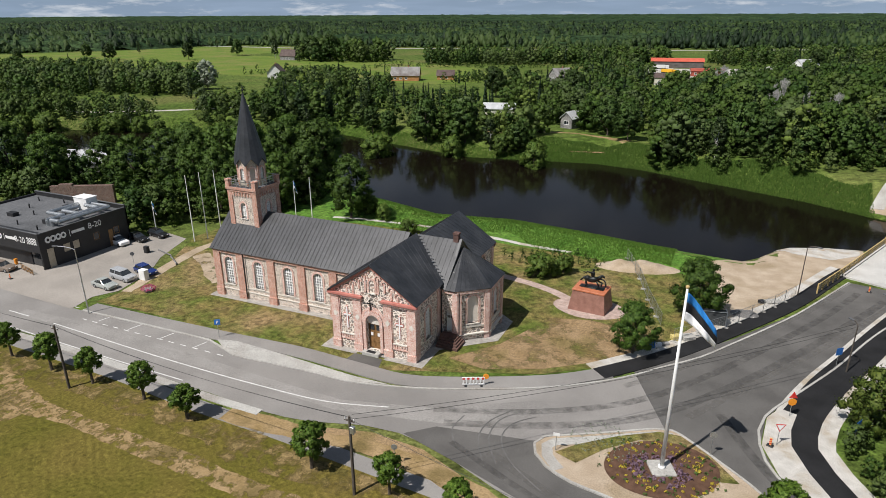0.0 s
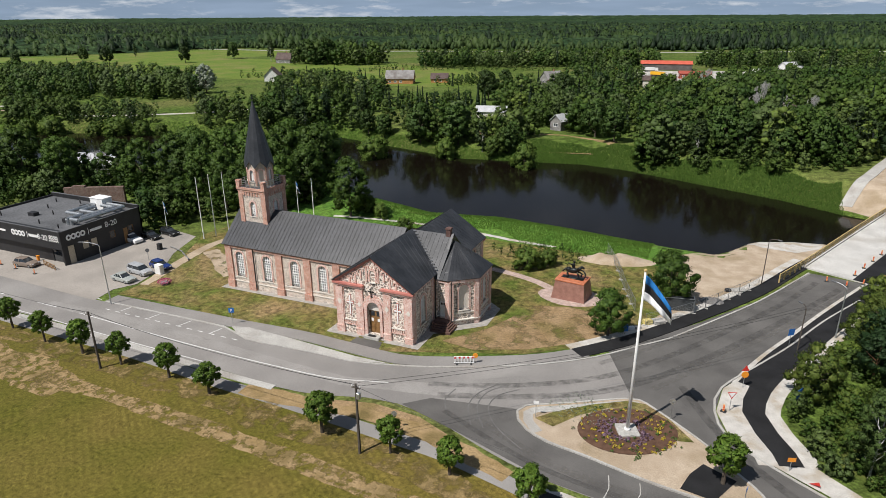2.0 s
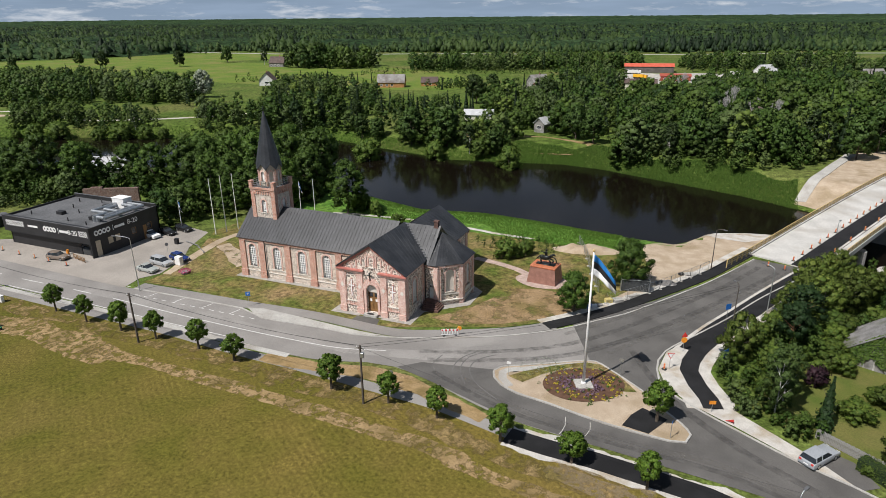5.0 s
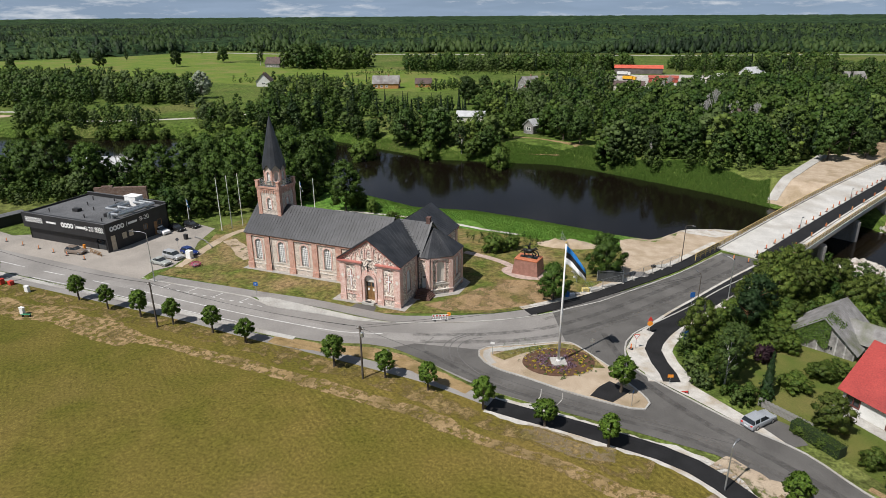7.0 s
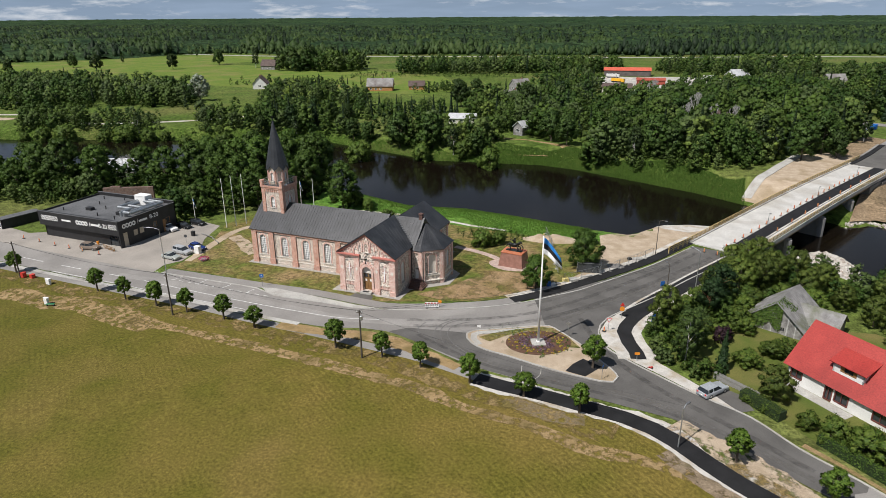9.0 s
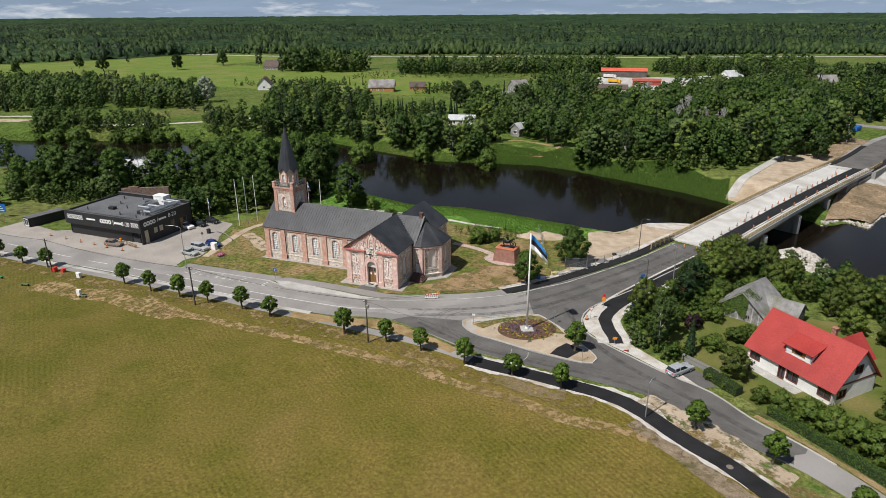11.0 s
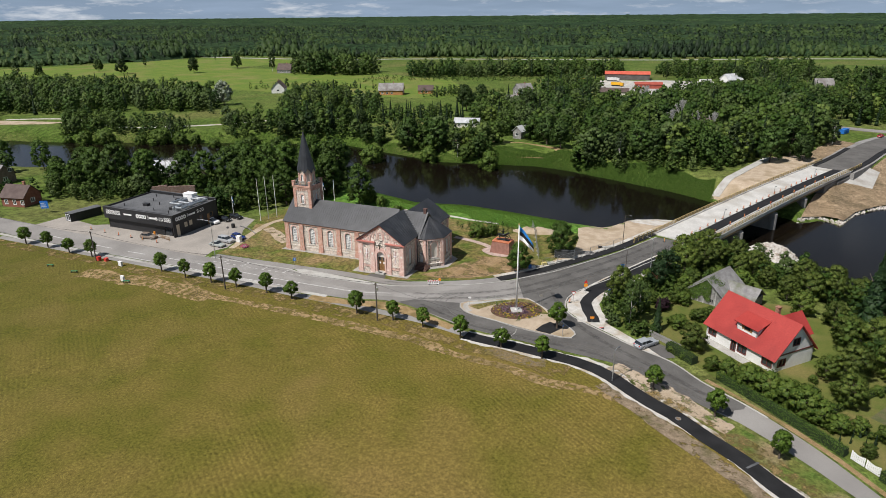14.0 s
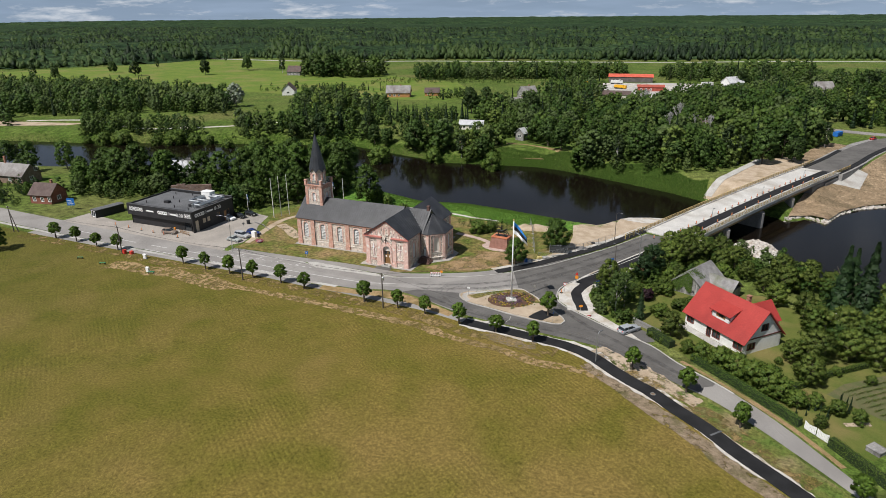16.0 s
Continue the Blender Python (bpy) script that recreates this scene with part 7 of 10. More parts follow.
bare = thing("bare_tree", "leafless grey tree by the river", "tree", at(-124, 53))
bm, rr = bmesh.new(), random.Random(5)


def twig(a, d, ln, r, depth):
    b = a + d * ln
    tube(bm, a, b, r, r * 0.6, 5, False)
    if depth:
        for _ in range(4):
            e = (d + Vector((rr.uniform(-0.8, 0.8), rr.uniform(-0.8, 0.8), rr.uniform(-0.2, 0.6)))).normalized()
            twig(b, e, ln * 0.68, r * 0.58, depth - 1)


twig(Vector((0, 0, -0.3)), Vector((0, 0, 1)), 3.4, 0.22, 4)
part("trunk", bm, mat("grey_dead_wood", (0.3, 0.29, 0.28), (0.4, 0.39, 0.38), 2, 0.9, 0.2), bare)

for x, y, h in ((44, 190, 1.0), (47, 208, 1.15), (25, 258, 1.2), (55, 196, 0.95), (62, 185, 1.0)):
    q = copy_thing(bare, at(x, y, 40 * h) @ Matrix.Diagonal((0.8 * h, 0.8 * h, 1.75 * h, 1)))
    q["label"] = "tall pale leafless birch in the far wood"

# trees across the river
poplar = make_tree("far_poplar", 18.0, 6.0, 2.0, 34, 1000, 0.8, LEAF_FAR, BARK, "slim upright tree across the meadow", "tree", "village trees", "tall", 91, 0.25)
oaks = [make_tree("far_broadleaf", 16.0, 13.0, 2.4, 46, 1500, 0.95, LEAF_FAR, BARK, "leafy tree on the far side of the river", "tree", "village trees", "round", s, 0.3) for s in (92, 93)]
fbirch = make_tree("far_birch", 17.0, 8.0, 2.6, 44, 1300, 0.8, leaf_mat("far_birch_leaves", (0.035, 0.065, 0.018), (0.075, 0.115, 0.04)), BIRCHBARK, "tall pale birch across the river", "tree", "village trees", "tall", 94, 0.2)
FW = [(16, 141, 13), (28, 142, 14), (41, 145, 14.5), (51.3, 141, 11.7), (61, 143, 15), (75, 152, 13.5), (84, 154, 16), (92, 168, 16.5), (96, 161, 11.5), (111, 199, 12.5), (105, 214, 16), (35, 148, 17), (56, 150, 18), (70, 150, 18), (131.9, 273, 18), (125.4, 281, 12.3), (117, 268, 15), (-199.4, 124, 12), (-75.2, 125, 10.5), (-62.7, 132, 16.4), (-53.4, 144, 16.5), (-38.4, 132, 12), (-24.9, 125.5, 11), (-81, 252, 16), (-36, 233, 17.9), (-180, 217, 12.6), (0, 158, 14), (-8, 165, 15)]
FM = [(-96, 152, 11.5), (-121, 140, 11), (-137, 135, 11), (-81, 280, 15), (-92, 276, 15), (-144, 195, 12), (-110, 172, 12), (-122, 178, 11), (-195, 225, 13), (-205, 268, 12)]
MID = [(-448, 408, 17.5), (-563, 569, 14), (-441, 468, 18.7), (-379, 450, 23), (-336, 430, 24), (-324, 434, 24), (-307, 440, 26), (-307, 473, 23), (-568, 392, 15), (-513, 374, 17), (-566, 454, 16), (-594, 317, 17), (-570, 324, 14), (38, 461, 21), (77, 438, 18), (93, 420, 20), (129, 480, 20), (144, 443, 18), (156, 394, 21), (20, 480, 15)]
for i, (x, y, h) in enumerate(FW + FM + MID):
    src = poplar if i > 37 and i % 3 == 0 else (fbirch if i % 4 == 1 else oaks[i % 2])
    while gz(x, y) < WATER_Z + 1.6:
        x, y = x - 0.45, y + 0.9
    plant(src, x, y, h * 0.92, i)

# woods: everything past counting, as single masses of leaves
def wood_mat(name, tones, low=0.7, high=1.34):
    """Leaves of mixed woods: the mesh's own tone picks the kind of tree, each leaf varies a little, some light passes."""
    m = bpy.data.materials.new(name)
    m.use_nodes = True
    n, l = m.node_tree.nodes, m.node_tree.links
    p, outp = n["Principled BSDF"], n["Material Output"]
    p.inputs["Roughness"].default_value, p.inputs["Specular IOR Level"].default_value = 0.62, 0.2
    att, ramp, geo, mr, hs, tr, ms = (n.new("ShaderNode" + k) for k in ("Attribute", "ValToRGB", "NewGeometry", "MapRange", "HueSaturation", "BsdfTranslucent", "MixShader"))
    att.attribute_name = "tone"
    l.new(att.outputs["Fac"], ramp.inputs["Fac"])
    e = ramp.color_ramp.elements
    for k, (pos, col) in enumerate(tones):
        q = e[0] if k == 0 else (e.new(pos) if k < len(tones) - 1 else e[len(e) - 1])
        q.position, q.color = pos, (*col, 1)
    mr.inputs["To Min"].default_value, mr.inputs["To Max"].default_value = low, high
    l.new(geo.outputs["Random Per Island"], mr.inputs["Value"])
    l.new(mr.outputs["Result"], hs.inputs["Value"])
    l.new(ramp.outputs["Color"], hs.inputs["Color"])
    l.new(hs.outputs["Color"], p.inputs["Base Color"])
    l.new(hs.outputs["Color"], tr.inputs["Color"])
    ms.inputs["Fac"].default_value = 0.15
    l.new(p.outputs["BSDF"], ms.inputs[1])
    l.new(tr.outputs["BSDF"], ms.inputs[2])
    l.new(ms.outputs["Shader"], outp.inputs["Surface"])
    return m


WOODS = wood_mat("mixed_wood_leaves", [(0.0, (0.011, 0.025, 0.009)), (0.16, (0.017, 0.036, 0.011)), (0.22, (0.022, 0.05, 0.008)), (0.45, (0.036, 0.072, 0.01)), (0.68, (0.06, 0.098, 0.016)), (0.84, (0.068, 0.1, 0.034)), (1.0, (0.12, 0.17, 0.028))])
FOREST = wood_mat("forest_leaves", [(0.0, (0.011, 0.024, 0.011)), (0.16, (0.017, 0.032, 0.013)), (0.22, (0.022, 0.042, 0.013)), (0.6, (0.034, 0.062, 0.016)), (1.0, (0.06, 0.094, 0.026))], 0.84, 1.16)


def inside(x, y, poly):
    r = np.zeros(x.shape, bool)
    n = len(poly)
    for i in range(n):
        (x0, y0), (x1, y1) = poly[i], poly[(i + 1) % n]
        c = ((y0 > y) != (y1 > y)) & (x < (x1 - x0) * (y - y0) / (y1 - y0 + 1e-12) + x0)
        r ^= c
    return r


def spots(poly, spacing, rng, jitter=0.42):
    xs, ys = [p[0] for p in poly], [p[1] for p in poly]
    X, Y = np.meshgrid(np.arange(min(xs), max(xs), spacing), np.arange(min(ys), max(ys), spacing))
    X, Y = X.ravel() + rng.uniform(-jitter, jitter, X.size) * spacing, Y.ravel() + rng.uniform(-jitter, jitter, Y.size) * spacing
    k = inside(X, Y, poly)
    return X[k], Y[k]


def wood(name, X, Y, hmin, hmax, cards, size, lumps, label, rng, conifers=0.2, wide=0.72, vigour=None):
    """Trees at the given spots, joined into one mass; each tree keeps one leaf tone."""
    far = name.startswith("forest")
    temps = [dome_crown(rng, rng.uniform(0.85, 1.0), wide * rng.uniform(0.7, 1.0), 0.1, cards, size, k % 3 == 0) for k in range(7)] if far else [lump_crown(rng, 0.97, wide, 0.0, lumps, cards, size, "round") for _ in range(4)] + [lump_crown(rng, 1.0, wide * 0.85, 0.0, lumps, cards, size * 0.85, "tall")] + [lump_crown(rng, 0.9, wide * 1.1, 0.0, lumps, cards, size, "round") for _ in range(2)]
    cons = [dome_crown(rng, 1.08, wide * 0.6, 0.1, cards, size, True) if far else conifer_crown(rng, 1.05, wide * 0.5, 0.03, cards, size * 0.8) for _ in range(2)]
    out, tones = [], []
    Z = land(X, Y)
    pick = rng.random(len(X))
    if far:
        stands = np.sin(X * 0.017 + 2.1 * np.sin(Y * 0.011)) + np.sin(Y * 0.026 + 1.4 * np.sin(X * 0.008)) + 0.5 * np.sin(X * 0.061 + Y * 0.047)
        conifers = np.where(stands > 0.7, 0.7, np.where(stands > -0.3, 0.25, 0.04))
    kind = np.where(pick < conifers, 7 + (pick * 1000).astype(int) % 2, (pick * 1000).astype(int) % 7)
    for k, T in enumerate(temps + cons):
        sel = np.where(kind == k)[0]
        if not len(sel):
            continue
        h = rng.uniform(hmin, hmax, len(sel)) * (1.0 if vigour is None else vigour[sel])
        a = rng.uniform(0, 2 * math.pi, len(sel))
        c, s = np.cos(a), np.sin(a)
        w = h * rng.uniform(0.85, 1.2, len(sel))
        both = []
        for q, V in enumerate(T):
            kw, kh = (w[:, None, None], h[:, None, None]) if q == 0 else (1.0, 1.0)
            x = (V[None, ..., 0] * c[:, None, None] - V[None, ..., 1] * s[:, None, None]) * kw
            y = (V[None, ..., 0] * s[:, None, None] + V[None, ..., 1] * c[:, None, None]) * kw
            z = V[None, ..., 2] * kh + 0 * x
            if q == 0:
                x, y, z = x + X[sel][:, None, None], y + Y[sel][:, None, None], z + Z[sel][:, None, None]
            both.append(np.stack([x, y, z], -1).reshape(-1, V.shape[1], 3))
        out.append(np.stack(both))
        stand = np.clip(0.5 - 0.3 * stands[sel], 0, 1) if far else 0.5 + 0.5 * np.sin(X[sel] * 0.05 + 1.7 * np.sin(Y[sel] * 0.031)) * np.sin(Y[sel] * 0.043 + 1.3)
        tone = 0.04 + 0.1 * rng.random(len(sel)) if k > 6 else np.clip(0.14 + (0.3 if far else 0.62) * rng.random(len(sel)) + (0.52 if far else 0.26) * stand, 0, 1)
        tones.append(np.repeat(tone, T.shape[1] * T.shape[2]))
    V = np.concatenate(out, axis=1)
    me = quads_mesh(name, V[0], FOREST if far else WOODS, V[1])
    me.attributes.new("tone", "FLOAT", "POINT").data.foreach_set("value", np.concatenate(tones).astype(np.float32))
    return tagged(put(name, me, None), label, "woods", "", "stuff")


W_EAST = [(8, 140), (42, 142), (64, 140), (74, 150), (86, 172), (100, 174), (112, 208), (112, 262), (120, 320), (92, 338), (70, 332), (53, 316), (35, 286), (10, 268), (0, 258), (0, 225), (18, 200), (15, 150)]
W_WEST = [(-400, 130), (-373, 139), (-327, 146), (-304, 157), (-288, 173), (-270, 185), (-239, 188), (-220, 187), (-268, 244), (-323, 254), (-404, 253), (-470, 231), (-520, 221), (-480, 170)]
W_BANK = [(-259, 111), (-223, 102), (-218, 116), (-240, 137), (-286, 142)]
W_BANK2 = [(-168, 132), (-153, 131), (-190, 176), (-207, 178)]
W_BANK3 = [(-150, 128), (-121, 136), (-98, 149), (-118, 183), (-145, 194), (-169, 185), (-173, 162)]
W_GARD = [(-190, 213), (-160, 213), (-169, 263), (-211, 300), (-227, 276)]
W_GARD2 = [(-142, 219), (-125, 218), (-143, 258), (-165, 265)]
W_MID1 = [(-76, 128), (-54, 130), (-46, 138), (-60, 165), (-80, 170), (-94, 165)]
W_MID2 = [(-43, 131), (-22, 127), (-32, 165), (-60, 172)]
W_MID3 = [(-39, 180), (-20, 170), (2, 168), (15, 150), (20, 200), (0, 225), (-22, 260), (-39, 232)]
W_MID4 = [(-63, 219), (-36, 188), (-12, 172), (1, 181), (-17, 262), (-45, 278), (-66, 258)]
W_ROW = [(-212, 432), (-180, 440), (-75, 478), (-20, 500), (-30, 540), (-110, 520), (-200, 482), (-216, 474)]
W_BELT = [(26, 345), (60, 345), (100, 350), (130, 335), (160, 380), (230, 420), (240, 520), (140, 540), (90, 500), (30, 505), (-40, 500), (-60, 480), (-60, 430), (-40, 420), (-30, 482), (20, 492), (80, 470), (76, 410), (36, 398)]
W_FARE = [(150, 300), (230, 330), (330, 380), (330, 470), (230, 440), (160, 400), (130, 330)]
W_FARW = [(-700, 60), (-560, 120), (-480, 150), (-560, 230), (-640, 300), (-900, 320), (-900, 60)]
W_THICK = [(-104, 47), (-90, 43), (-66, 40), (-56, 44), (-52, 62), (-62, 76), (-90, 66), (-104, 56)]
W_HEDGE = [(-236, 378), (-182, 404), (-110, 428), (-62, 440), (-70, 474), (-150, 448), (-242, 424)]
GLADES = ((-163, 313, 20), (-142, 328, 14), (-58, 199, 9), (-23, 178, 5), (-11, 476, 30), (-4, 344, 13), (12, 408, 13), (30, 449, 17), (70, 434, 14), (131, 419, 13), (60, 221, 7), (-77, 397, 10), (-46, 375, 10), (-15, 440, 26), (186, 300, 16), (-264, 297, 14), (-84, 47, 5), (-60, 284, 11), (-70, 338, 13), (-160, 305, 16), (-46, 300, 10), (66, 410, 20), (62, 390, 15), (126, 398, 15), (-6, 324, 13), (-9, 304, 11), (9, 388, 14), (56, 211, 9), (55, 196, 6), (-24, 166, 7), (-62, 188, 9), (-258, 282, 16), (-350, 420, 16), (91.4, 3.6, 3.6))


def grow(nm, poly, sp, h0, h1, cards, size, lumps, lab, con):
    """A wood over a plan outline, leaving glades round the houses."""
    X, Y = spots(poly, sp, RNG)
    clear = land(X, Y) > WATER_Z + 1.4
    for hx, hy, hr in GLADES:
        clear &= np.hypot(X - hx, Y - hy) > hr
    wood(nm, X[clear], Y[clear], h0, h1, cards, size, lumps, lab, RNG, con)


grow("woods_east", W_EAST, 6.2, 9, 19, 520, 0.034, 46, "dense mixed wood on the far bank", 0.08)
grow("woods_west", W_WEST, 8, 8, 16, 300, 0.046, 26, "dense broadleaf wood west of the village", 0.1)
grow("woods_bank", W_BANK, 5.2, 5, 11, 420, 0.055, 18, "thicket on the far river bank", 0.0)
grow("woods_bank_low", W_BANK2, 6.0, 6, 11, 420, 0.055, 18, "clump of trees by the far lane", 0.0)
grow("woods_bank_high", W_BANK3, 6.4, 7, 13, 420, 0.052, 18, "trees along the far river bank", 0.1)
grow("woods_garden", W_GARD, 8.5, 7, 13, 420, 0.054, 20, "loose trees round the village gardens", 0.15)
grow("woods_orchard", W_GARD2, 7.5, 7, 12, 420, 0.054, 20, "orchard trees by the log house", 0.15)
grow("woods_shore", W_MID1, 6.6, 8, 14, 460, 0.05, 22, "tall trees on the far shore", 0.05)
grow("woods_shore_low", W_MID2, 6.4, 7, 12, 460, 0.05, 22, "round trees on the far shore", 0.05)
grow("woods_middle", W_MID3, 7.2, 7, 15, 460, 0.05, 22, "trees along the gardens by the river", 0.12)
grow("woods_sheds", W_MID4, 7.2, 9, 16, 420, 0.042, 30, "trees between the village sheds", 0.25)
grow("woods_row", W_ROW, 7.5, 10, 17, 180, 0.06, 18, "row of trees along the far meadow", 0.1)
grow("woods_belt", W_BELT, 9.5, 7, 12, 140, 0.07, 14, "belt of trees round the works yard", 0.1)
grow("woods_hedge", W_HEDGE, 7, 2, 4.5, 90, 0.1, 8, "low hedge bushes on the far meadow", 0.0)
grow("grove_lane", [(-131, 125), (-111, 124), (-119, 154), (-170, 208), (-185, 202)], 7.5, 9, 15, 380, 0.044, 28, "dark trees beside the far lane", 0.1)
grow("grove_meadow", [(-183, 211), (-165, 228), (-151, 233), (-129, 230), (-164, 262), (-200, 275), (-225, 274)], 8.5, 8, 14, 320, 0.046, 26, "loose trees on the village meadow", 0.15)
grow("conifer_band", [(-126, 196), (-117, 215), (-90, 232), (-66, 229), (-78, 214), (-100, 197), (-116, 185)], 5.2, 6, 11, 320, 0.046, 24, "dark band of conifers below the log house", 0.55)
grow("grove_yard", [(-42, 266), (-19, 261), (-7, 290), (-4, 326), (-32, 400), (-61, 426), (-59, 352)], 8.5, 8, 15, 260, 0.05, 24, "trees beside the works yard", 0.15)
grow("grove_villa", [(30, 331), (54, 376), (85, 412), (112, 396), (137, 378), (135, 313), (103, 285), (70, 298)], 8.0, 8, 13, 280, 0.048, 24, "tall trees below the villa", 0.15)
grow("row_works", [(0, 527), (20, 560), (68, 565), (89, 600), (144, 592), (135, 506), (90, 475), (54, 514), (21, 500)], 9.0, 9, 15, 150, 0.065, 16, "row of trees behind the works", 0.1)
grow("grove_road", [(136, 410), (161, 429), (163, 366), (230, 400), (220, 500), (160, 508)], 9.0, 9, 15, 160, 0.06, 16, "trees beyond the croft", 0.3)
grow("grove_edge", [(-294, 92), (-378, 160), (-460, 214), (-487, 213), (-400, 110)], 9.0, 8, 14, 220, 0.055, 20, "trees at the bend of the river", 0.1)
grow("grove_bank", [(-222, 103), (-206, 111), (-190, 118), (-186, 128), (-205, 150), (-232, 158), (-246, 150), (-228, 122)], 6.0, 3.5, 9, 320, 0.05, 22, "bushy trees between lane and river", 0.0)
grow("bank_bushes", [(-178, 139), (-168, 141), (-166, 147), (-174, 150), (-181, 146)], 4.0, 3, 5, 300, 0.06, 18, "round bushes on the far bank", 0.0)
grow("woods_far_east", W_FARE, 11, 8, 15, 180, 0.07, 14, "wood beyond the far road", 0.2)
grow("woods_far_west", W_FARW, 13, 6, 11, 60, 0.12, 7, "wood by the upstream bend", 0.15)
grow("slope_bushes", [(50, 4), (53, 20), (56.5, 32), (62, 45), (70, 50), (78, 44), (88, 36), (92, 26), (80, 24), (68, 20), (60, 17), (57, 6)], 3.6, 2, 4.6, 420, 0.062, 20, "leafy bushes on the river slope", 0.0)
grow("shore_bushes", [(0, 143), (8, 138), (20, 133), (38, 132.5), (52, 130), (64, 129), (74, 148), (82, 163), (70, 152), (50, 147), (20, 150)], 4.4, 2.5, 7.5, 300, 0.07, 14, "bright green bushes under the far wood", 0.0)
grow("village_trees", [(-350, 425), (-290, 420), (-250, 440), (-265, 480), (-330, 475)], 10, 14, 23, 260, 0.065, 16, "tall trees round the far cottage", 0.1)
grow("village_bushes", [(-290, 300), (-262, 316), (-215, 330), (-180, 335), (-190, 348), (-240, 345), (-290, 322)], 7, 3, 8, 200, 0.08, 12, "bushes behind the gabled cottage", 0.1)
grow("log_house_trees", [(-140, 300), (-122, 305), (-104, 325), (-112, 338), (-136, 336), (-128, 316)], 6, 4, 8, 200, 0.08, 12, "bushes by the log house", 0.1)
grow("path_bushes", [(45.6, -3), (45.2, 2), (45.6, 6), (47, 10), (49, 14), (53, 20), (57, 18), (55, 8), (53, 0), (51, -6), (48, -7)], 2.3, 1.5, 3.6, 420, 0.062, 20, "leafy bushes beside the curving path", 0.0)
grow("shop_thicket", [(-96, 39), (-86, 28), (-76, 24.5), (-69, 29), (-65, 37), (-75, 44), (-90, 46)], 4.2, 4.5, 9, 320, 0.07, 16, "dark thicket behind the shop", 0.0)
grow("wall_thicket", [(-128, 24), (-114, 31), (-100, 41), (-100, 50), (-120, 47), (-134, 38)], 4.8, 5, 10, 320, 0.07, 16, "overgrown trees behind the old wall", 0.0)
grow("street_trees", [(124, 258), (150, 252), (176, 262), (172, 290), (140, 300), (122, 285)], 7.5, 7, 14, 300, 0.06, 16, "trees along the far street", 0.2)
grow("pad_bushes", [(47.2, -7.6), (51, -5), (56.5, -8.8), (55, -12.6), (51, -10.4)], 1.8, 1.5, 3.4, 420, 0.062, 20, "low bushes beside the parking pad", 0.0)
grow("bank_herbs", [(-4, 41), (3.5, 46), (13, 45), (16, 40), (10, 38), (-1, 36.5)], 1.5, 0.6, 1.4, 60, 0.16, 6, "rough green herbs on the river bank", 0.0)
grow("woods_west_back", [(-640, 262), (-520, 221), (-404, 253), (-408, 296), (-430, 316), (-520, 298), (-600, 284)], 10, 6, 11, 160, 0.075, 12, "trees along the far western meadow", 0.15)
grow("farm_trees", [(-235, 8), (-196, 14), (-192, 40), (-170, 46), (-150, 40), (-150, 30), (-165, 34), (-185, 46), (-235, 44)], 6.5, 4, 9, 300, 0.07, 14, "trees round the old farmhouses", 0.1)
grow("farm_thicket", [(-147, 15), (-125, 27), (-115, 34), (-114, 43), (-134, 53), (-161, 49), (-170, 38), (-158, 26)], 5.5, 4, 9, 340, 0.055, 22, "dense trees behind the farmhouses", 0.0)
grow("farm_bushes", [(-171, 4), (-160, 5), (-158, 16), (-166, 24), (-205, 20), (-212, 8)], 3.6, 1.5, 4.2, 240, 0.08, 14, "garden bushes round the farmhouses", 0.0)
grow("farm_edge_thicket", [(-143, 17), (-133, 18), (-118, 23), (-110, 30), (-118, 37), (-140, 28)], 4.2, 3, 7, 340, 0.055, 22, "bushy trees behind the grass beside the farmhouse", 0.0)
grow("farm_garden_hedge", [(-156, -1), (-150, 1.6), (-153, 5.5), (-162, 7), (-174, 4), (-170, 0)], 2.4, 1.5, 3.2, 240, 0.08, 14, "garden bushes before the farmhouses", 0.0)
grow("garden_thicket", [(83, 8), (84, -2), (89, -9), (96, -13), (104, -6), (106, 14), (96, 22), (88, 18)], 4.0, 3, 6.5, 420, 0.05, 24, "dense fruit trees and bushes behind the house", 0.0)
grow("river_thicket", [(76, 20), (84, 16), (96, 24), (104, 18), (112, 8), (116, 14), (104, 28), (90, 34), (80, 34)], 4.4, 3, 6.5, 380, 0.05, 22, "bushes above the river", 0.0)
grow("undergrowth", W_THICK, 4.6, 3, 8, 300, 0.1, 12, "undergrowth beneath the riverbank trees", 0.0)
EDGE_X = [-2600, -900, -760, -724, -694, -653, -630, -595, -410, -283, 9, 224, 700, 2200]
EDGE_Y = [500, 330, 345, 366, 416, 463, 560, 622, 628, 676, 728, 780, 880, 1100]
X, Y = spots([(-1250, 300), (700, 640), (1000, 1050), (-1500, 1050)], 9.6, RNG, 0.62)
k = Y > np.interp(X, EDGE_X, EDGE_Y) + 8 + 5 * np.sin(X * 0.07) + 4 * np.sin(X * 0.19)
X, Y = X[k], Y[k]
grown = np.clip(0.38 + (Y - np.interp(X, EDGE_X, EDGE_Y)) / 75, 0.4, 1) * (0.86 + 0.2 * np.sin(X * 0.023 + 1.9 * np.sin(Y * 0.019)) + 0.14 * RNG.normal(0, 1, len(X)).clip(-1.5, 2))
wood("forest", X, Y, 10, 19, 12, 0.13, 5, "wide mixed forest behind the fields", RNG, 0.25, 0.7, grown)
X, Y = spots([(-1900, 1050), (700, 1050), (900, 1900), (-2700, 1900)], 24, RNG)
wood("forest_far", X, Y, 13, 19, 6, 0.25, 4, "distant forest", RNG, 0.4, 1.1)
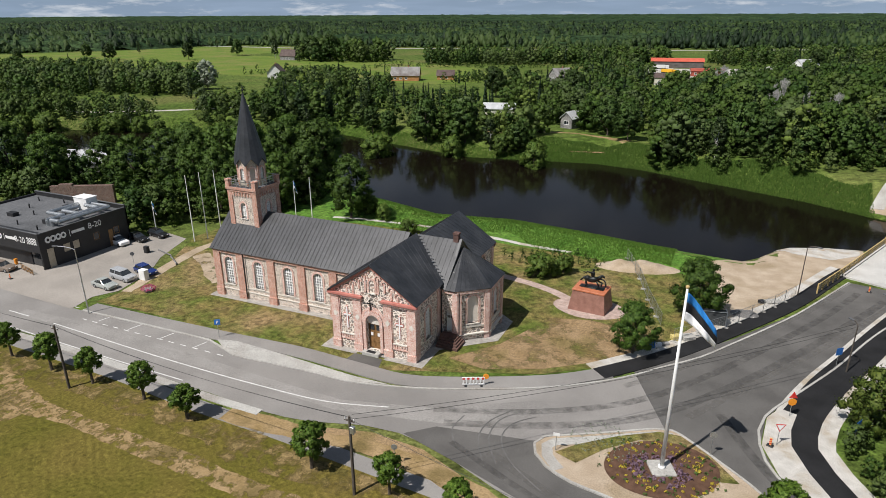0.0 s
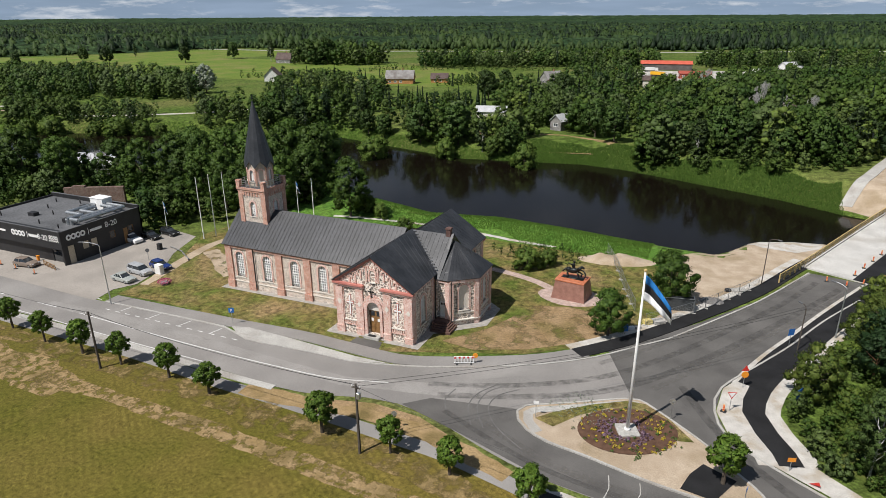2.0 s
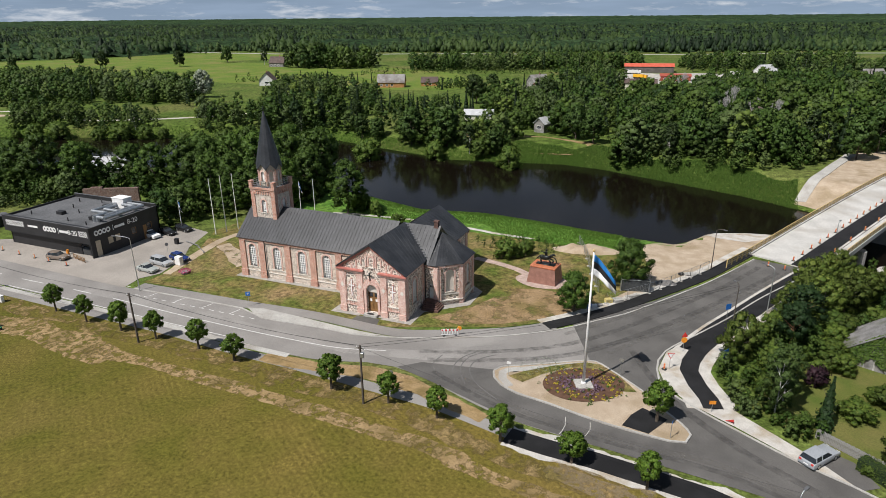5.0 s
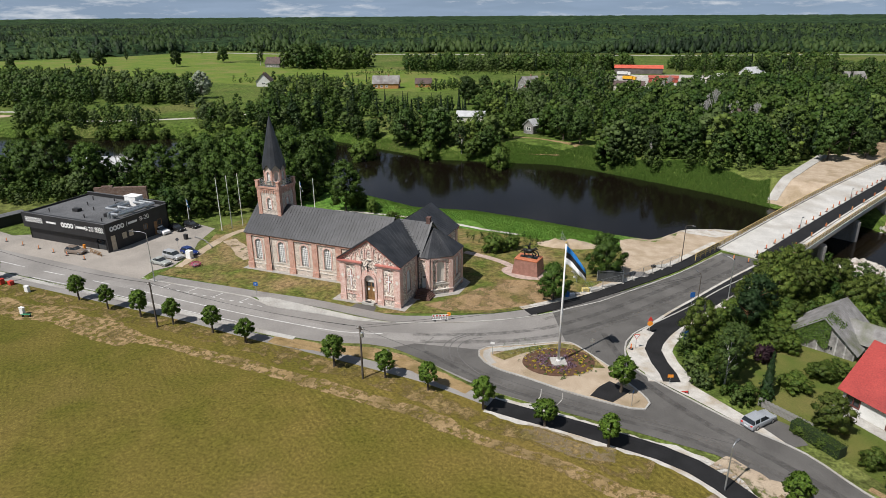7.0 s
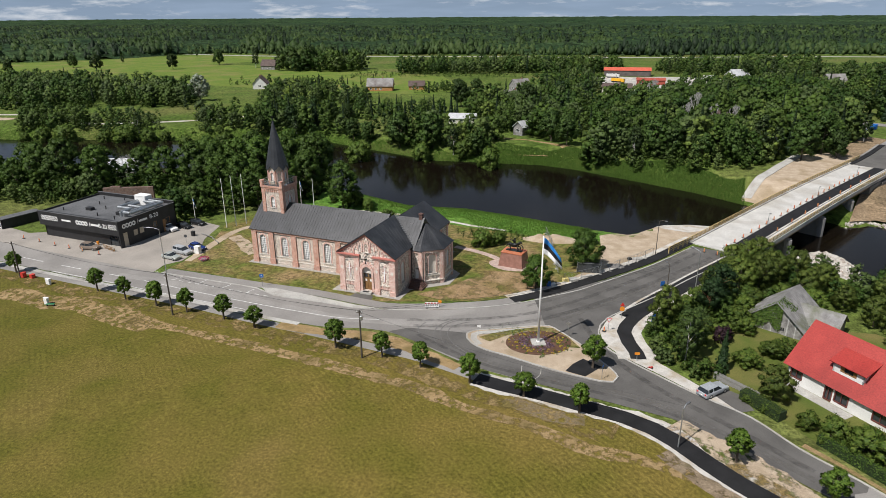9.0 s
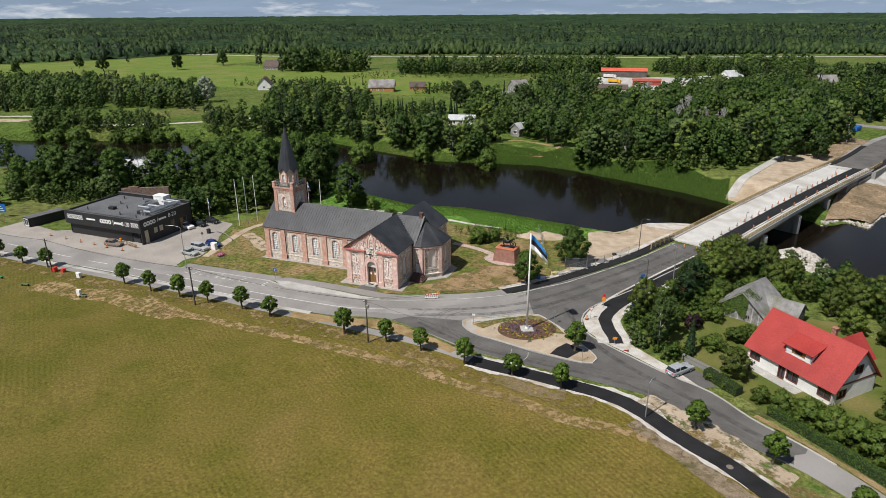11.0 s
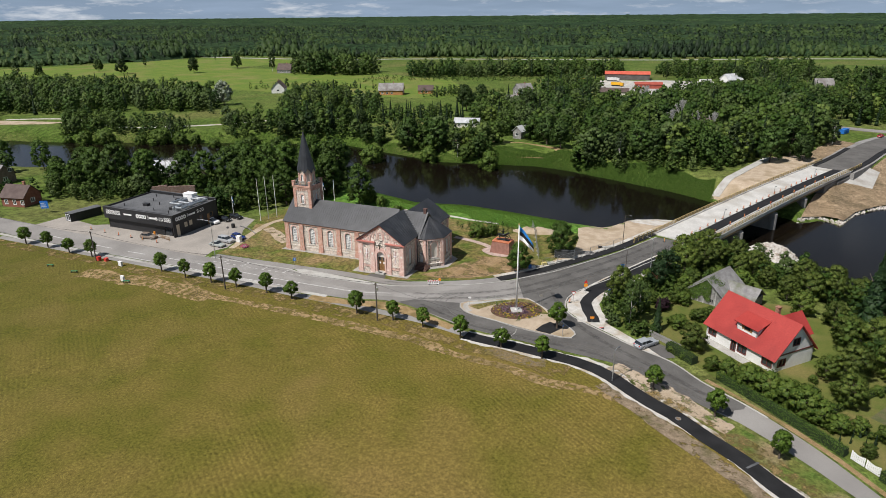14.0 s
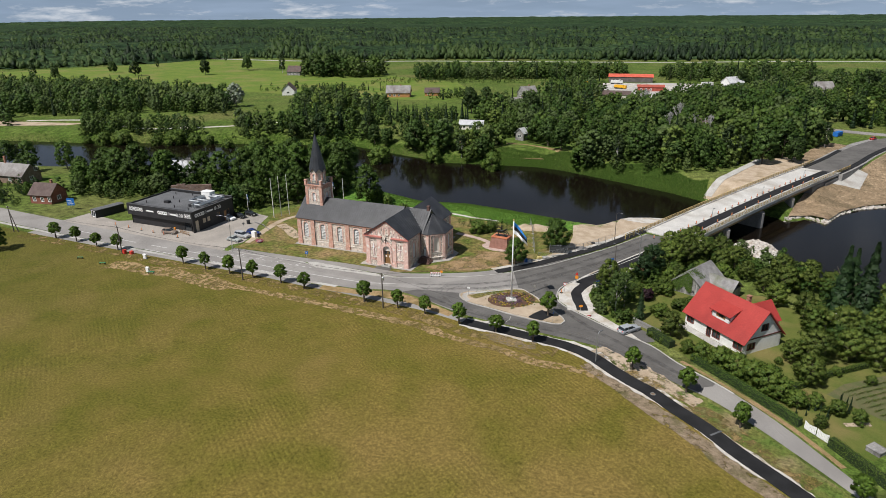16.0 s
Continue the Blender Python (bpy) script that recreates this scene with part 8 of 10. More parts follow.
# closed canopy under and beyond the single crowns
cx, cy = np.meshgrid(np.linspace(-4790, 4790, 330), np.concatenate([np.linspace(330, 1200, 60), np.linspace(1215, 4880, 150)]))
edge = np.interp(cx, EDGE_X, EDGE_Y)
rise = np.clip((cy - edge - 22) / 70, 0, 1)
hz = -3.0 + 14.0 * rise
bumps = np.array([noise.noise(Vector((float(a) * 0.021, float(b) * 0.021, 0.0))) + 0.6 * noise.noise(Vector((float(a) * 0.09, float(b) * 0.05, 3.0))) for a, b in zip(cx.ravel(), cy.ravel())]).reshape(cx.shape)
hz = hz + np.where(cy > 2600, 7 + 6 * bumps, 2.5 * bumps * rise)
w = cx.shape[1]
cf = [(j * w + i, j * w + i + 1, (j + 1) * w + i + 1, (j + 1) * w + i) for j in range(cx.shape[0] - 1) for i in range(w - 1) if hz[j, i] > 0 or hz[j + 1, i + 1] > 0]
# leaf colour kept dark, partly as cloud shadow painted over the far forest
canopy = pydata("forest_canopy", list(zip(cx.ravel().tolist(), cy.ravel().tolist(), hz.ravel().tolist())), cf, mat("canopy_leaves", (0.015, 0.032, 0.014), (0.032, 0.054, 0.022), 0.012, 0.95, 0.5, fine=0.13, grit=0.12, coord="World", spec=0.05))
tagged(canopy, "closed forest canopy to the horizon", "forest", "", "stuff")

# reeds along the water
def reeds(name, x0, x1, side, w0, w1, count, h, label, blades=None):
    x = x0 + (x1 - x0) * RNG.random(count) ** 0.7
    s = w1 + (w0 - w1) * RNG.random(count) ** 1.3 * (0.82 + 0.13 * np.sin(x * 0.19) + 0.05 * np.sin(x * 0.47 + 1.0))
    y = (np.interp(x, NEAR_X, NEAR_Y) + s) if side == "near" else (np.interp(x, FAR_X, FAR_Y) - s)
    z = land(x, y)
    k = z > WATER_Z - 0.9
    x, y, z = x[k], y[k], z[k]
    n = len(x)
    a = RNG.uniform(0, 2 * math.pi, n)
    hh = h * RNG.uniform(0.6, 1.2, n)
    wd = 0.07 + 0.1 * RNG.random(n)
    lean = RNG.normal(0, 0.18, (n, 2)) * hh[:, None]
    A = np.stack([x - np.cos(a) * wd, y - np.sin(a) * wd, z - 0.1], 1)
    B = np.stack([x + np.cos(a) * wd, y + np.sin(a) * wd, z - 0.1], 1)
    C = np.stack([x + lean[:, 0], y + lean[:, 1], z + hh], 1)
    ob = put(name, quads_mesh(name, np.stack([A, B, C], 1), blades or REED), None)
    tagged(ob, label, "reeds", "", "stuff")


REED_BELT = leaf_mat("reed_belt_blades", (0.05, 0.105, 0.016), (0.115, 0.19, 0.036), 0.1)
reeds("reeds_near", -60, 33, "near", -9, 1.6, 42000, 0.3, "bright green reeds and tall grass along the near bank")
reeds("reeds_far", -40, 65, "far", -17, 1.4, 60000, 0.6, "deep green reed belt under the far wood", REED_BELT)
reeds("reeds_far_low", -90, 0, "far", -12, 1.5, 24000, 0.45, "bright green grass along the far shore")
reeds("reeds_west", -330, -78, "far", -12, 1.5, 24000, 0.5, "green reeds on the far upstream bank")
reeds("tall_grass", -45, 25, "near", -30, -8, 30000, 0.3, "rough tall grass on the river slope")

# ---- road markings ----


def marking(pts, w, lift=0.03, material=LINE, label="worn white road line", name="road_marking"):
    return strip(name, pts, -w / 2, w / 2, lift, material, label, "road marking", 0.01, curve=len(pts) > 2, step=0.7)


marking([(-52.0, -10.5), (-42.6, -11.0), (-34.8, -11.4), (-27.7, -11.7), (-19.4, -11.9), (-13.6, -11.9), (-8.1, -11.8), (-4.0, -11.3), (1.4, -9.8)], 0.16, label="long white centre line")
for a, b in (((-76, -10.3), (-70, -10.3)), ((-62, -10.3), (-57.4, -10.4)), ((-90, -9.8), (-82, -10.1)), ((-106, -9.0), (-98, -9.4))):
    marking([a, b], 0.16, label="white centre line dash")
marking([(-75, -13.4), (-58, -13.6), (-46.4, -14.0), (-33.6, -14.4), (-23.4, -14.6)], 0.14, label="worn white edge line")
for x, y in ((-46.7, -7.5), (-40.6, -7.7), (-34.4, -7.9), (-28.4, -8.1)):
    marking([(x, y), (x + 0.5, y + 2.0)], 0.14, label="white parking bay tick")
for i in range(13):
    x = -49.5 + i * 2.1
    marking([(x, -7.9 - 0.02 * i), (x + 1.0, -7.92 - 0.02 * i)], 0.14, label="white parking lane dash")
for i in range(12):
    x = -83 + i * 2.6
    marking([(x, -4.9 - 0.06 * i), (x + 1.2, -4.93 - 0.06 * i)], 0.14, label="white forecourt edge dash")
TYRE = mat("tyre_rubber_mark", (0.1, 0.097, 0.093), (0.14, 0.135, 0.13), 0.8, 0.85, 0.05, coord="World")
for pts in ([(16.5, -5.2), (14.6, -7.4), (14.4, -10.2), (16.4, -13.2), (20, -15.8)], [(15.0, -4.8), (13.2, -7.2), (13.2, -10.6), (15.2, -14)], [(13.9, -5.0), (12.3, -7.8), (12.2, -10.8), (13.8, -14)], [(9.5, -8), (9.2, -10.4), (10.2, -12.4)]):
    marking(pts, 0.14, 0.045, TYRE, "dark curved tyre mark", "tyre_mark")
for a, b in (((28.8, -16.3), (28.9, -19.8)), ((31.7, -16.3), (31.6, -19.2))):
    marking([a, ((a[0] + b[0]) / 2 + 0.3, (a[1] + b[1]) / 2), b], 0.1, 0.045, CONCRETE, "pale sealed crack", "crack_seal")
sheet("asphalt_crossing", [(37.0, -11.2), (40.0, -12.6), (38.2, -16.2), (35.2, -15.7), (35.9, -13.2)], 0.18, ASPHALT_NEW, "fresh black crossing over the island", "paving", 1)
sheet("asphalt_wear", [(-60, -9.0), (-45, -8.4), (-30, -9.2), (-12, -10.4), (-4, -10.6), (6, -8), (16, -2), (19, -3.5), (8, -10.2), (-4, -12.6), (-14, -12), (-32, -11), (-60, -10.6)], 0.026, mat("worn_lane", (0.24, 0.228, 0.213), (0.285, 0.272, 0.255), 0.25, 0.9, 0.1, fine=7, c=(0.215, 0.205, 0.192), coord="World", spec=0.25), "paler worn wheel lane", "road", 3)

WEAR_P = patchy(mat("wheel_polish", (0.08, 0.077, 0.073), (0.095, 0.091, 0.086), 0.5, 0.85, 0.1, coord="World", spec=0.25), "broken_wheel_polish", 0.9, 0.35, 1.0)
DUST_P = patchy(mat("road_dust", (0.15, 0.142, 0.13), (0.19, 0.18, 0.166), 0.5, 0.9, 0.1, coord="World", spec=0.2), "thin_road_dust", 0.9, 0.35, 1.0)
for pts, w, m_ in (([(6, -8.2), (16, -4.4), (25, 1.5), (32, 10), (39, 21), (46, 33), (52, 45)], 1.0, WEAR_P), ([(8, -10), (18, -6.2), (27, -0.6), (34.6, 8.6), (42, 20), (49, 32), (55, 43)], 1.1, WEAR_P), ([(24, 4.6), (30, 12), (37, 22.6), (44, 34), (50, 45)], 0.8, DUST_P), ([(31, 1), (38, 12), (45, 23), (52, 35), (57, 44)], 0.9, DUST_P), ([(34, 3), (37, -3), (41, -9), (48, -15.4), (57, -21), (66, -27)], 1.0, WEAR_P), ([(14, -12.6), (24, -17), (36, -18.6), (46, -18.8), (56, -22.8), (66, -28.6)], 1.0, DUST_P), ([(10, -12.6), (22, -17.6), (34, -19.2), (46, -20), (54, -22.6)], 0.7, WEAR_P)):
    strip("wheel_track", pts, -w / 2, w / 2, 0.042, m_, "faint wheel track worn into the asphalt", "road wear", 0.004)

# ---- flower bed ----
SOIL = mat("bark_mulch", (0.075, 0.038, 0.022), (0.12, 0.065, 0.04), 1.5, 0.95, 0.6, fine=14, coord="World")
bed = [(29.4 + 5.2 * math.cos(a * math.pi / 18), -8.6 + 4.3 * math.sin(a * math.pi / 18)) for a in range(36)]
sheet("flower_bed", [(x * 0.94 + 29.4 * 0.06 + (y + 8.6) * 0.25, y) for x, y in bed], 0.2, SOIL, "round brown mulch flower bed", "flower bed", 1.2)
sheet("island_grass", [(19.8, -10.2), (21.5, -8.2), (25, -5.2), (28.6, -2.9), (30.6, -2.8), (33.4, -4.9), (36, -8), (34.5, -8.4), (31, -5), (27, -5), (24, -8), (22, -11)], 0.175, GRASS, "thin green grass on the island", "lawn", 1.2)


def flowers(name, n, colour, cx, cy, rmin, rmax, size, label, seed):
    rng = np.random.default_rng(seed)
    out = []
    for i in range(n):
        a, r = rng.uniform(0, 2 * math.pi), math.sqrt(rng.uniform(rmin ** 2, rmax ** 2))
        x, y = cx + r * math.cos(a) * 1.15, cy + r * math.sin(a) * 0.92
        k = 14
        d = rng.normal(0, 1, (k, 3))
        d[:, 2] = np.abs(d[:, 2])
        d /= np.linalg.norm(d, axis=1)[:, None]
        out.append(leaves_at(np.array([x, y, gz(x, y) + 0.25]) + d * size * rng.uniform(0.6, 1.2), d, size * 0.8, rng))
    ob = put(name, quads_mesh(name, np.concatenate(out), leaf_mat(name + "_petals", colour[0], colour[1], 0.05)), None)
    return tagged(ob, label, "flowers", "", "stuff")


flowers("yellow_flowers", 75, ((0.5, 0.38, 0.03), (0.6, 0.5, 0.08)), 29.4, -8.6, 2.6, 4.3, 0.18, "rows of small yellow flowers in mulch", 3)
flowers("mauve_flowers", 60, ((0.16, 0.1, 0.14), (0.3, 0.2, 0.26)), 29.2, -8.9, 1.4, 2.6, 0.26, "mauve flower clumps round the flagpole", 4)
flowers("green_tufts", 60, ((0.05, 0.1, 0.02), (0.1, 0.17, 0.04)), 29.4, -8.6, 1.2, 5.2, 0.2, "green plant tufts in the bed", 5)
flowers("daisies", 160, ((0.05, 0.11, 0.02), (0.5, 0.52, 0.45)), 24.2, -6.6, 0.2, 3.2, 0.09, "white daisies in the island grass", 6)

# ---- posts, poles and lamps ----


def utility_pole(x, y, h, label="dark wooden utility pole with insulators", arms=1):
    t = thing("utility_pole", label, "utility pole", at(x, y), "utility poles")
    part("pole", tubes(((0, 0, -0.5), (0, 0, h), 0.16, 0.11)), POLEWOOD, t)
    part("crossarm", boxes((-0.5, 0.5, -0.05, 0.05, h - 0.5, h - 0.38)), POLEWOOD, t)
    for s in (-0.42, 0.42):
        part("insulator", tubes(((s, 0, h - 0.38), (s, 0, h - 0.15), 0.06, 0.04), seg=6), WHITE, t)
    return t


for x, y, h in ((-124.9, -16.8, 8), (-77.7, -18.4, 8), (-34.2, -21.1, 8.1), (5.2, -22.8, 8.2)):
    utility_pole(x, y, h)
part("brace", tubes(((1.6, 0.4, -0.4), (0, 0, 6.8), 0.13, 0.1)), POLEWOOD, [o for o in bpy.data.objects if o.name.startswith("utility_pole")][0])
bm = boxes((0.1, 0.5, -0.25, 0.1, 6.6, 7.3), bev=0.04)
part("lamp_head", bm, STEEL, [o for o in bpy.data.objects if o.name.startswith("utility_pole")][3], "small grey lamp on the pole")


def street_lamp(x, y, h, rz, label="grey steel street lamp with a curved arm", arm=1.6, material=STEEL):
    t = thing("street_lamp", label, "street lamp", at(x, y, rz), "street lamps")
    part("pole", tubes(((0, 0, -0.3), (0, 0, h - 0.5), 0.1, 0.06)), material, t)
    bm = bmesh.new()
    p = Vector((0, 0, h - 0.5))
    for k in range(6):
        a = math.pi / 2 * (k + 1) / 6
        q = Vector((arm * (1 - math.cos(a)) * 0.6 + 0.4 * arm * (k + 1) / 6, 0, h - 0.5 + 0.5 * math.sin(a)))
        tube(bm, p, q, 0.055, 0.05, 6)
        p = q
    part("arm", bm, material, t)
    part("lamp_head", boxes((arm - 0.1, arm + 0.6, -0.14, 0.14, h - 0.1, h + 0.06), bev=0.03), FLATROOF, t)
    return t


street_lamp(-50.2, -6.3, 10.4, 200, arm=2.6)
street_lamp(43.6, 40.6, 8.3, -30, "dark street lamp beside the building site", 1.4, POLEWOOD)
street_lamp(52.2, 23.8, 7.9, 150, "grey street lamp beside the black path", 1.5)
street_lamp(51.4, -28.0, 6.0, 60, "slim grey street lamp beside the new footpath", 0.6)
street_lamp(47.2, 17.9, 6.6, 130, "wooden lamp pole at the junction", 0.7, POLEWOOD)
for x in (24, 58, 92):
    p = MB @ Vector((x, -0.8, 0))
    q = street_lamp(p.x, p.y, 2.6, 60, "short temporary lamp post on the bridge deck", 0.4)
    q.matrix_basis = MB @ Matrix.Translation((x, -0.85, deck_z(x) + 0.05))

# overhead wires
WIRE = mat("black_wire", (0.015, 0.015, 0.015), (0.02, 0.02, 0.02), 1, 0.6, 0.0)


def wire(a, b, sag):
    t = thing("overhead_wire", "thin black overhead wire between poles", "cable", None, "overhead wires")
    bm = bmesh.new()
    a, b = Vector(a), Vector(b)
    pts = [a.lerp(b, k / 14) - Vector((0, 0, sag * 4 * (k / 14) * (1 - k / 14))) for k in range(15)]
    side = (b - a).cross(Vector((0, 0, 1))).normalized() * 0.022
    up = Vector((0, 0, 0.022))
    rings = [[bm.verts.new(p + d) for d in (side, up, -side, -up)] for p in pts]
    for p, q in zip(rings, rings[1:]):
        for k in range(4):
            bm.faces.new((p[k], p[(k + 1) % 4], q[(k + 1) % 4], q[k]))
    part("strand", bm, WIRE, t)


for dx in (-0.4, 0.4):
    wire((-124.9 + dx, -16.8, 6.9), (-77.7 + dx, -18.4, 7.0), 0.8)
    wire((-77.7 + dx, -18.4, 7.0), (-34.2 + dx, -21.1, 7.9), 0.8)
    wire((-34.2 + dx, -21.1, 7.9), (5.2 + dx, -22.8, 8.6), 0.8)
    wire((5.2, -22.8 + dx, 8.6), (47.2, 17.9 + dx, 6.6), 1.1)
wire((5.2, -22.8, 8.4), (51.4, -28.0, 6.8), 0.9)
for (x, y), h in (((-59.9, 23.9), 13), ((-58.8, 26.2), 13.2), ((-57.5, 28.6), 13.2), ((-43.9, 40), 10.5)):
    t = thing("white_pole", "tall bare white flagpole", "flagpole", at(x, y), "bare flagpoles")
    part("pole", tubes(((0, 0, -0.3), (0, 0, h), 0.11, 0.06)), WHITE, t)


def small_flag(x, y, h, label):
    t = thing("small_flagpole", label, "flagpole", at(x, y))
    part("pole", tubes(((0, 0, -0.3), (0, 0, h), 0.09, 0.05)), WHITE, t)
    for k, nm in enumerate(("blue_stripe", "black_stripe", "white_stripe")):
        verts, faces = [], []
        for i in range(9):
            for j in range(3):
                u, v = i / 8, (k + j / 2) / 3
                verts.append((0.08 + 0.9 * u * (0.6 + 0.4 * v), 0.15 * math.sin(6 * u), h - 0.2 - 1.3 * v * (1 - 0.3 * u) - 1.7 * u))
        for i in range(8):
            for j in range(2):
                a = i * 3 + j
                faces.append((a, a + 3, a + 4, a + 1))
        ob = pydata(nm, verts, faces, MATS[nm + "_cloth"], t, smooth=True)
        md = ob.modifiers.new("thick", "SOLIDIFY")
        md.thickness = 0.015


small_flag(-70.6, 24.6, 6.6, "white pole with a drooping national flag by the shop")
small_flag(-47.9, 40, 9.5, "white pole with a drooping national flag behind the church")

# ---- signs and barriers ----
BLUE = mat("sign_blue", (0.015, 0.12, 0.42), (0.02, 0.15, 0.48), 2, 0.5, 0.0)
ORANGE = mat("sign_orange", (0.75, 0.25, 0.02), (0.8, 0.3, 0.03), 2, 0.5, 0.0)
REDP = mat("sign_red", (0.5, 0.03, 0.025), (0.56, 0.04, 0.03), 2, 0.5, 0.0)


def road_sign(x, y, h, rz, shape, material, label, size=0.7, rim=None, dz=0.1, name="road_sign"):
    t = thing(name, label, "road sign", at(x, y, rz, dz), "road signs")
    part("post", tubes(((0, 0, -0.2), (0, 0, h), 0.035)), STEEL, t)

    def outline(s):
        if shape == "tri":
            return [(-s * 0.58, h + s * 0.35), (0, h - s * 0.65), (s * 0.58, h + s * 0.35)]
        if shape == "tri_up":
            return [(-s * 0.58, h - s * 0.35), (s * 0.58, h - s * 0.35), (0, h + s * 0.65)]
        if shape == "round":
            return [(s * 0.5 * math.cos(2 * math.pi * k / 16), h + s * 0.5 * math.sin(2 * math.pi * k / 16)) for k in range(16)]
        w = s * (1.7 if shape == "wide" else 1.0)
        return [(-w / 2, h - s / 2), (w / 2, h - s / 2), (w / 2, h + s / 2), (-w / 2, h + s / 2)]
    bm = bmesh.new()
    extrude(bm, outline(size), Matrix.Translation((0, -0.06, 0)), 0.03)
    bmesh.ops.recalc_face_normals(bm, faces=bm.faces[:])
    b = part("board", bm, rim or material, t)
    if rim:
        bm = bmesh.new()
        extrude(bm, [(px * 0.72, h + (pz - h) * 0.72) for px, pz in outline(size)], Matrix.Translation((0, -0.075, 0)), 0.015)
        bmesh.ops.recalc_face_normals(bm, faces=bm.faces[:])
        part("face", bm, material, b)
    return t


park = road_sign(-27.2, -4.6, 2.3, 30, "square", BLUE, "blue parking sign on a grey post", 0.75)
lettering("P", 0.6, park, pose(0, -0.08, 2.08, 90), WHITE)
s1 = road_sign(40.6, 5.4, 1.7, 20, "round", ORANGE, "round orange speed sign with a red triangle above", 0.85, dz=0.15)
bm = bmesh.new()
extrude(bm, [(-0.42, 2.2), (0.42, 2.2), (0, 2.95)], Matrix.Translation((0, -0.06, 0)), 0.03)
part("warning_board", bm, REDP, s1)
road_sign(39.2, -0.4, 2.1, 20, "tri", WHITE, "white give-way triangle with a red rim", 0.85, REDP)
road_sign(46.3, 19.2, 1.9, 40, "square", BLUE, "blue square road sign", 0.95)
info = road_sign(45.9, 2.4, 2.3, 60, "square", BLUE, "blue information board on two posts", 1.05)
part("post", tubes(((0.4, 0, -0.2), (0.4, 0, 2.2), 0.035)), STEEL, info)
road_sign(44.6, -8.9, 1.3, 20, "wide", ORANGE, "yellow diversion board on a white stand", 0.45)
road_sign(33.4, -4.7, 2.3, 190, "round", STEEL, "round road sign seen from its grey back", 0.7)
road_sign(19.8, -9.9, 1.9, 10, "wide", WHITE, "white direction plate on a post", 0.35)
road_sign(6.6, -18.0, 2.0, 200, "round", STEEL, "small grey-backed road sign near the pole", 0.6)
road_sign(40.5, -16.1, 2.2, 80, "wide", BLUE, "narrow blue sign on an island post", 0.3)
big = road_sign(-129.4, 6.0, 2.6, 25, "square", BLUE, "large blue direction sign on posts", 2.5, name="direction_sign")
bm = boxes(*[(-1.0, 0.8 - 0.3 * k, -0.075, -0.06, 1.8 + 0.6 * k, 1.98 + 0.6 * k) for k in range(3)])
part("text_bars", bm, WHITE, big)
bm = bmesh.new()
extrude(bm, [(-0.5, 0), (0.5, 0), (0, 0.86)], pose(0, 0, 0.05, 70), 0.03)
fs = thing("fallen_sign", "give-way triangle lying on the gravel", "road sign", at(46.6, -10.0, 30, 0.1))
part("board", bm, REDP, fs)
bar = thing("road_barrier", "red and white striped road barrier with a yellow lamp", "barrier", at(8.2, -2.2, 25, 0.12))
part("top_board", boxes((-1.3, 1.3, -0.05, 0.05, 0.75, 1.05), bev=0.02), WHITE, bar)
for k in range(5):
    part("red_stripe", boxes((-1.25 + k * 0.55, -0.98 + k * 0.55, -0.06, 0.06, 0.77, 1.03)), REDP, bar)
bm = bmesh.new()
for k in range(7):
    box(bm, -1.2 + k * 0.39, -1.1 + k * 0.39, -0.03, 0.03, 0.12, 0.75)
box(bm, -1.3, 1.3, -0.04, 0.04, 0.1, 0.2)
part("white_grille", bm, WHITE, bar)
part("lamp", tubes(((1.45, 0, 1.1), (1.45, 0.12, 1.1), 0.33), seg=14), ORANGE, bar, "round yellow warning lamp")
for s in (-0.9, 0.9):
    part("foot", boxes((s - 0.12, s + 0.12, -0.4, 0.4, 0, 0.1), bev=0.02), BLACKWALL, bar)

# mesh fence along the building site
FENCE = [(17.6, 46.7), (20.9, 38.2), (23.2, 30.2), (26.0, 22.0)]
SITE = [(28.0, 17.8), (31.0, 20.8), (34, 24.6), (37.2, 29.6), (40.2, 34.6), (43.2, 39.8)]


def fence_panel(a, b, h=1.9):
    t = thing("mesh_fence_panel", "grey steel mesh construction fence panel on feet", "fence", None, "construction fence")
    za, zb = gz(*a) + 0.12, gz(*b) + 0.12
    A, B = Vector((*a, za)), Vector((*b, zb))
    up = Vector((0, 0, h))
    part("panel_frame", tubes((A, A + up, 0.03), (B, B + up, 0.03), (A + up, B + up, 0.025), (A + up * 0.08, B + up * 0.08, 0.025), seg=5), STEEL, t)
    bm = bmesh.new()
    for k in range(1, 12):
        p = A.lerp(B, k / 12)
        tube(bm, p + up * 0.08, p + up, 0.008, 0.008, 3, False)
    for k in range(1, 8):
        tube(bm, A + up * k / 8, B + up * k / 8, 0.008, 0.008, 3, False)
    part("mesh_infill", bm, STEEL, t)
    bm = bmesh.new()
    box(bm, -0.35, 0.35, -0.12, 0.12, -0.1, 0.1, Matrix.Translation(A))
    part("foot", bm, CONCRETE, t)


for line in (FENCE, SITE):
    for a, b in zip(line, line[1:]):
        a, b = Vector(a), Vector(b)
        n = max(1, round((b - a).length / 3.4))
        for k in range(n):
            fence_panel(tuple(a.lerp(b, k / n)), tuple(a.lerp(b, (k + 0.97) / n)))
hoard = thing("fence_stack", "dark stack of steel fence panels standing upright", "fence stack", at(31.6, 25.3, 12))
bm = bmesh.new()
for k in range(5):
    box(bm, -2.4, 2.4, -0.4 + k * 0.2, -0.34 + k * 0.2, 0.1, 2.1)
part("panel", bm, mat("dark_mesh", (0.035, 0.04, 0.042), (0.06, 0.065, 0.068), 3, 0.6, 0.3), hoard)
bm = bmesh.new()
for x in (-2.42, 2.34):
    box(bm, x, x + 0.08, -0.5, 0.55, 0.0, 2.2)
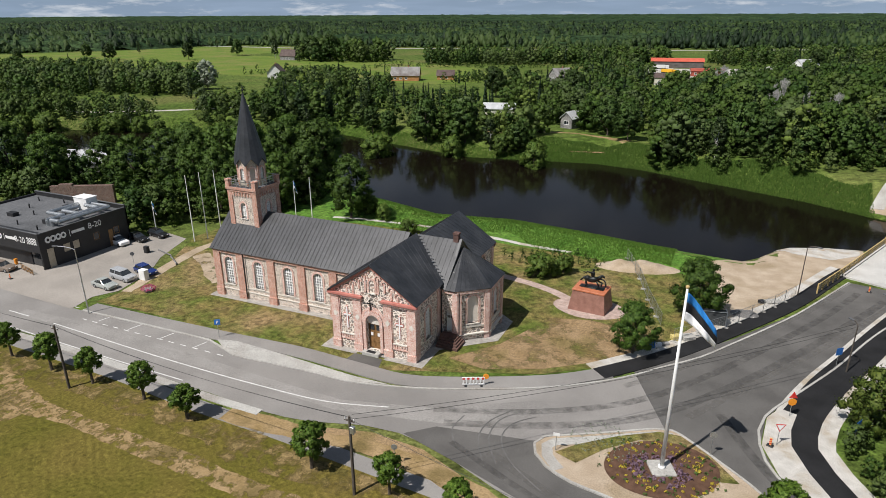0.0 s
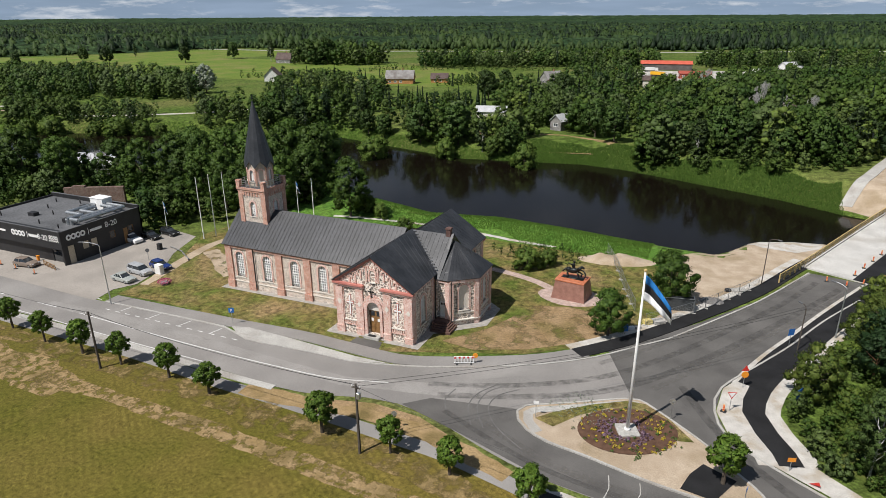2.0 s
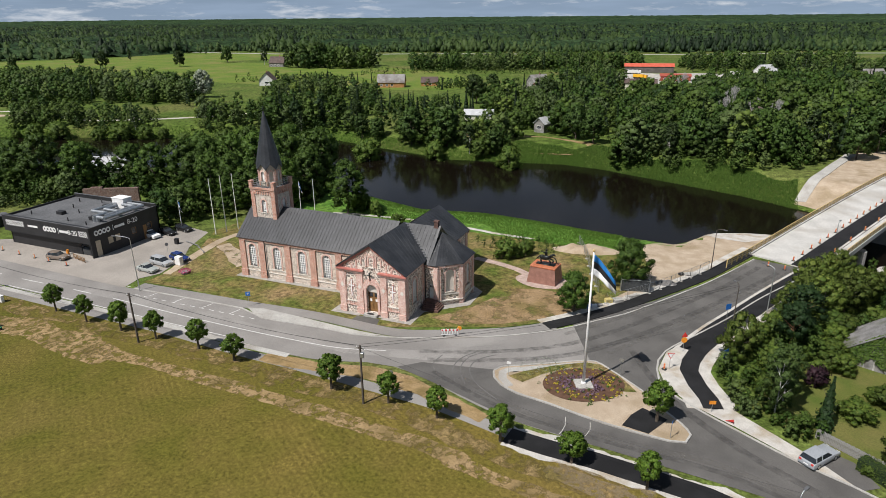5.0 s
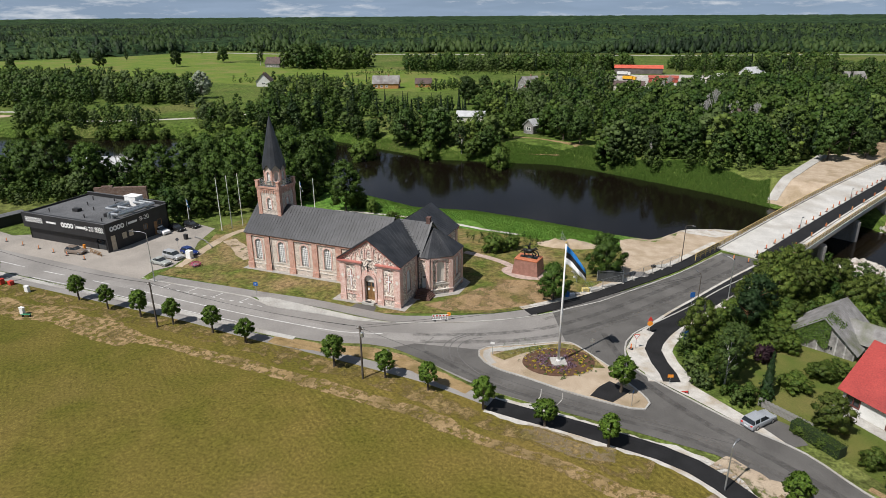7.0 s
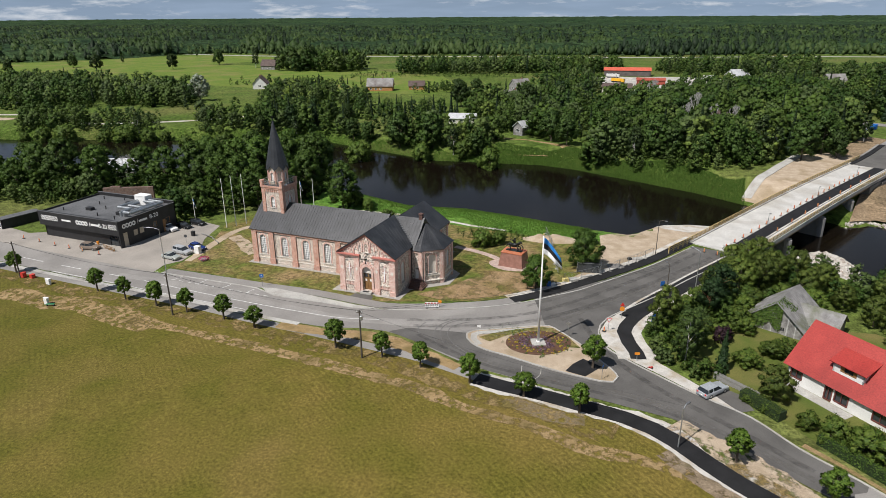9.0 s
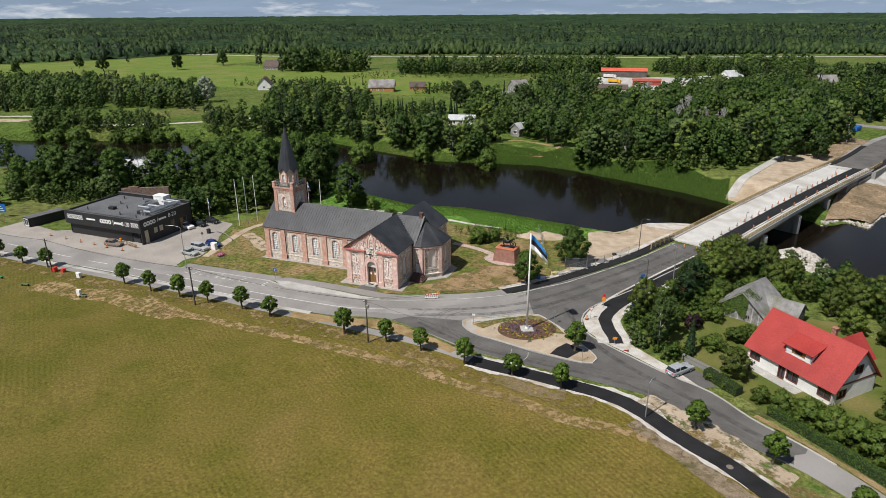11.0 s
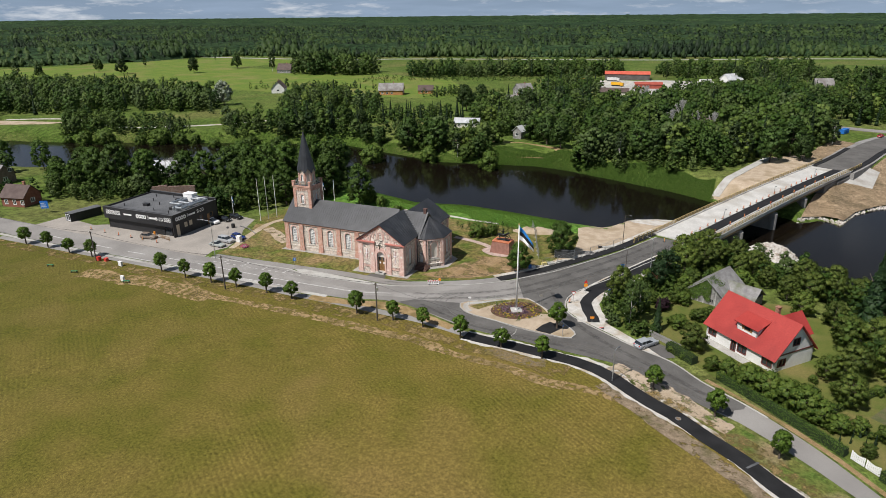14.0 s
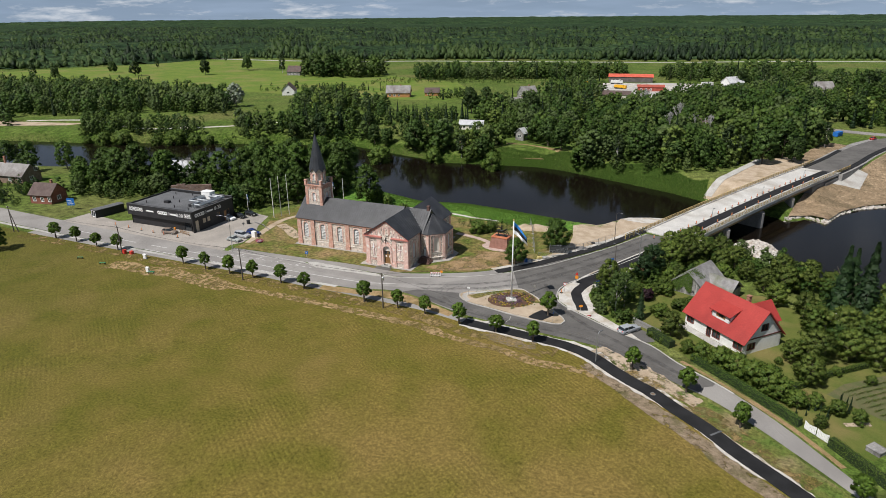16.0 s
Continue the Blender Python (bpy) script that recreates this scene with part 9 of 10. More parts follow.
box(bm, -2.42, 2.42, -0.5, -0.42, 2.1, 2.18)
part("rack", bm, STEEL, hoard)
for x, y, w, d, h, c, lb in ((26.3, 16.0, 0.9, 0.5, 0.5, WHITE, "pale bag of building material"), (28.2, 18.7, 1.2, 0.9, 0.7, mat("yellow_wrap", (0.55, 0.45, 0.16), (0.62, 0.52, 0.22), 2, 0.6, 0.1), "yellow wrapped pallet load"), (29.6, 19.5, 1.7, 1.2, 0.6, CONCRETE, "stack of pale paving slabs"), (25.6, 15.2, 0.7, 0.5, 1.0, BLUE, "blue box by the tree"), (27.0, 16.6, 1.2, 0.6, 0.4, GREYWOOD, "low stack of planks"), (31.6, 22.6, 2.6, 0.6, 0.3, CONCRETE, "row of pale kerb stones"), (40.2, 36.8, 2.6, 1.4, 0.25, CONCRETE, "flat stack of concrete slabs"), (38.6, 35.8, 0.8, 0.6, 0.5, BLACKWALL, "black container on the sand")):
    t = thing("building_material", lb, "building material", at(x, y, 35))
    bm = bmesh.new()
    n = 3 if w > 1 else 1
    for k in range(n):
        box(bm, -w / 2, w / 2, -d / 2, d / 2, h * k / n + 0.02, h * (k + 1) / n - 0.02, bev=0.03)
    part("stack", bm, c, t)


def heap(name, x, y, rx, ry, h, material, label, seed, rz=0):
    """An uneven heap of loose soil."""
    rng = random.Random(seed)
    n, m = 22, 14
    verts, faces = [], []
    for j in range(m + 1):
        for i in range(n):
            a = 2 * math.pi * i / n
            f = j / m
            q = Vector((math.cos(a) * rx * f, math.sin(a) * ry * f, 0))
            q.rotate(Euler((0, 0, radians(rz))))
            z = h * (1 - f * f) * (0.75 + 0.5 * noise.noise(Vector((q.x * 0.5 + seed, q.y * 0.5, 0)))) - 0.15 * f
            verts.append((x + q.x, y + q.y, gz(x + q.x, y + q.y) + z))
    for j in range(m):
        for i in range(n):
            k = (i + 1) % n
            faces.append((j * n + i, (j + 1) * n + i, (j + 1) * n + k, j * n + k))
    return tagged(pydata(name, verts, faces, material, smooth=True), label, "heap", "", "")


heap("soil_heap", 19.8, 43.2, 7.4, 2.8, 1.6, SAND, "long heap of sandy soil on the river slope", 2, 10)
heap("gravel_heap", 36.4, 30.6, 2.2, 1.6, 0.9, mat("grey_gravel", (0.13, 0.125, 0.12), (0.19, 0.185, 0.18), 1, 0.95, 0.6, fine=12, coord="World"), "small grey gravel heap", 3)

# rubble at the water's edge
ROCK = mat("pale_rubble", (0.4, 0.37, 0.33), (0.55, 0.52, 0.48), 1.2, 0.9, 0.4, fine=9, c=(0.3, 0.25, 0.2), coord="World")


def rubble(name, pts, count, r0, r1, label, seed, base=None):
    rng = np.random.default_rng(seed)
    xs, ys = [p[0] for p in pts], [p[1] for p in pts]
    bm = bmesh.new()
    bmesh.ops.create_icosphere(bm, subdivisions=1, radius=1.0)
    T = np.array([v.co for v in bm.verts])
    Fc = np.array([[v.index for v in f.verts] for f in bm.faces])
    bm.free()
    V, Fs, n = [], [], 0
    while n < count:
        x, y = rng.uniform(min(xs), max(xs)), rng.uniform(min(ys), max(ys))
        if not inside(np.array([x]), np.array([y]), pts)[0]:
            continue
        r = rng.uniform(r0, r1)
        S = T * (r * rng.uniform(0.6, 1.3, 3)) * (1 + rng.normal(0, 0.16, (len(T), 1)))
        zz = max(gz(x, y), WATER_Z - 0.2)
        if base:
            zz = max(zz, base(x, y))
        V.append(S + np.array([x, y, zz + r * 0.2]))
        Fs.append(Fc + n * len(T))
        n += 1
    ob = pydata(name, np.concatenate(V).tolist(), np.concatenate(Fs).tolist(), ROCK)
    return tagged(ob, label, "rubble", "", "stuff")


RISLE = [(76, 60), (80, 72), (85.5, 68.5), (87.2, 62), (84.5, 52), (80, 52)]
sheet("rubble_bank", [(72, 58), (76, 74), (82, 74), (87, 68), (88, 60), (86, 50), (79, 47)], 0.0, GRAVEL, "pale rubble bank under the bridge", "gravel", 1.0)
for v in bpy.data.objects["rubble_bank"].data.vertices:
    d = math.hypot((v.co.x - 80.5) / 7.5, (v.co.y - 61.5) / 12.5)
    v.co.z = max(v.co.z + 0.05, -6.6 + 2.6 * max(0, 1 - d * d) + 0.4 * noise.noise(Vector((v.co.x * 0.6, v.co.y * 0.6, 0))))
rubble("rubble", RISLE, 500, 0.15, 0.5, "broken pale limestone rubble at the pier", 5, lambda x, y: -6.6 + 2.6 * max(0, 1 - math.hypot((x - 80.5) / 7.5, (y - 61.5) / 12.5) ** 2))
rubble("rubble_far", [(90, 96.5), (96, 103), (102, 98), (107.5, 111), (116, 121.5), (126, 128), (126, 130), (115, 123.5), (106, 113), (101.5, 101), (96, 106), (90, 99)], 420, 0.15, 0.5, "pale rubble along the far shore", 6)
rubble("rubble_fill", [(43, 78), (50, 80.5), (57, 81.5), (57, 78), (50, 77), (44, 75)], 220, 0.12, 0.45, "pale rubble at the end of the fill", 7)

# ---- gardens ----
sheet("garden_lawn", [(49, -6), (52, 6), (60, 10), (66, 12), (80, 14), (92, 4), (106, -8), (104, -26), (92, -40), (86, -38), (70, -23.5), (60, -14.5), (54, -10.5)], 0.015, mat("garden_grass", (0.078, 0.108, 0.022), (0.12, 0.128, 0.034), 0.3, 0.95, 0.4, fine=7, c=(0.16, 0.14, 0.05), coord="World", spec=0.1), "garden lawn with mown grass", "lawn", 3)
sheet("slope_thicket", [(47, 8), (52, 18), (58, 30), (64, 44), (72, 58), (86, 46), (92, 30), (84, 22), (70, 24), (60, 16), (52, 6)], 0.02, MEADOW, "overgrown green slope below the road", "slope", 3)
sheet("parking_pad", [(52.6, -15.6), (55.6, -11.6), (58.6, -13.0), (60.4, -16.4), (58.6, -17.6)], 0.04, ASPHALT_MID, "small asphalt parking pad", "paving", 1)
sheet("verge_side_road", [(52.5, -23.2), (57, -25.6), (65, -30.6), (70, -33.2), (77, -38.5), (82, -43), (90, -51), (86, -52), (78, -46), (70, -39.6), (62, -34), (56, -29.4)], 0.02, VERGE, "patchy verge between side road and footpath", "verge", 2)
sheet("vegetable_bed", [(88, -24), (91, -19.5), (100, -12), (104, -20), (97, -30)], 0.03, mat("bed_soil", (0.075, 0.09, 0.03), (0.11, 0.1, 0.045), 0.8, 0.95, 0.5, fine=6, coord="World"), "vegetable garden bed", "garden bed", 2)
rb = np.random.default_rng(44)
rowl = []
for k in range(9):
    n = 260
    u, v = rb.uniform(0, 1, n), 1.15 * k
    X = 90.5 + 9.5 * u + 0.62 * v + rb.normal(0, 0.1, n)
    Y = -22.5 + 8.5 * u - 0.75 * v + rb.normal(0, 0.1, n)
    rowl.append(leaf_cards(np.stack([X, Y, land(X, Y) + 0.14 + 0.12 * rb.random(n)], 1), np.tile([0.0, 0.0, 1.0], (n, 1)), 0.2, rb, 0.5)[0])
tagged(put("vegetable_rows", quads_mesh("vegetable_rows", np.concatenate(rowl), MATS["garden_leaves"]), None), "low green vegetable rows in the garden bed", "vegetables", "", "stuff")
manhole = thing("manhole_cover", "rusty round manhole cover in the new footpath", "manhole", at(62.0, -34.8, 0, 0.085))
bm = bmesh.new()
bmesh.ops.create_cone(bm, cap_ends=True, segments=24, radius1=0.42, radius2=0.42, depth=0.03)
part("cover_ring", bm, STEEL, manhole)
bm = bmesh.new()
bmesh.ops.create_cone(bm, cap_ends=True, segments=24, radius1=0.34, radius2=0.33, depth=0.045)
part("cover", bm, mat("rusty_iron", (0.17, 0.12, 0.08), (0.24, 0.18, 0.12), 6, 0.8, 0.2), manhole)
strip("path_joint", [(71.0, -42.7), (72.5, -40.9)], -0.16, 0.16, 0.092, FLATROOF, "dark tar seam across the new footpath", "seam", 0.05, curve=False)
sheet("pale_heap_ground", ragged([(89.4, -32.2), (91.2, -31.2), (93.0, -30.4)], 0.6, 3.1, 0.6), 0.05, patchy(SAND, "thin_rubble", 1.2, 0.4, 0.52), "pale rubble patch on the garden lawn", "gravel", 0.8)
compost = thing("compost_box", "weathered grey wooden compost box on the lawn", "box", at(92.6, -37.6, -40))
for x0, x1, y0, y1 in ((-1.3, 1.3, -0.9, -0.82), (-1.3, 1.3, 0.82, 0.9), (-1.3, -1.22, -0.82, 0.82), (1.22, 1.3, -0.82, 0.82)):
    for z in (0.0, 0.3, 0.6):
        part("board", boxes((x0 * 0.75, x1 * 0.75, y0, y1, z * 0.8, z * 0.8 + 0.2)), GREYWOOD, compost)
part("lid", boxes((-1.05, 1.05, -1.0, 1.0, 0.685, 0.74)), GREYWOOD, compost)
tunnel = thing("greenhouse", "small rounded greenhouse with a shiny pale skin", "greenhouse", at(91.4, 3.6, 35))
arc = [(1.5 * math.cos(math.pi * k / 12), 2.0 * math.sin(math.pi * k / 12)) for k in range(13)]
bm = bmesh.new()
extrude(bm, arc, pose(0, -2.4, 0), 4.8)
part("skin", bm, mat("greenhouse_skin", (0.5, 0.52, 0.52), (0.6, 0.62, 0.62), 1.0, 0.25, 0.05), tunnel)
for y in (-2.45, 0.0, 2.3):
    bm = bmesh.new()
    extrude(bm, [(1.03 * a, 1.03 * b) for a, b in arc], pose(0, y, 0), 0.1)
    part("hoop", bm, STEEL, tunnel)
grow("dark_shrubs", [(82.0, -32.0), (84.6, -32.6), (87.4, -31.6), (91.4, -28.0), (90.4, -25.8), (86.5, -28.6), (82.6, -29.4)], 1.25, 1.2, 2.3, 260, 0.1, 14, "dark spiky evergreen shrubs across the garden", 0.85)
sheet("hedge_verge", ragged([(88, -43.2), (83, -37), (78.6, -32.6), (74.4, -28.9), (70, -25.4), (65.5, -22)], 0.55, 7.7), 0.04, DRY, "dry brown grass edge under the hedge", "verge", 0.8)


def hedge(line, w, h, label, seed, leaf="shrub_leaves"):
    rng = np.random.default_rng(seed)
    out = []
    for (x0, y0), (x1, y1) in zip(line, line[1:]):
        L = math.hypot(x1 - x0, y1 - y0)
        n = int(L * 170)
        t = rng.uniform(0, 1, n)
        nx, ny = -(y1 - y0) / L, (x1 - x0) / L
        face = rng.random(n)
        off = np.where(face < 0.45, rng.uniform(-w / 2, w / 2, n), np.where(face < 0.72, -w / 2, w / 2)) + rng.normal(0, 0.05, n)
        zz = np.where(face < 0.45, h, rng.uniform(0.02, h, n)) + rng.normal(0, 0.06, n)
        X, Y = x0 + (x1 - x0) * t + nx * off, y0 + (y1 - y0) * t + ny * off
        N = np.stack([np.where(face < 0.45, 0, nx * np.sign(off)), np.where(face < 0.45, 0, ny * np.sign(off)), np.where(face < 0.45, 1, 0.2)], 1)
        out.append(leaves_at(np.stack([X, Y, land(X, Y) + zz], 1), N, 0.17, rng, 0.45))
    t = thing("hedge", label, "hedge")
    put("foliage", quads_mesh("foliage", np.concatenate(out), MATS[leaf]), None, t)
    verts, faces = [], []
    bm = bmesh.new()
    for (x0, y0), (x1, y1) in zip(line, line[1:]):
        m = pose(x0, y0, gz((x0 + x1) / 2, (y0 + y1) / 2), 0, 0, math.degrees(math.atan2(y1 - y0, x1 - x0)))
        box(bm, 0, math.hypot(x1 - x0, y1 - y0), -w / 2 + 0.12, w / 2 - 0.12, -0.2, h - 0.12, m)
    part("inner_growth", bm, mat("hedge_inner", (0.012, 0.025, 0.006), (0.02, 0.04, 0.01), 2, 0.95, 0.3), t)
    return t


leaf_mat("hedge_leaves", (0.05, 0.105, 0.012), (0.11, 0.17, 0.03), 0.05)
hedge([(67.2, -20.9), (74, -26.8), (83.2, -35.2)], 1.1, 1.4, "long clipped green hedge along the side road", 1, "hedge_leaves")
hedge([(83.2, -24.6), (89.3, -17.4), (95.5, -11.8)], 0.8, 1.0, "low clipped garden hedge", 2)
hedge([(86.8, -38.4), (93, -46)], 1.2, 1.5, "clipped hedge beyond the white gate", 3)
hedge([(59, -13.6), (63.5, -17.6)], 1.6, 1.5, "dense rounded hedge by the parking pad", 4)
for x, y, r in ((60.2, -4.4, 1.9), (63.6, 0.0, 1.7), (65.6, 1.6, 1.8)):
    plant(bush, x, y, 2.5, int(r * 10), "clipped dark green yew mound on the lawn", 1.5)
fence = thing("board_fence", "weathered grey board fence beside the parking pad", "fence")
bm = boxes((-0.07, 0.07, -0.012, 0.012, 0.0, 1.25))
fb = bpy.data.meshes.new("fence_board")
bm.to_mesh(fb)
bm.free()
A, B = Vector((55.4, -9.8)), Vector((61.0, -13.6))
ang = math.degrees(math.atan2(B.y - A.y, B.x - A.x))
for k in range(42):
    p = A.lerp(B, k / 41)
    put("board", fb, GREYWOOD, fence, m=pose(p.x, p.y, gz(p.x, p.y) + 0.03 * (k % 3), 0, 0, ang))
bm = bmesh.new()
box(bm, 0, (B - A).length, 0.02, 0.07, 0.3, 0.4, at(A.x, A.y, ang))
box(bm, 0, (B - A).length, 0.02, 0.07, 0.9, 1.0, at(A.x, A.y, ang))
part("rail", bm, GREYWOOD, fence)
gate = thing("garden_gate", "white wooden two-leaf garden gate", "gate", at(83.7, -35.4, -44))
for s in (0, 1):
    bm = bmesh.new()
    for k in range(8):
        x = s * 2.05 + 0.08 + k * 0.24
        hh = 1.5 - 0.25 * math.sin(math.pi * (k + 0.5) / 8)
        box(bm, x, x + 0.2, -0.02, 0.02, 0.1, hh)
    box(bm, s * 2.05 + 0.05, s * 2.05 + 1.98, 0.02, 0.06, 0.35, 0.47)
    box(bm, s * 2.05 + 0.05, s * 2.05 + 1.98, 0.02, 0.06, 1.0, 1.12)
    part("gate_leaf", bm, WHITE, gate)
barrel = thing("greenhouse", "small shiny curved greenhouse among the bushes", "greenhouse", at(91, 3.2, 40))
bm = bmesh.new()
for k in range(8):
    a0, a1 = math.pi * k / 8, math.pi * (k + 1) / 8
    vs = [bm.verts.new(q) for q in ((-1.6, 1.3 * math.cos(a0), 0.6 + 2.0 * math.sin(a0)), (1.6, 1.3 * math.cos(a0), 0.6 + 2.0 * math.sin(a0)), (1.6, 1.3 * math.cos(a1), 0.6 + 2.0 * math.sin(a1)), (-1.6, 1.3 * math.cos(a1), 0.6 + 2.0 * math.sin(a1)))]
    bm.faces.new(vs)
bmesh.ops.solidify(bm, geom=bm.faces[:], thickness=0.04)
box(bm, -1.6, 1.6, -1.3, 1.3, -0.2, 0.6)
part("cover", bm, mat("clear_sheet", (0.55, 0.58, 0.6), (0.65, 0.68, 0.7), 1, 0.2, 0.0), barrel)

# ---- street furniture ----
REDBIN = mat("red_bin", (0.5, 0.04, 0.03), (0.56, 0.06, 0.04), 2, 0.5, 0.0)


def cabinet(name, x, y, w, d, h, c, label, cat, rz=0):
    t = thing(name, label, cat, at(x, y, rz))
    part("body", boxes((-w / 2, w / 2, -d / 2, d / 2, 0.05, h), bev=0.03), c, t)
    part("lid", boxes((-w / 2 - 0.04, w / 2 + 0.04, -d / 2 - 0.04, d / 2 + 0.04, h, h + 0.07), bev=0.02), c, t)
    part("door", boxes((-w / 2 + 0.06, w / 2 - 0.06, -d / 2 - 0.02, -d / 2, 0.2, h - 0.12)), c, t)
    return t


cabinet("bin", -77.2, -18.0, 0.8, 0.8, 1.1, REDBIN, "red litter bin beside the pole", "bin")
cabinet("bin", -75.1, -17.6, 0.8, 0.8, 0.8, REDBIN, "low red litter bin on the verge", "bin")
cabinet("utility_cabinet", -68.8, -18.8, 1.0, 0.5, 1.2, WHITE, "white utility cabinet on the verge", "cabinet")
cabinet("utility_cabinet", -60.1, -25.8, 0.9, 0.5, 1.3, WHITE, "white utility cabinet in the field", "cabinet")
cabinet("utility_cabinet", -53.3, 6.3, 1.3, 0.9, 1.7, WHITE, "pale notice cabinet beside the parked cars", "cabinet")
cabinet("bin", -63.2, 15.6, 0.8, 0.7, 1.2, BLACKWALL, "dark litter bin by the flagpole", "bin")
cabinet("litter_bin", -79.6, 2.2, 0.45, 0.4, 1.0, ORANGE, "small orange litter bin by the shop wall", "bin")
GREEN = mat("green_paint", (0.02, 0.16, 0.07), (0.03, 0.2, 0.09), 2, 0.5, 0.0)
for x, y, lb in ((-85.2, -25.3, "small green bench with a dark bin"), (-75.8, -26.1, "small green bench on the field"), (-58.6, -26.2, "low green bench by the cabinet")):
    t = thing("bench", lb, "bench", at(x, y, 20))
    part("seat", boxes((-0.8, 0.8, -0.22, 0.22, 0.42, 0.5), bev=0.02), GREEN, t)
    for s in (-0.65, 0.65):
        part("leg", boxes((s - 0.05, s + 0.05, -0.2, 0.2, 0, 0.42)), BLACKWALL, t)
BOLL = baffle("bollard_sign", "striped orange marker post on the forecourt edge", "marker post", "forecourt markers")
for k, (x, y) in enumerate(((-89.2, -1.6), (-84.1, -1.9), (-79.5, -2.2), (-73.9, -2.5), (-95, -1.2), (-101, -0.8))):
    if k == 0:
        BOLL.matrix_basis = at(x, y, 10, 0.05)
    else:
        copy_thing(BOLL, at(x, y, 10, 0.05))
planter = thing("flower_planter", "low round planter full of pink flowers", "planter", at(-48.8, 3.1))
part("tub", tubes(((0, 0, -0.1), (0, 0, 0.45), 0.6, 0.75), seg=14), GREYWOOD, planter)
rng = np.random.default_rng(9)
d = rng.normal(0, 1, (260, 3))
d[:, 2] = np.abs(d[:, 2])
d /= np.linalg.norm(d, axis=1)[:, None]
put("blossom", quads_mesh("blossom", leaves_at(np.array([0, 0, 0.45]) + d * np.array([1.1, 1.1, 0.5]), d, 0.2, rng), leaf_mat("pink_petals", (0.45, 0.05, 0.16), (0.62, 0.16, 0.3), 0.05)), None, planter)
post = thing("sign_post", "small round road sign on the forecourt", "road sign", at(-60.6, 10.5, 40))
part("post", tubes(((0, 0, -0.2), (0, 0, 2.2), 0.04)), STEEL, post)
part("board", tubes(((0, -0.05, 2.0), (0, -0.02, 2.0), 0.35), seg=14), FLATROOF, post)
rail = thing("kerb_logs", "low wooden log rails round the parking", "rail")
bm = bmesh.new()
for a, b in (((-62, 17.2), (-57.5, 15.8)), ((-57, 15.4), (-53.5, 13.2))):
    tube(bm, (*a, gz(*a) + 0.35), (*b, gz(*b) + 0.35), 0.12, 0.12, 7)
    for q in (a, b):
        tube(bm, (*q, gz(*q) - 0.1), (*q, gz(*q) + 0.35), 0.1, 0.1, 6)
part("log", bm, GREYWOOD, rail)
# brick tones halved: soot, and the shade behind the shop put into the colour
wall = part("old_brick_wall", boxes((0, 14, -0.5, 0.5, -0.5, 4.2), (2, 5, -0.5, 0.5, 4.2, 4.6)), stone_mat("old_brick", 4, (0.2, 0.16, 0.14), [(0.11, 0.06, 0.048), (0.17, 0.095, 0.075), (0.14, 0.08, 0.062)], 0.06, stretch=(0.8, 0.8, 2)), m=at(-109.5, 30.5, 28))
tagged(wall, "ruined sooty brick wall behind the shop, shade put into its colour", "wall")

# ---- vehicles ----
TYREM = mat("tyre_rubber", (0.012, 0.012, 0.012), (0.018, 0.018, 0.018), 2, 0.85, 0.1)
LAMP = mat("lamp_lens", (0.6, 0.6, 0.58), (0.7, 0.7, 0.68), 1, 0.15, 0.0)


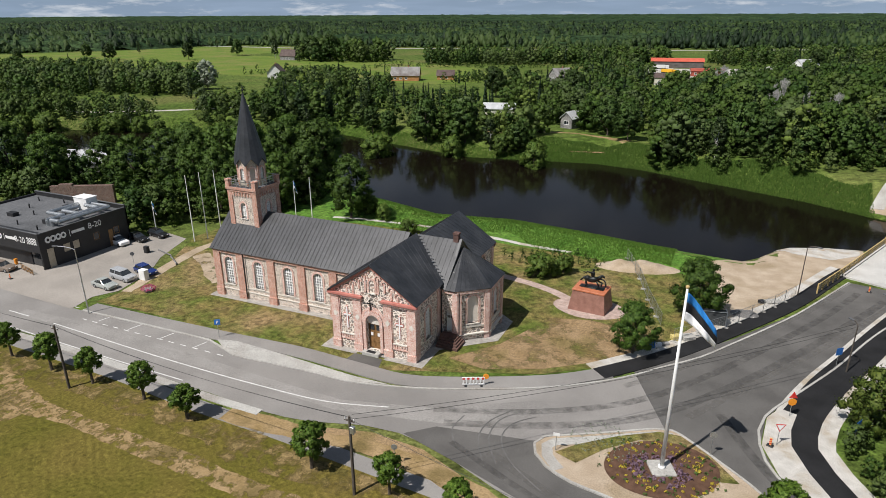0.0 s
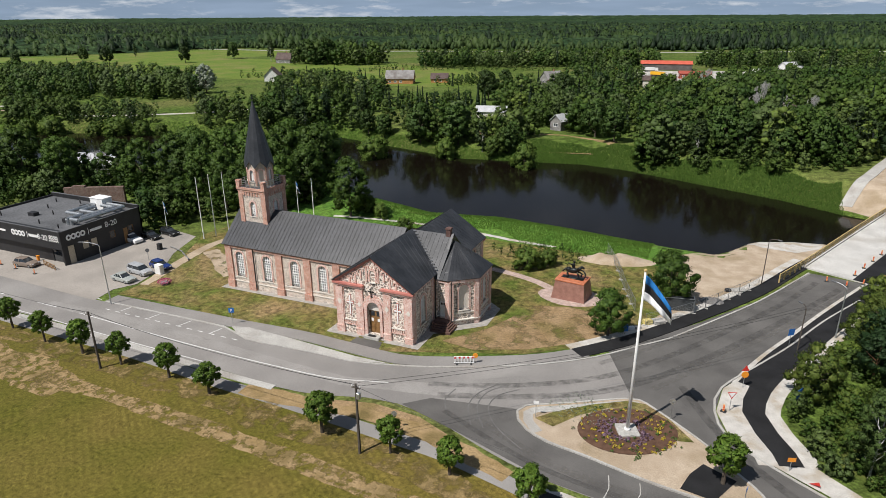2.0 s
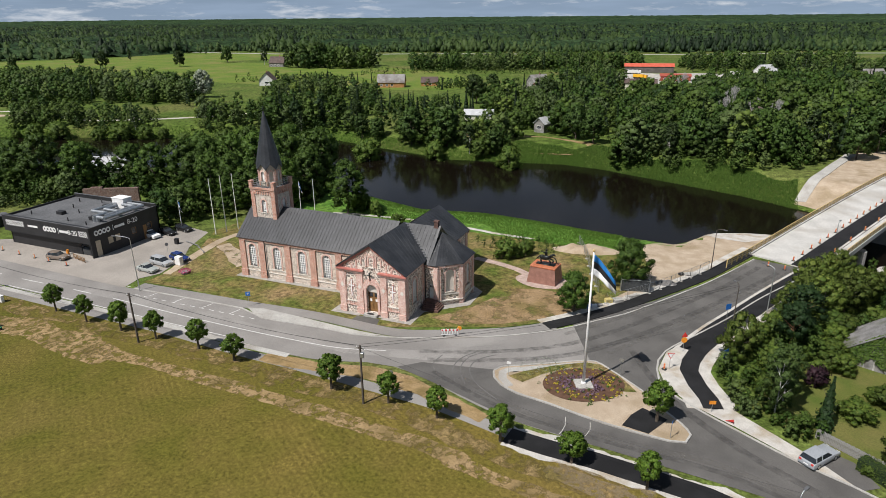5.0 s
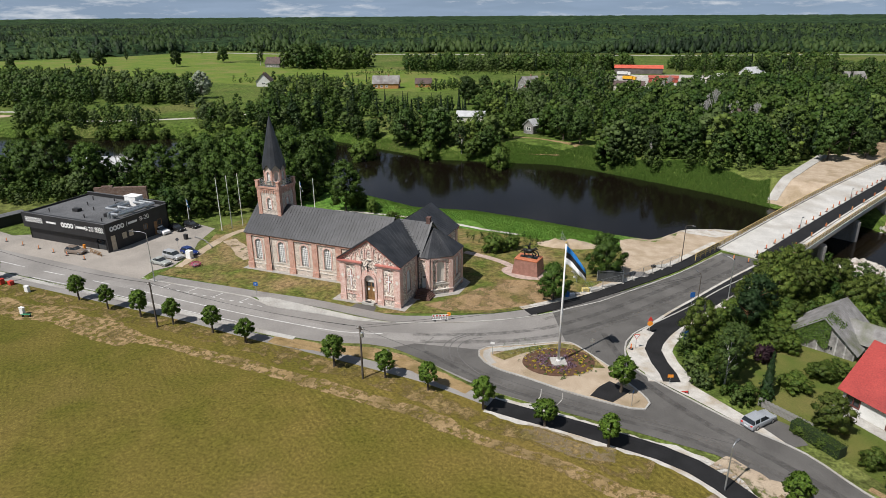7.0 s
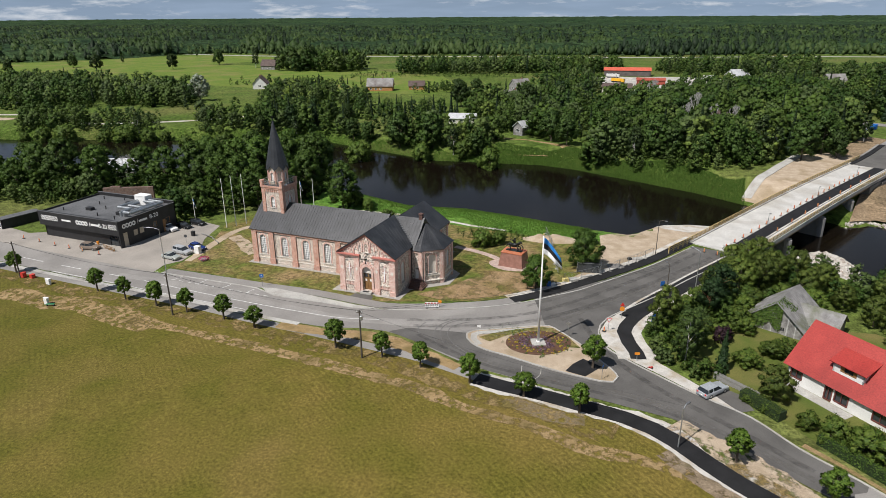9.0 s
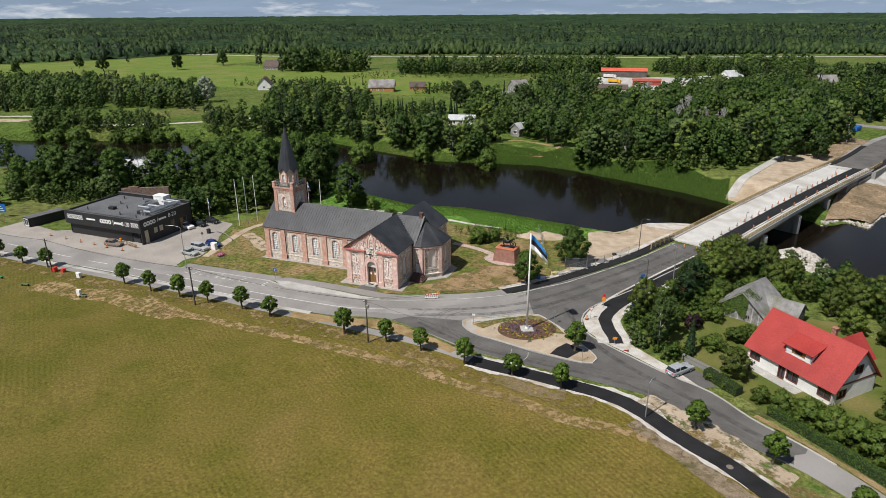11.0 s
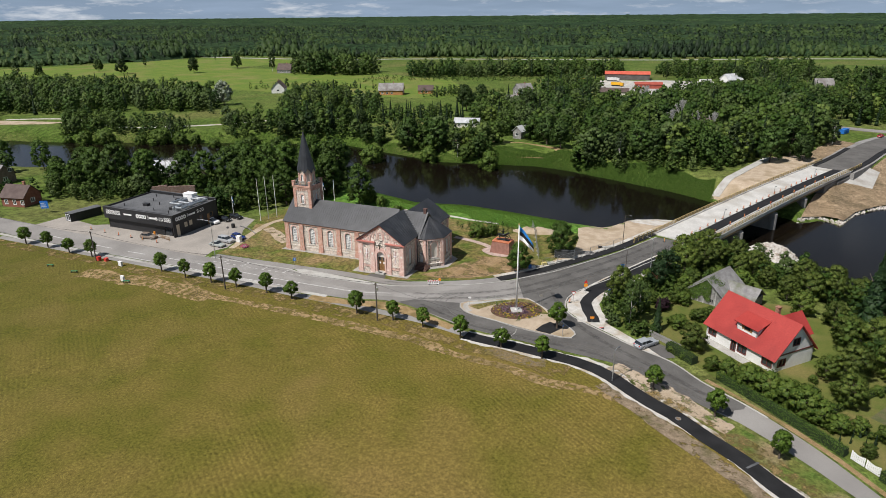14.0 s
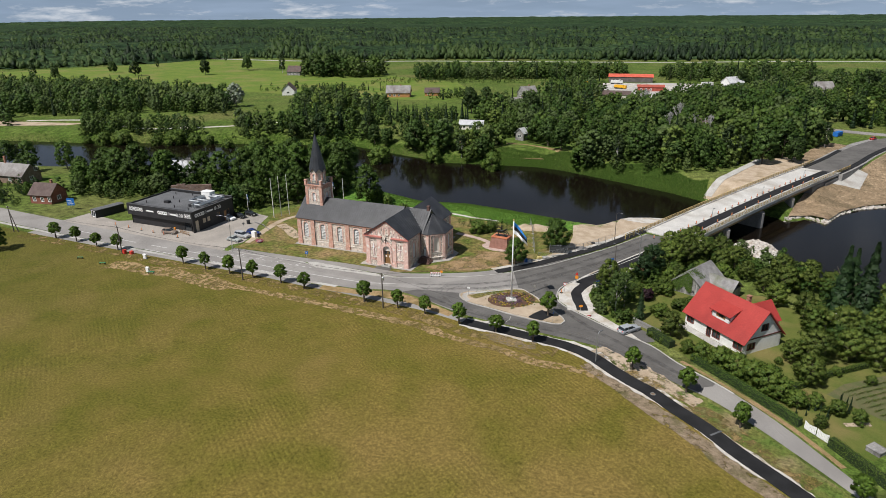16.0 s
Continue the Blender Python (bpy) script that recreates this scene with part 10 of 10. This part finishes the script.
def car(x, y, rz, colour, label, kind="hatch", L=4.5, W=1.8, H=1.48, dz=0.06):
    """A parked car, nose towards local +x."""
    paint = mat("car_paint_%d_%d_%d" % tuple(int(c * 1000) for c in colour), colour, tuple(c * 1.08 + 0.002 for c in colour), 1.0, 0.25, 0.0, spec=0.6)
    t = thing("car", label, "car", at(x, y, rz, dz), "parked cars")
    h0 = 0.22
    belt = H * 0.62
    lower = [(-L / 2, h0 + 0.1), (-L / 2 + 0.12, h0), (L / 2 - 0.12, h0), (L / 2, h0 + 0.15), (L / 2 - 0.04, belt * 0.78), (L / 2 - 0.35, belt * 0.88), (L * 0.2, belt), (-L / 2 + 0.15, belt + 0.02), (-L / 2, belt * 0.9)]
    bm = bmesh.new()
    extrude(bm, lower, Matrix.Translation((0, -W / 2, 0)), W)
    bmesh.ops.recalc_face_normals(bm, faces=bm.faces[:])
    bmesh.ops.bevel(bm, geom=bm.edges[:], offset=0.09, segments=2, affect="EDGES", profile=0.6)
    body = part("body", bm, paint, t, smooth=True)
    rear = {"hatch": (-L / 2 + 0.12, -L / 2 + 0.55), "wagon": (-L / 2 + 0.1, -L / 2 + 0.4), "sedan": (-L / 2 + 0.75, -L / 2 + 1.35), "van": (-L / 2 + 0.08, -L / 2 + 0.25)}[kind]
    nose = (L * 0.2, L * 0.02) if kind != "van" else (L * 0.26, L * 0.1)
    for nm, mt, inset, top in (("greenhouse", GLASS, 0.0, H - 0.07), ("roof", paint, 0.02, H)):
        bm = bmesh.new()
        z0 = belt - 0.03 if nm == "greenhouse" else H - 0.1
        f = 0 if nm == "greenhouse" else (z0 - belt) / (H - belt)
        xr0, xf0 = rear[0] + (rear[1] - rear[0]) * f, nose[0] + (nose[1] - nose[0]) * f
        w0, w1 = (W / 2 - 0.06) - 0.14 * f, W / 2 - 0.22
        lo_ = [bm.verts.new(q) for q in ((xr0, -w0, z0), (xf0, -w0, z0), (xf0, w0, z0), (xr0, w0, z0))]
        up_ = [bm.verts.new(q) for q in ((rear[1], -w1, top), (nose[1], -w1, top), (nose[1], w1, top), (rear[1], w1, top))]
        bm.faces.new(lo_[::-1])
        bm.faces.new(up_)
        for k in range(4):
            bm.faces.new((lo_[k], lo_[(k + 1) % 4], up_[(k + 1) % 4], up_[k]))
        bmesh.ops.bevel(bm, geom=bm.edges[:], offset=0.05, segments=1, affect="EDGES")
        part("glasshouse" if nm == "greenhouse" else "roof", bm, mt, body)
    bm = bmesh.new()
    for s in (-1, 1):
        y0 = s * (W / 2 - 0.13)
        for xa in ((rear[1] + nose[1]) / 2 + 0.05, rear[1] + 0.1):
            tube(bm, (xa - 0.05, s * (W / 2 - 0.07), belt), (xa, s * (W / 2 - 0.22), H - 0.06), 0.05, 0.05, 5)
    part("pillar", bm, paint, body)
    for xw in (-L * 0.3, L * 0.31):
        for s in (-1, 1):
            w = part("wheel", tubes(((xw, s * (W / 2 - 0.2), 0.32), (xw, s * (W / 2 + 0.01), 0.32), 0.32), seg=16), TYREM, t)
            part("rim", tubes(((xw, s * (W / 2), 0.32), (xw, s * (W / 2 + 0.02), 0.32), 0.2), seg=12), STEEL, w)
    for s in (-1, 1):
        part("headlight", boxes((L / 2 - 0.16, L / 2 + 0.01, s * (W / 2 - 0.32) - 0.2, s * (W / 2 - 0.32) + 0.2, belt * 0.62, belt * 0.78), bev=0.03), LAMP, t)
        part("tail_light", boxes((-L / 2 - 0.01, -L / 2 + 0.1, s * (W / 2 - 0.25) - 0.14, s * (W / 2 - 0.25) + 0.14, belt * 0.7, belt * 0.95), bev=0.02), REDP, t)
    part("number_plate", boxes((-L / 2 - 0.02, -L / 2, -0.26, 0.26, 0.5, 0.62)), WHITE, t)
    return t


SILVER = (0.36, 0.37, 0.38)
car(55.2, -14.0, 52, (0.3, 0.32, 0.34), "silver-grey estate car on the parking pad", "wagon", 4.7)
car(-72.0, 16.8, -8, (0.75, 0.75, 0.74), "white sport utility car beside the shop", "hatch", 4.7, 1.88, 1.7)
car(-70.2, 19.9, -8, (0.012, 0.012, 0.013), "black car beside the shop", "hatch", 4.5)
car(-68.6, 23.2, -8, (0.014, 0.014, 0.015), "black car at the far end of the row", "hatch", 4.5)
car(-55.2, 8.3, -10, (0.012, 0.03, 0.14), "dark blue hatchback parked on gravel", "hatch", 4.4)
car(-56.6, 5.0, -6, SILVER, "silver people carrier parked on gravel", "van", 4.8, 1.86, 1.7)
car(-56.4, 1.4, -4, (0.33, 0.35, 0.33), "pale silver saloon parked at the roadside", "sedan", 4.5)
car(-79.0, -0.4, 8, (0.2, 0.16, 0.13), "bronze sport utility car on the forecourt", "hatch", 4.5, 1.85, 1.62)
car(134, 226, 62, (0.35, 0.02, 0.02), "small red car on the far road", "hatch", 4.3, dz=0.2)


def lorry(x, y, rz, colour, label, tank):
    t = thing("lorry", label, "lorry", at(x, y, rz), "works vehicles")
    paint = mat("lorry_paint_%d" % int(colour[1] * 1000), colour, tuple(c * 1.1 for c in colour), 1, 0.4, 0.0)
    part("cab", boxes((3.2, 5.4, -1.2, 1.2, 0.6, 3.0), bev=0.2), paint, t)
    part("load", tubes(((-5, 0, 2.0), (3.0, 0, 2.0), 1.2), seg=14) if tank else boxes((-5, 3.0, -1.25, 1.25, 1.1, 3.2), bev=0.06), paint, t)
    part("chassis", boxes((-5, 5.3, -1.0, 1.0, 0.5, 0.9)), BLACKWALL, t)
    for xw in (-3.8, -2.6, 4.2):
        for s in (-1.05, 1.05):
            part("wheel", tubes(((xw, s - 0.15, 0.5), (xw, s + 0.15, 0.5), 0.5), seg=12), TYREM, t)


lorry(-50, 441, 10, (0.7, 0.38, 0.02), "long yellow tank lorry in the works yard", True)
lorry(-13, 415, -20, (0.68, 0.36, 0.025), "yellow tipper lorry in the works yard", False)
lorry(-22, 452, 5, (0.6, 0.6, 0.58), "white lorry by the red hall", False)
lorry(52, 452, 40, (0.62, 0.6, 0.05), "yellow lorry near the villa", False)
sheet("works_yard", [(-45, 452), (-20, 462), (20, 458), (60, 448), (62, 425), (30, 425), (-5, 415), (-40, 432)], 0.06, GRAVEL, "pale gravel works yard", "yard", 8)
cont = thing("container", "blue steel waste container by the far road", "container", at(120, 232, 62))
part("body", boxes((-3, 3, -1.2, 1.2, 0.1, 2.2), bev=0.05), BLUE, cont)
bm = bmesh.new()
for k in range(9):
    box(bm, -2.8 + k * 0.68, -2.65 + k * 0.68, -1.26, 1.26, 0.3, 2.1)
part("rib", bm, BLUE, cont)
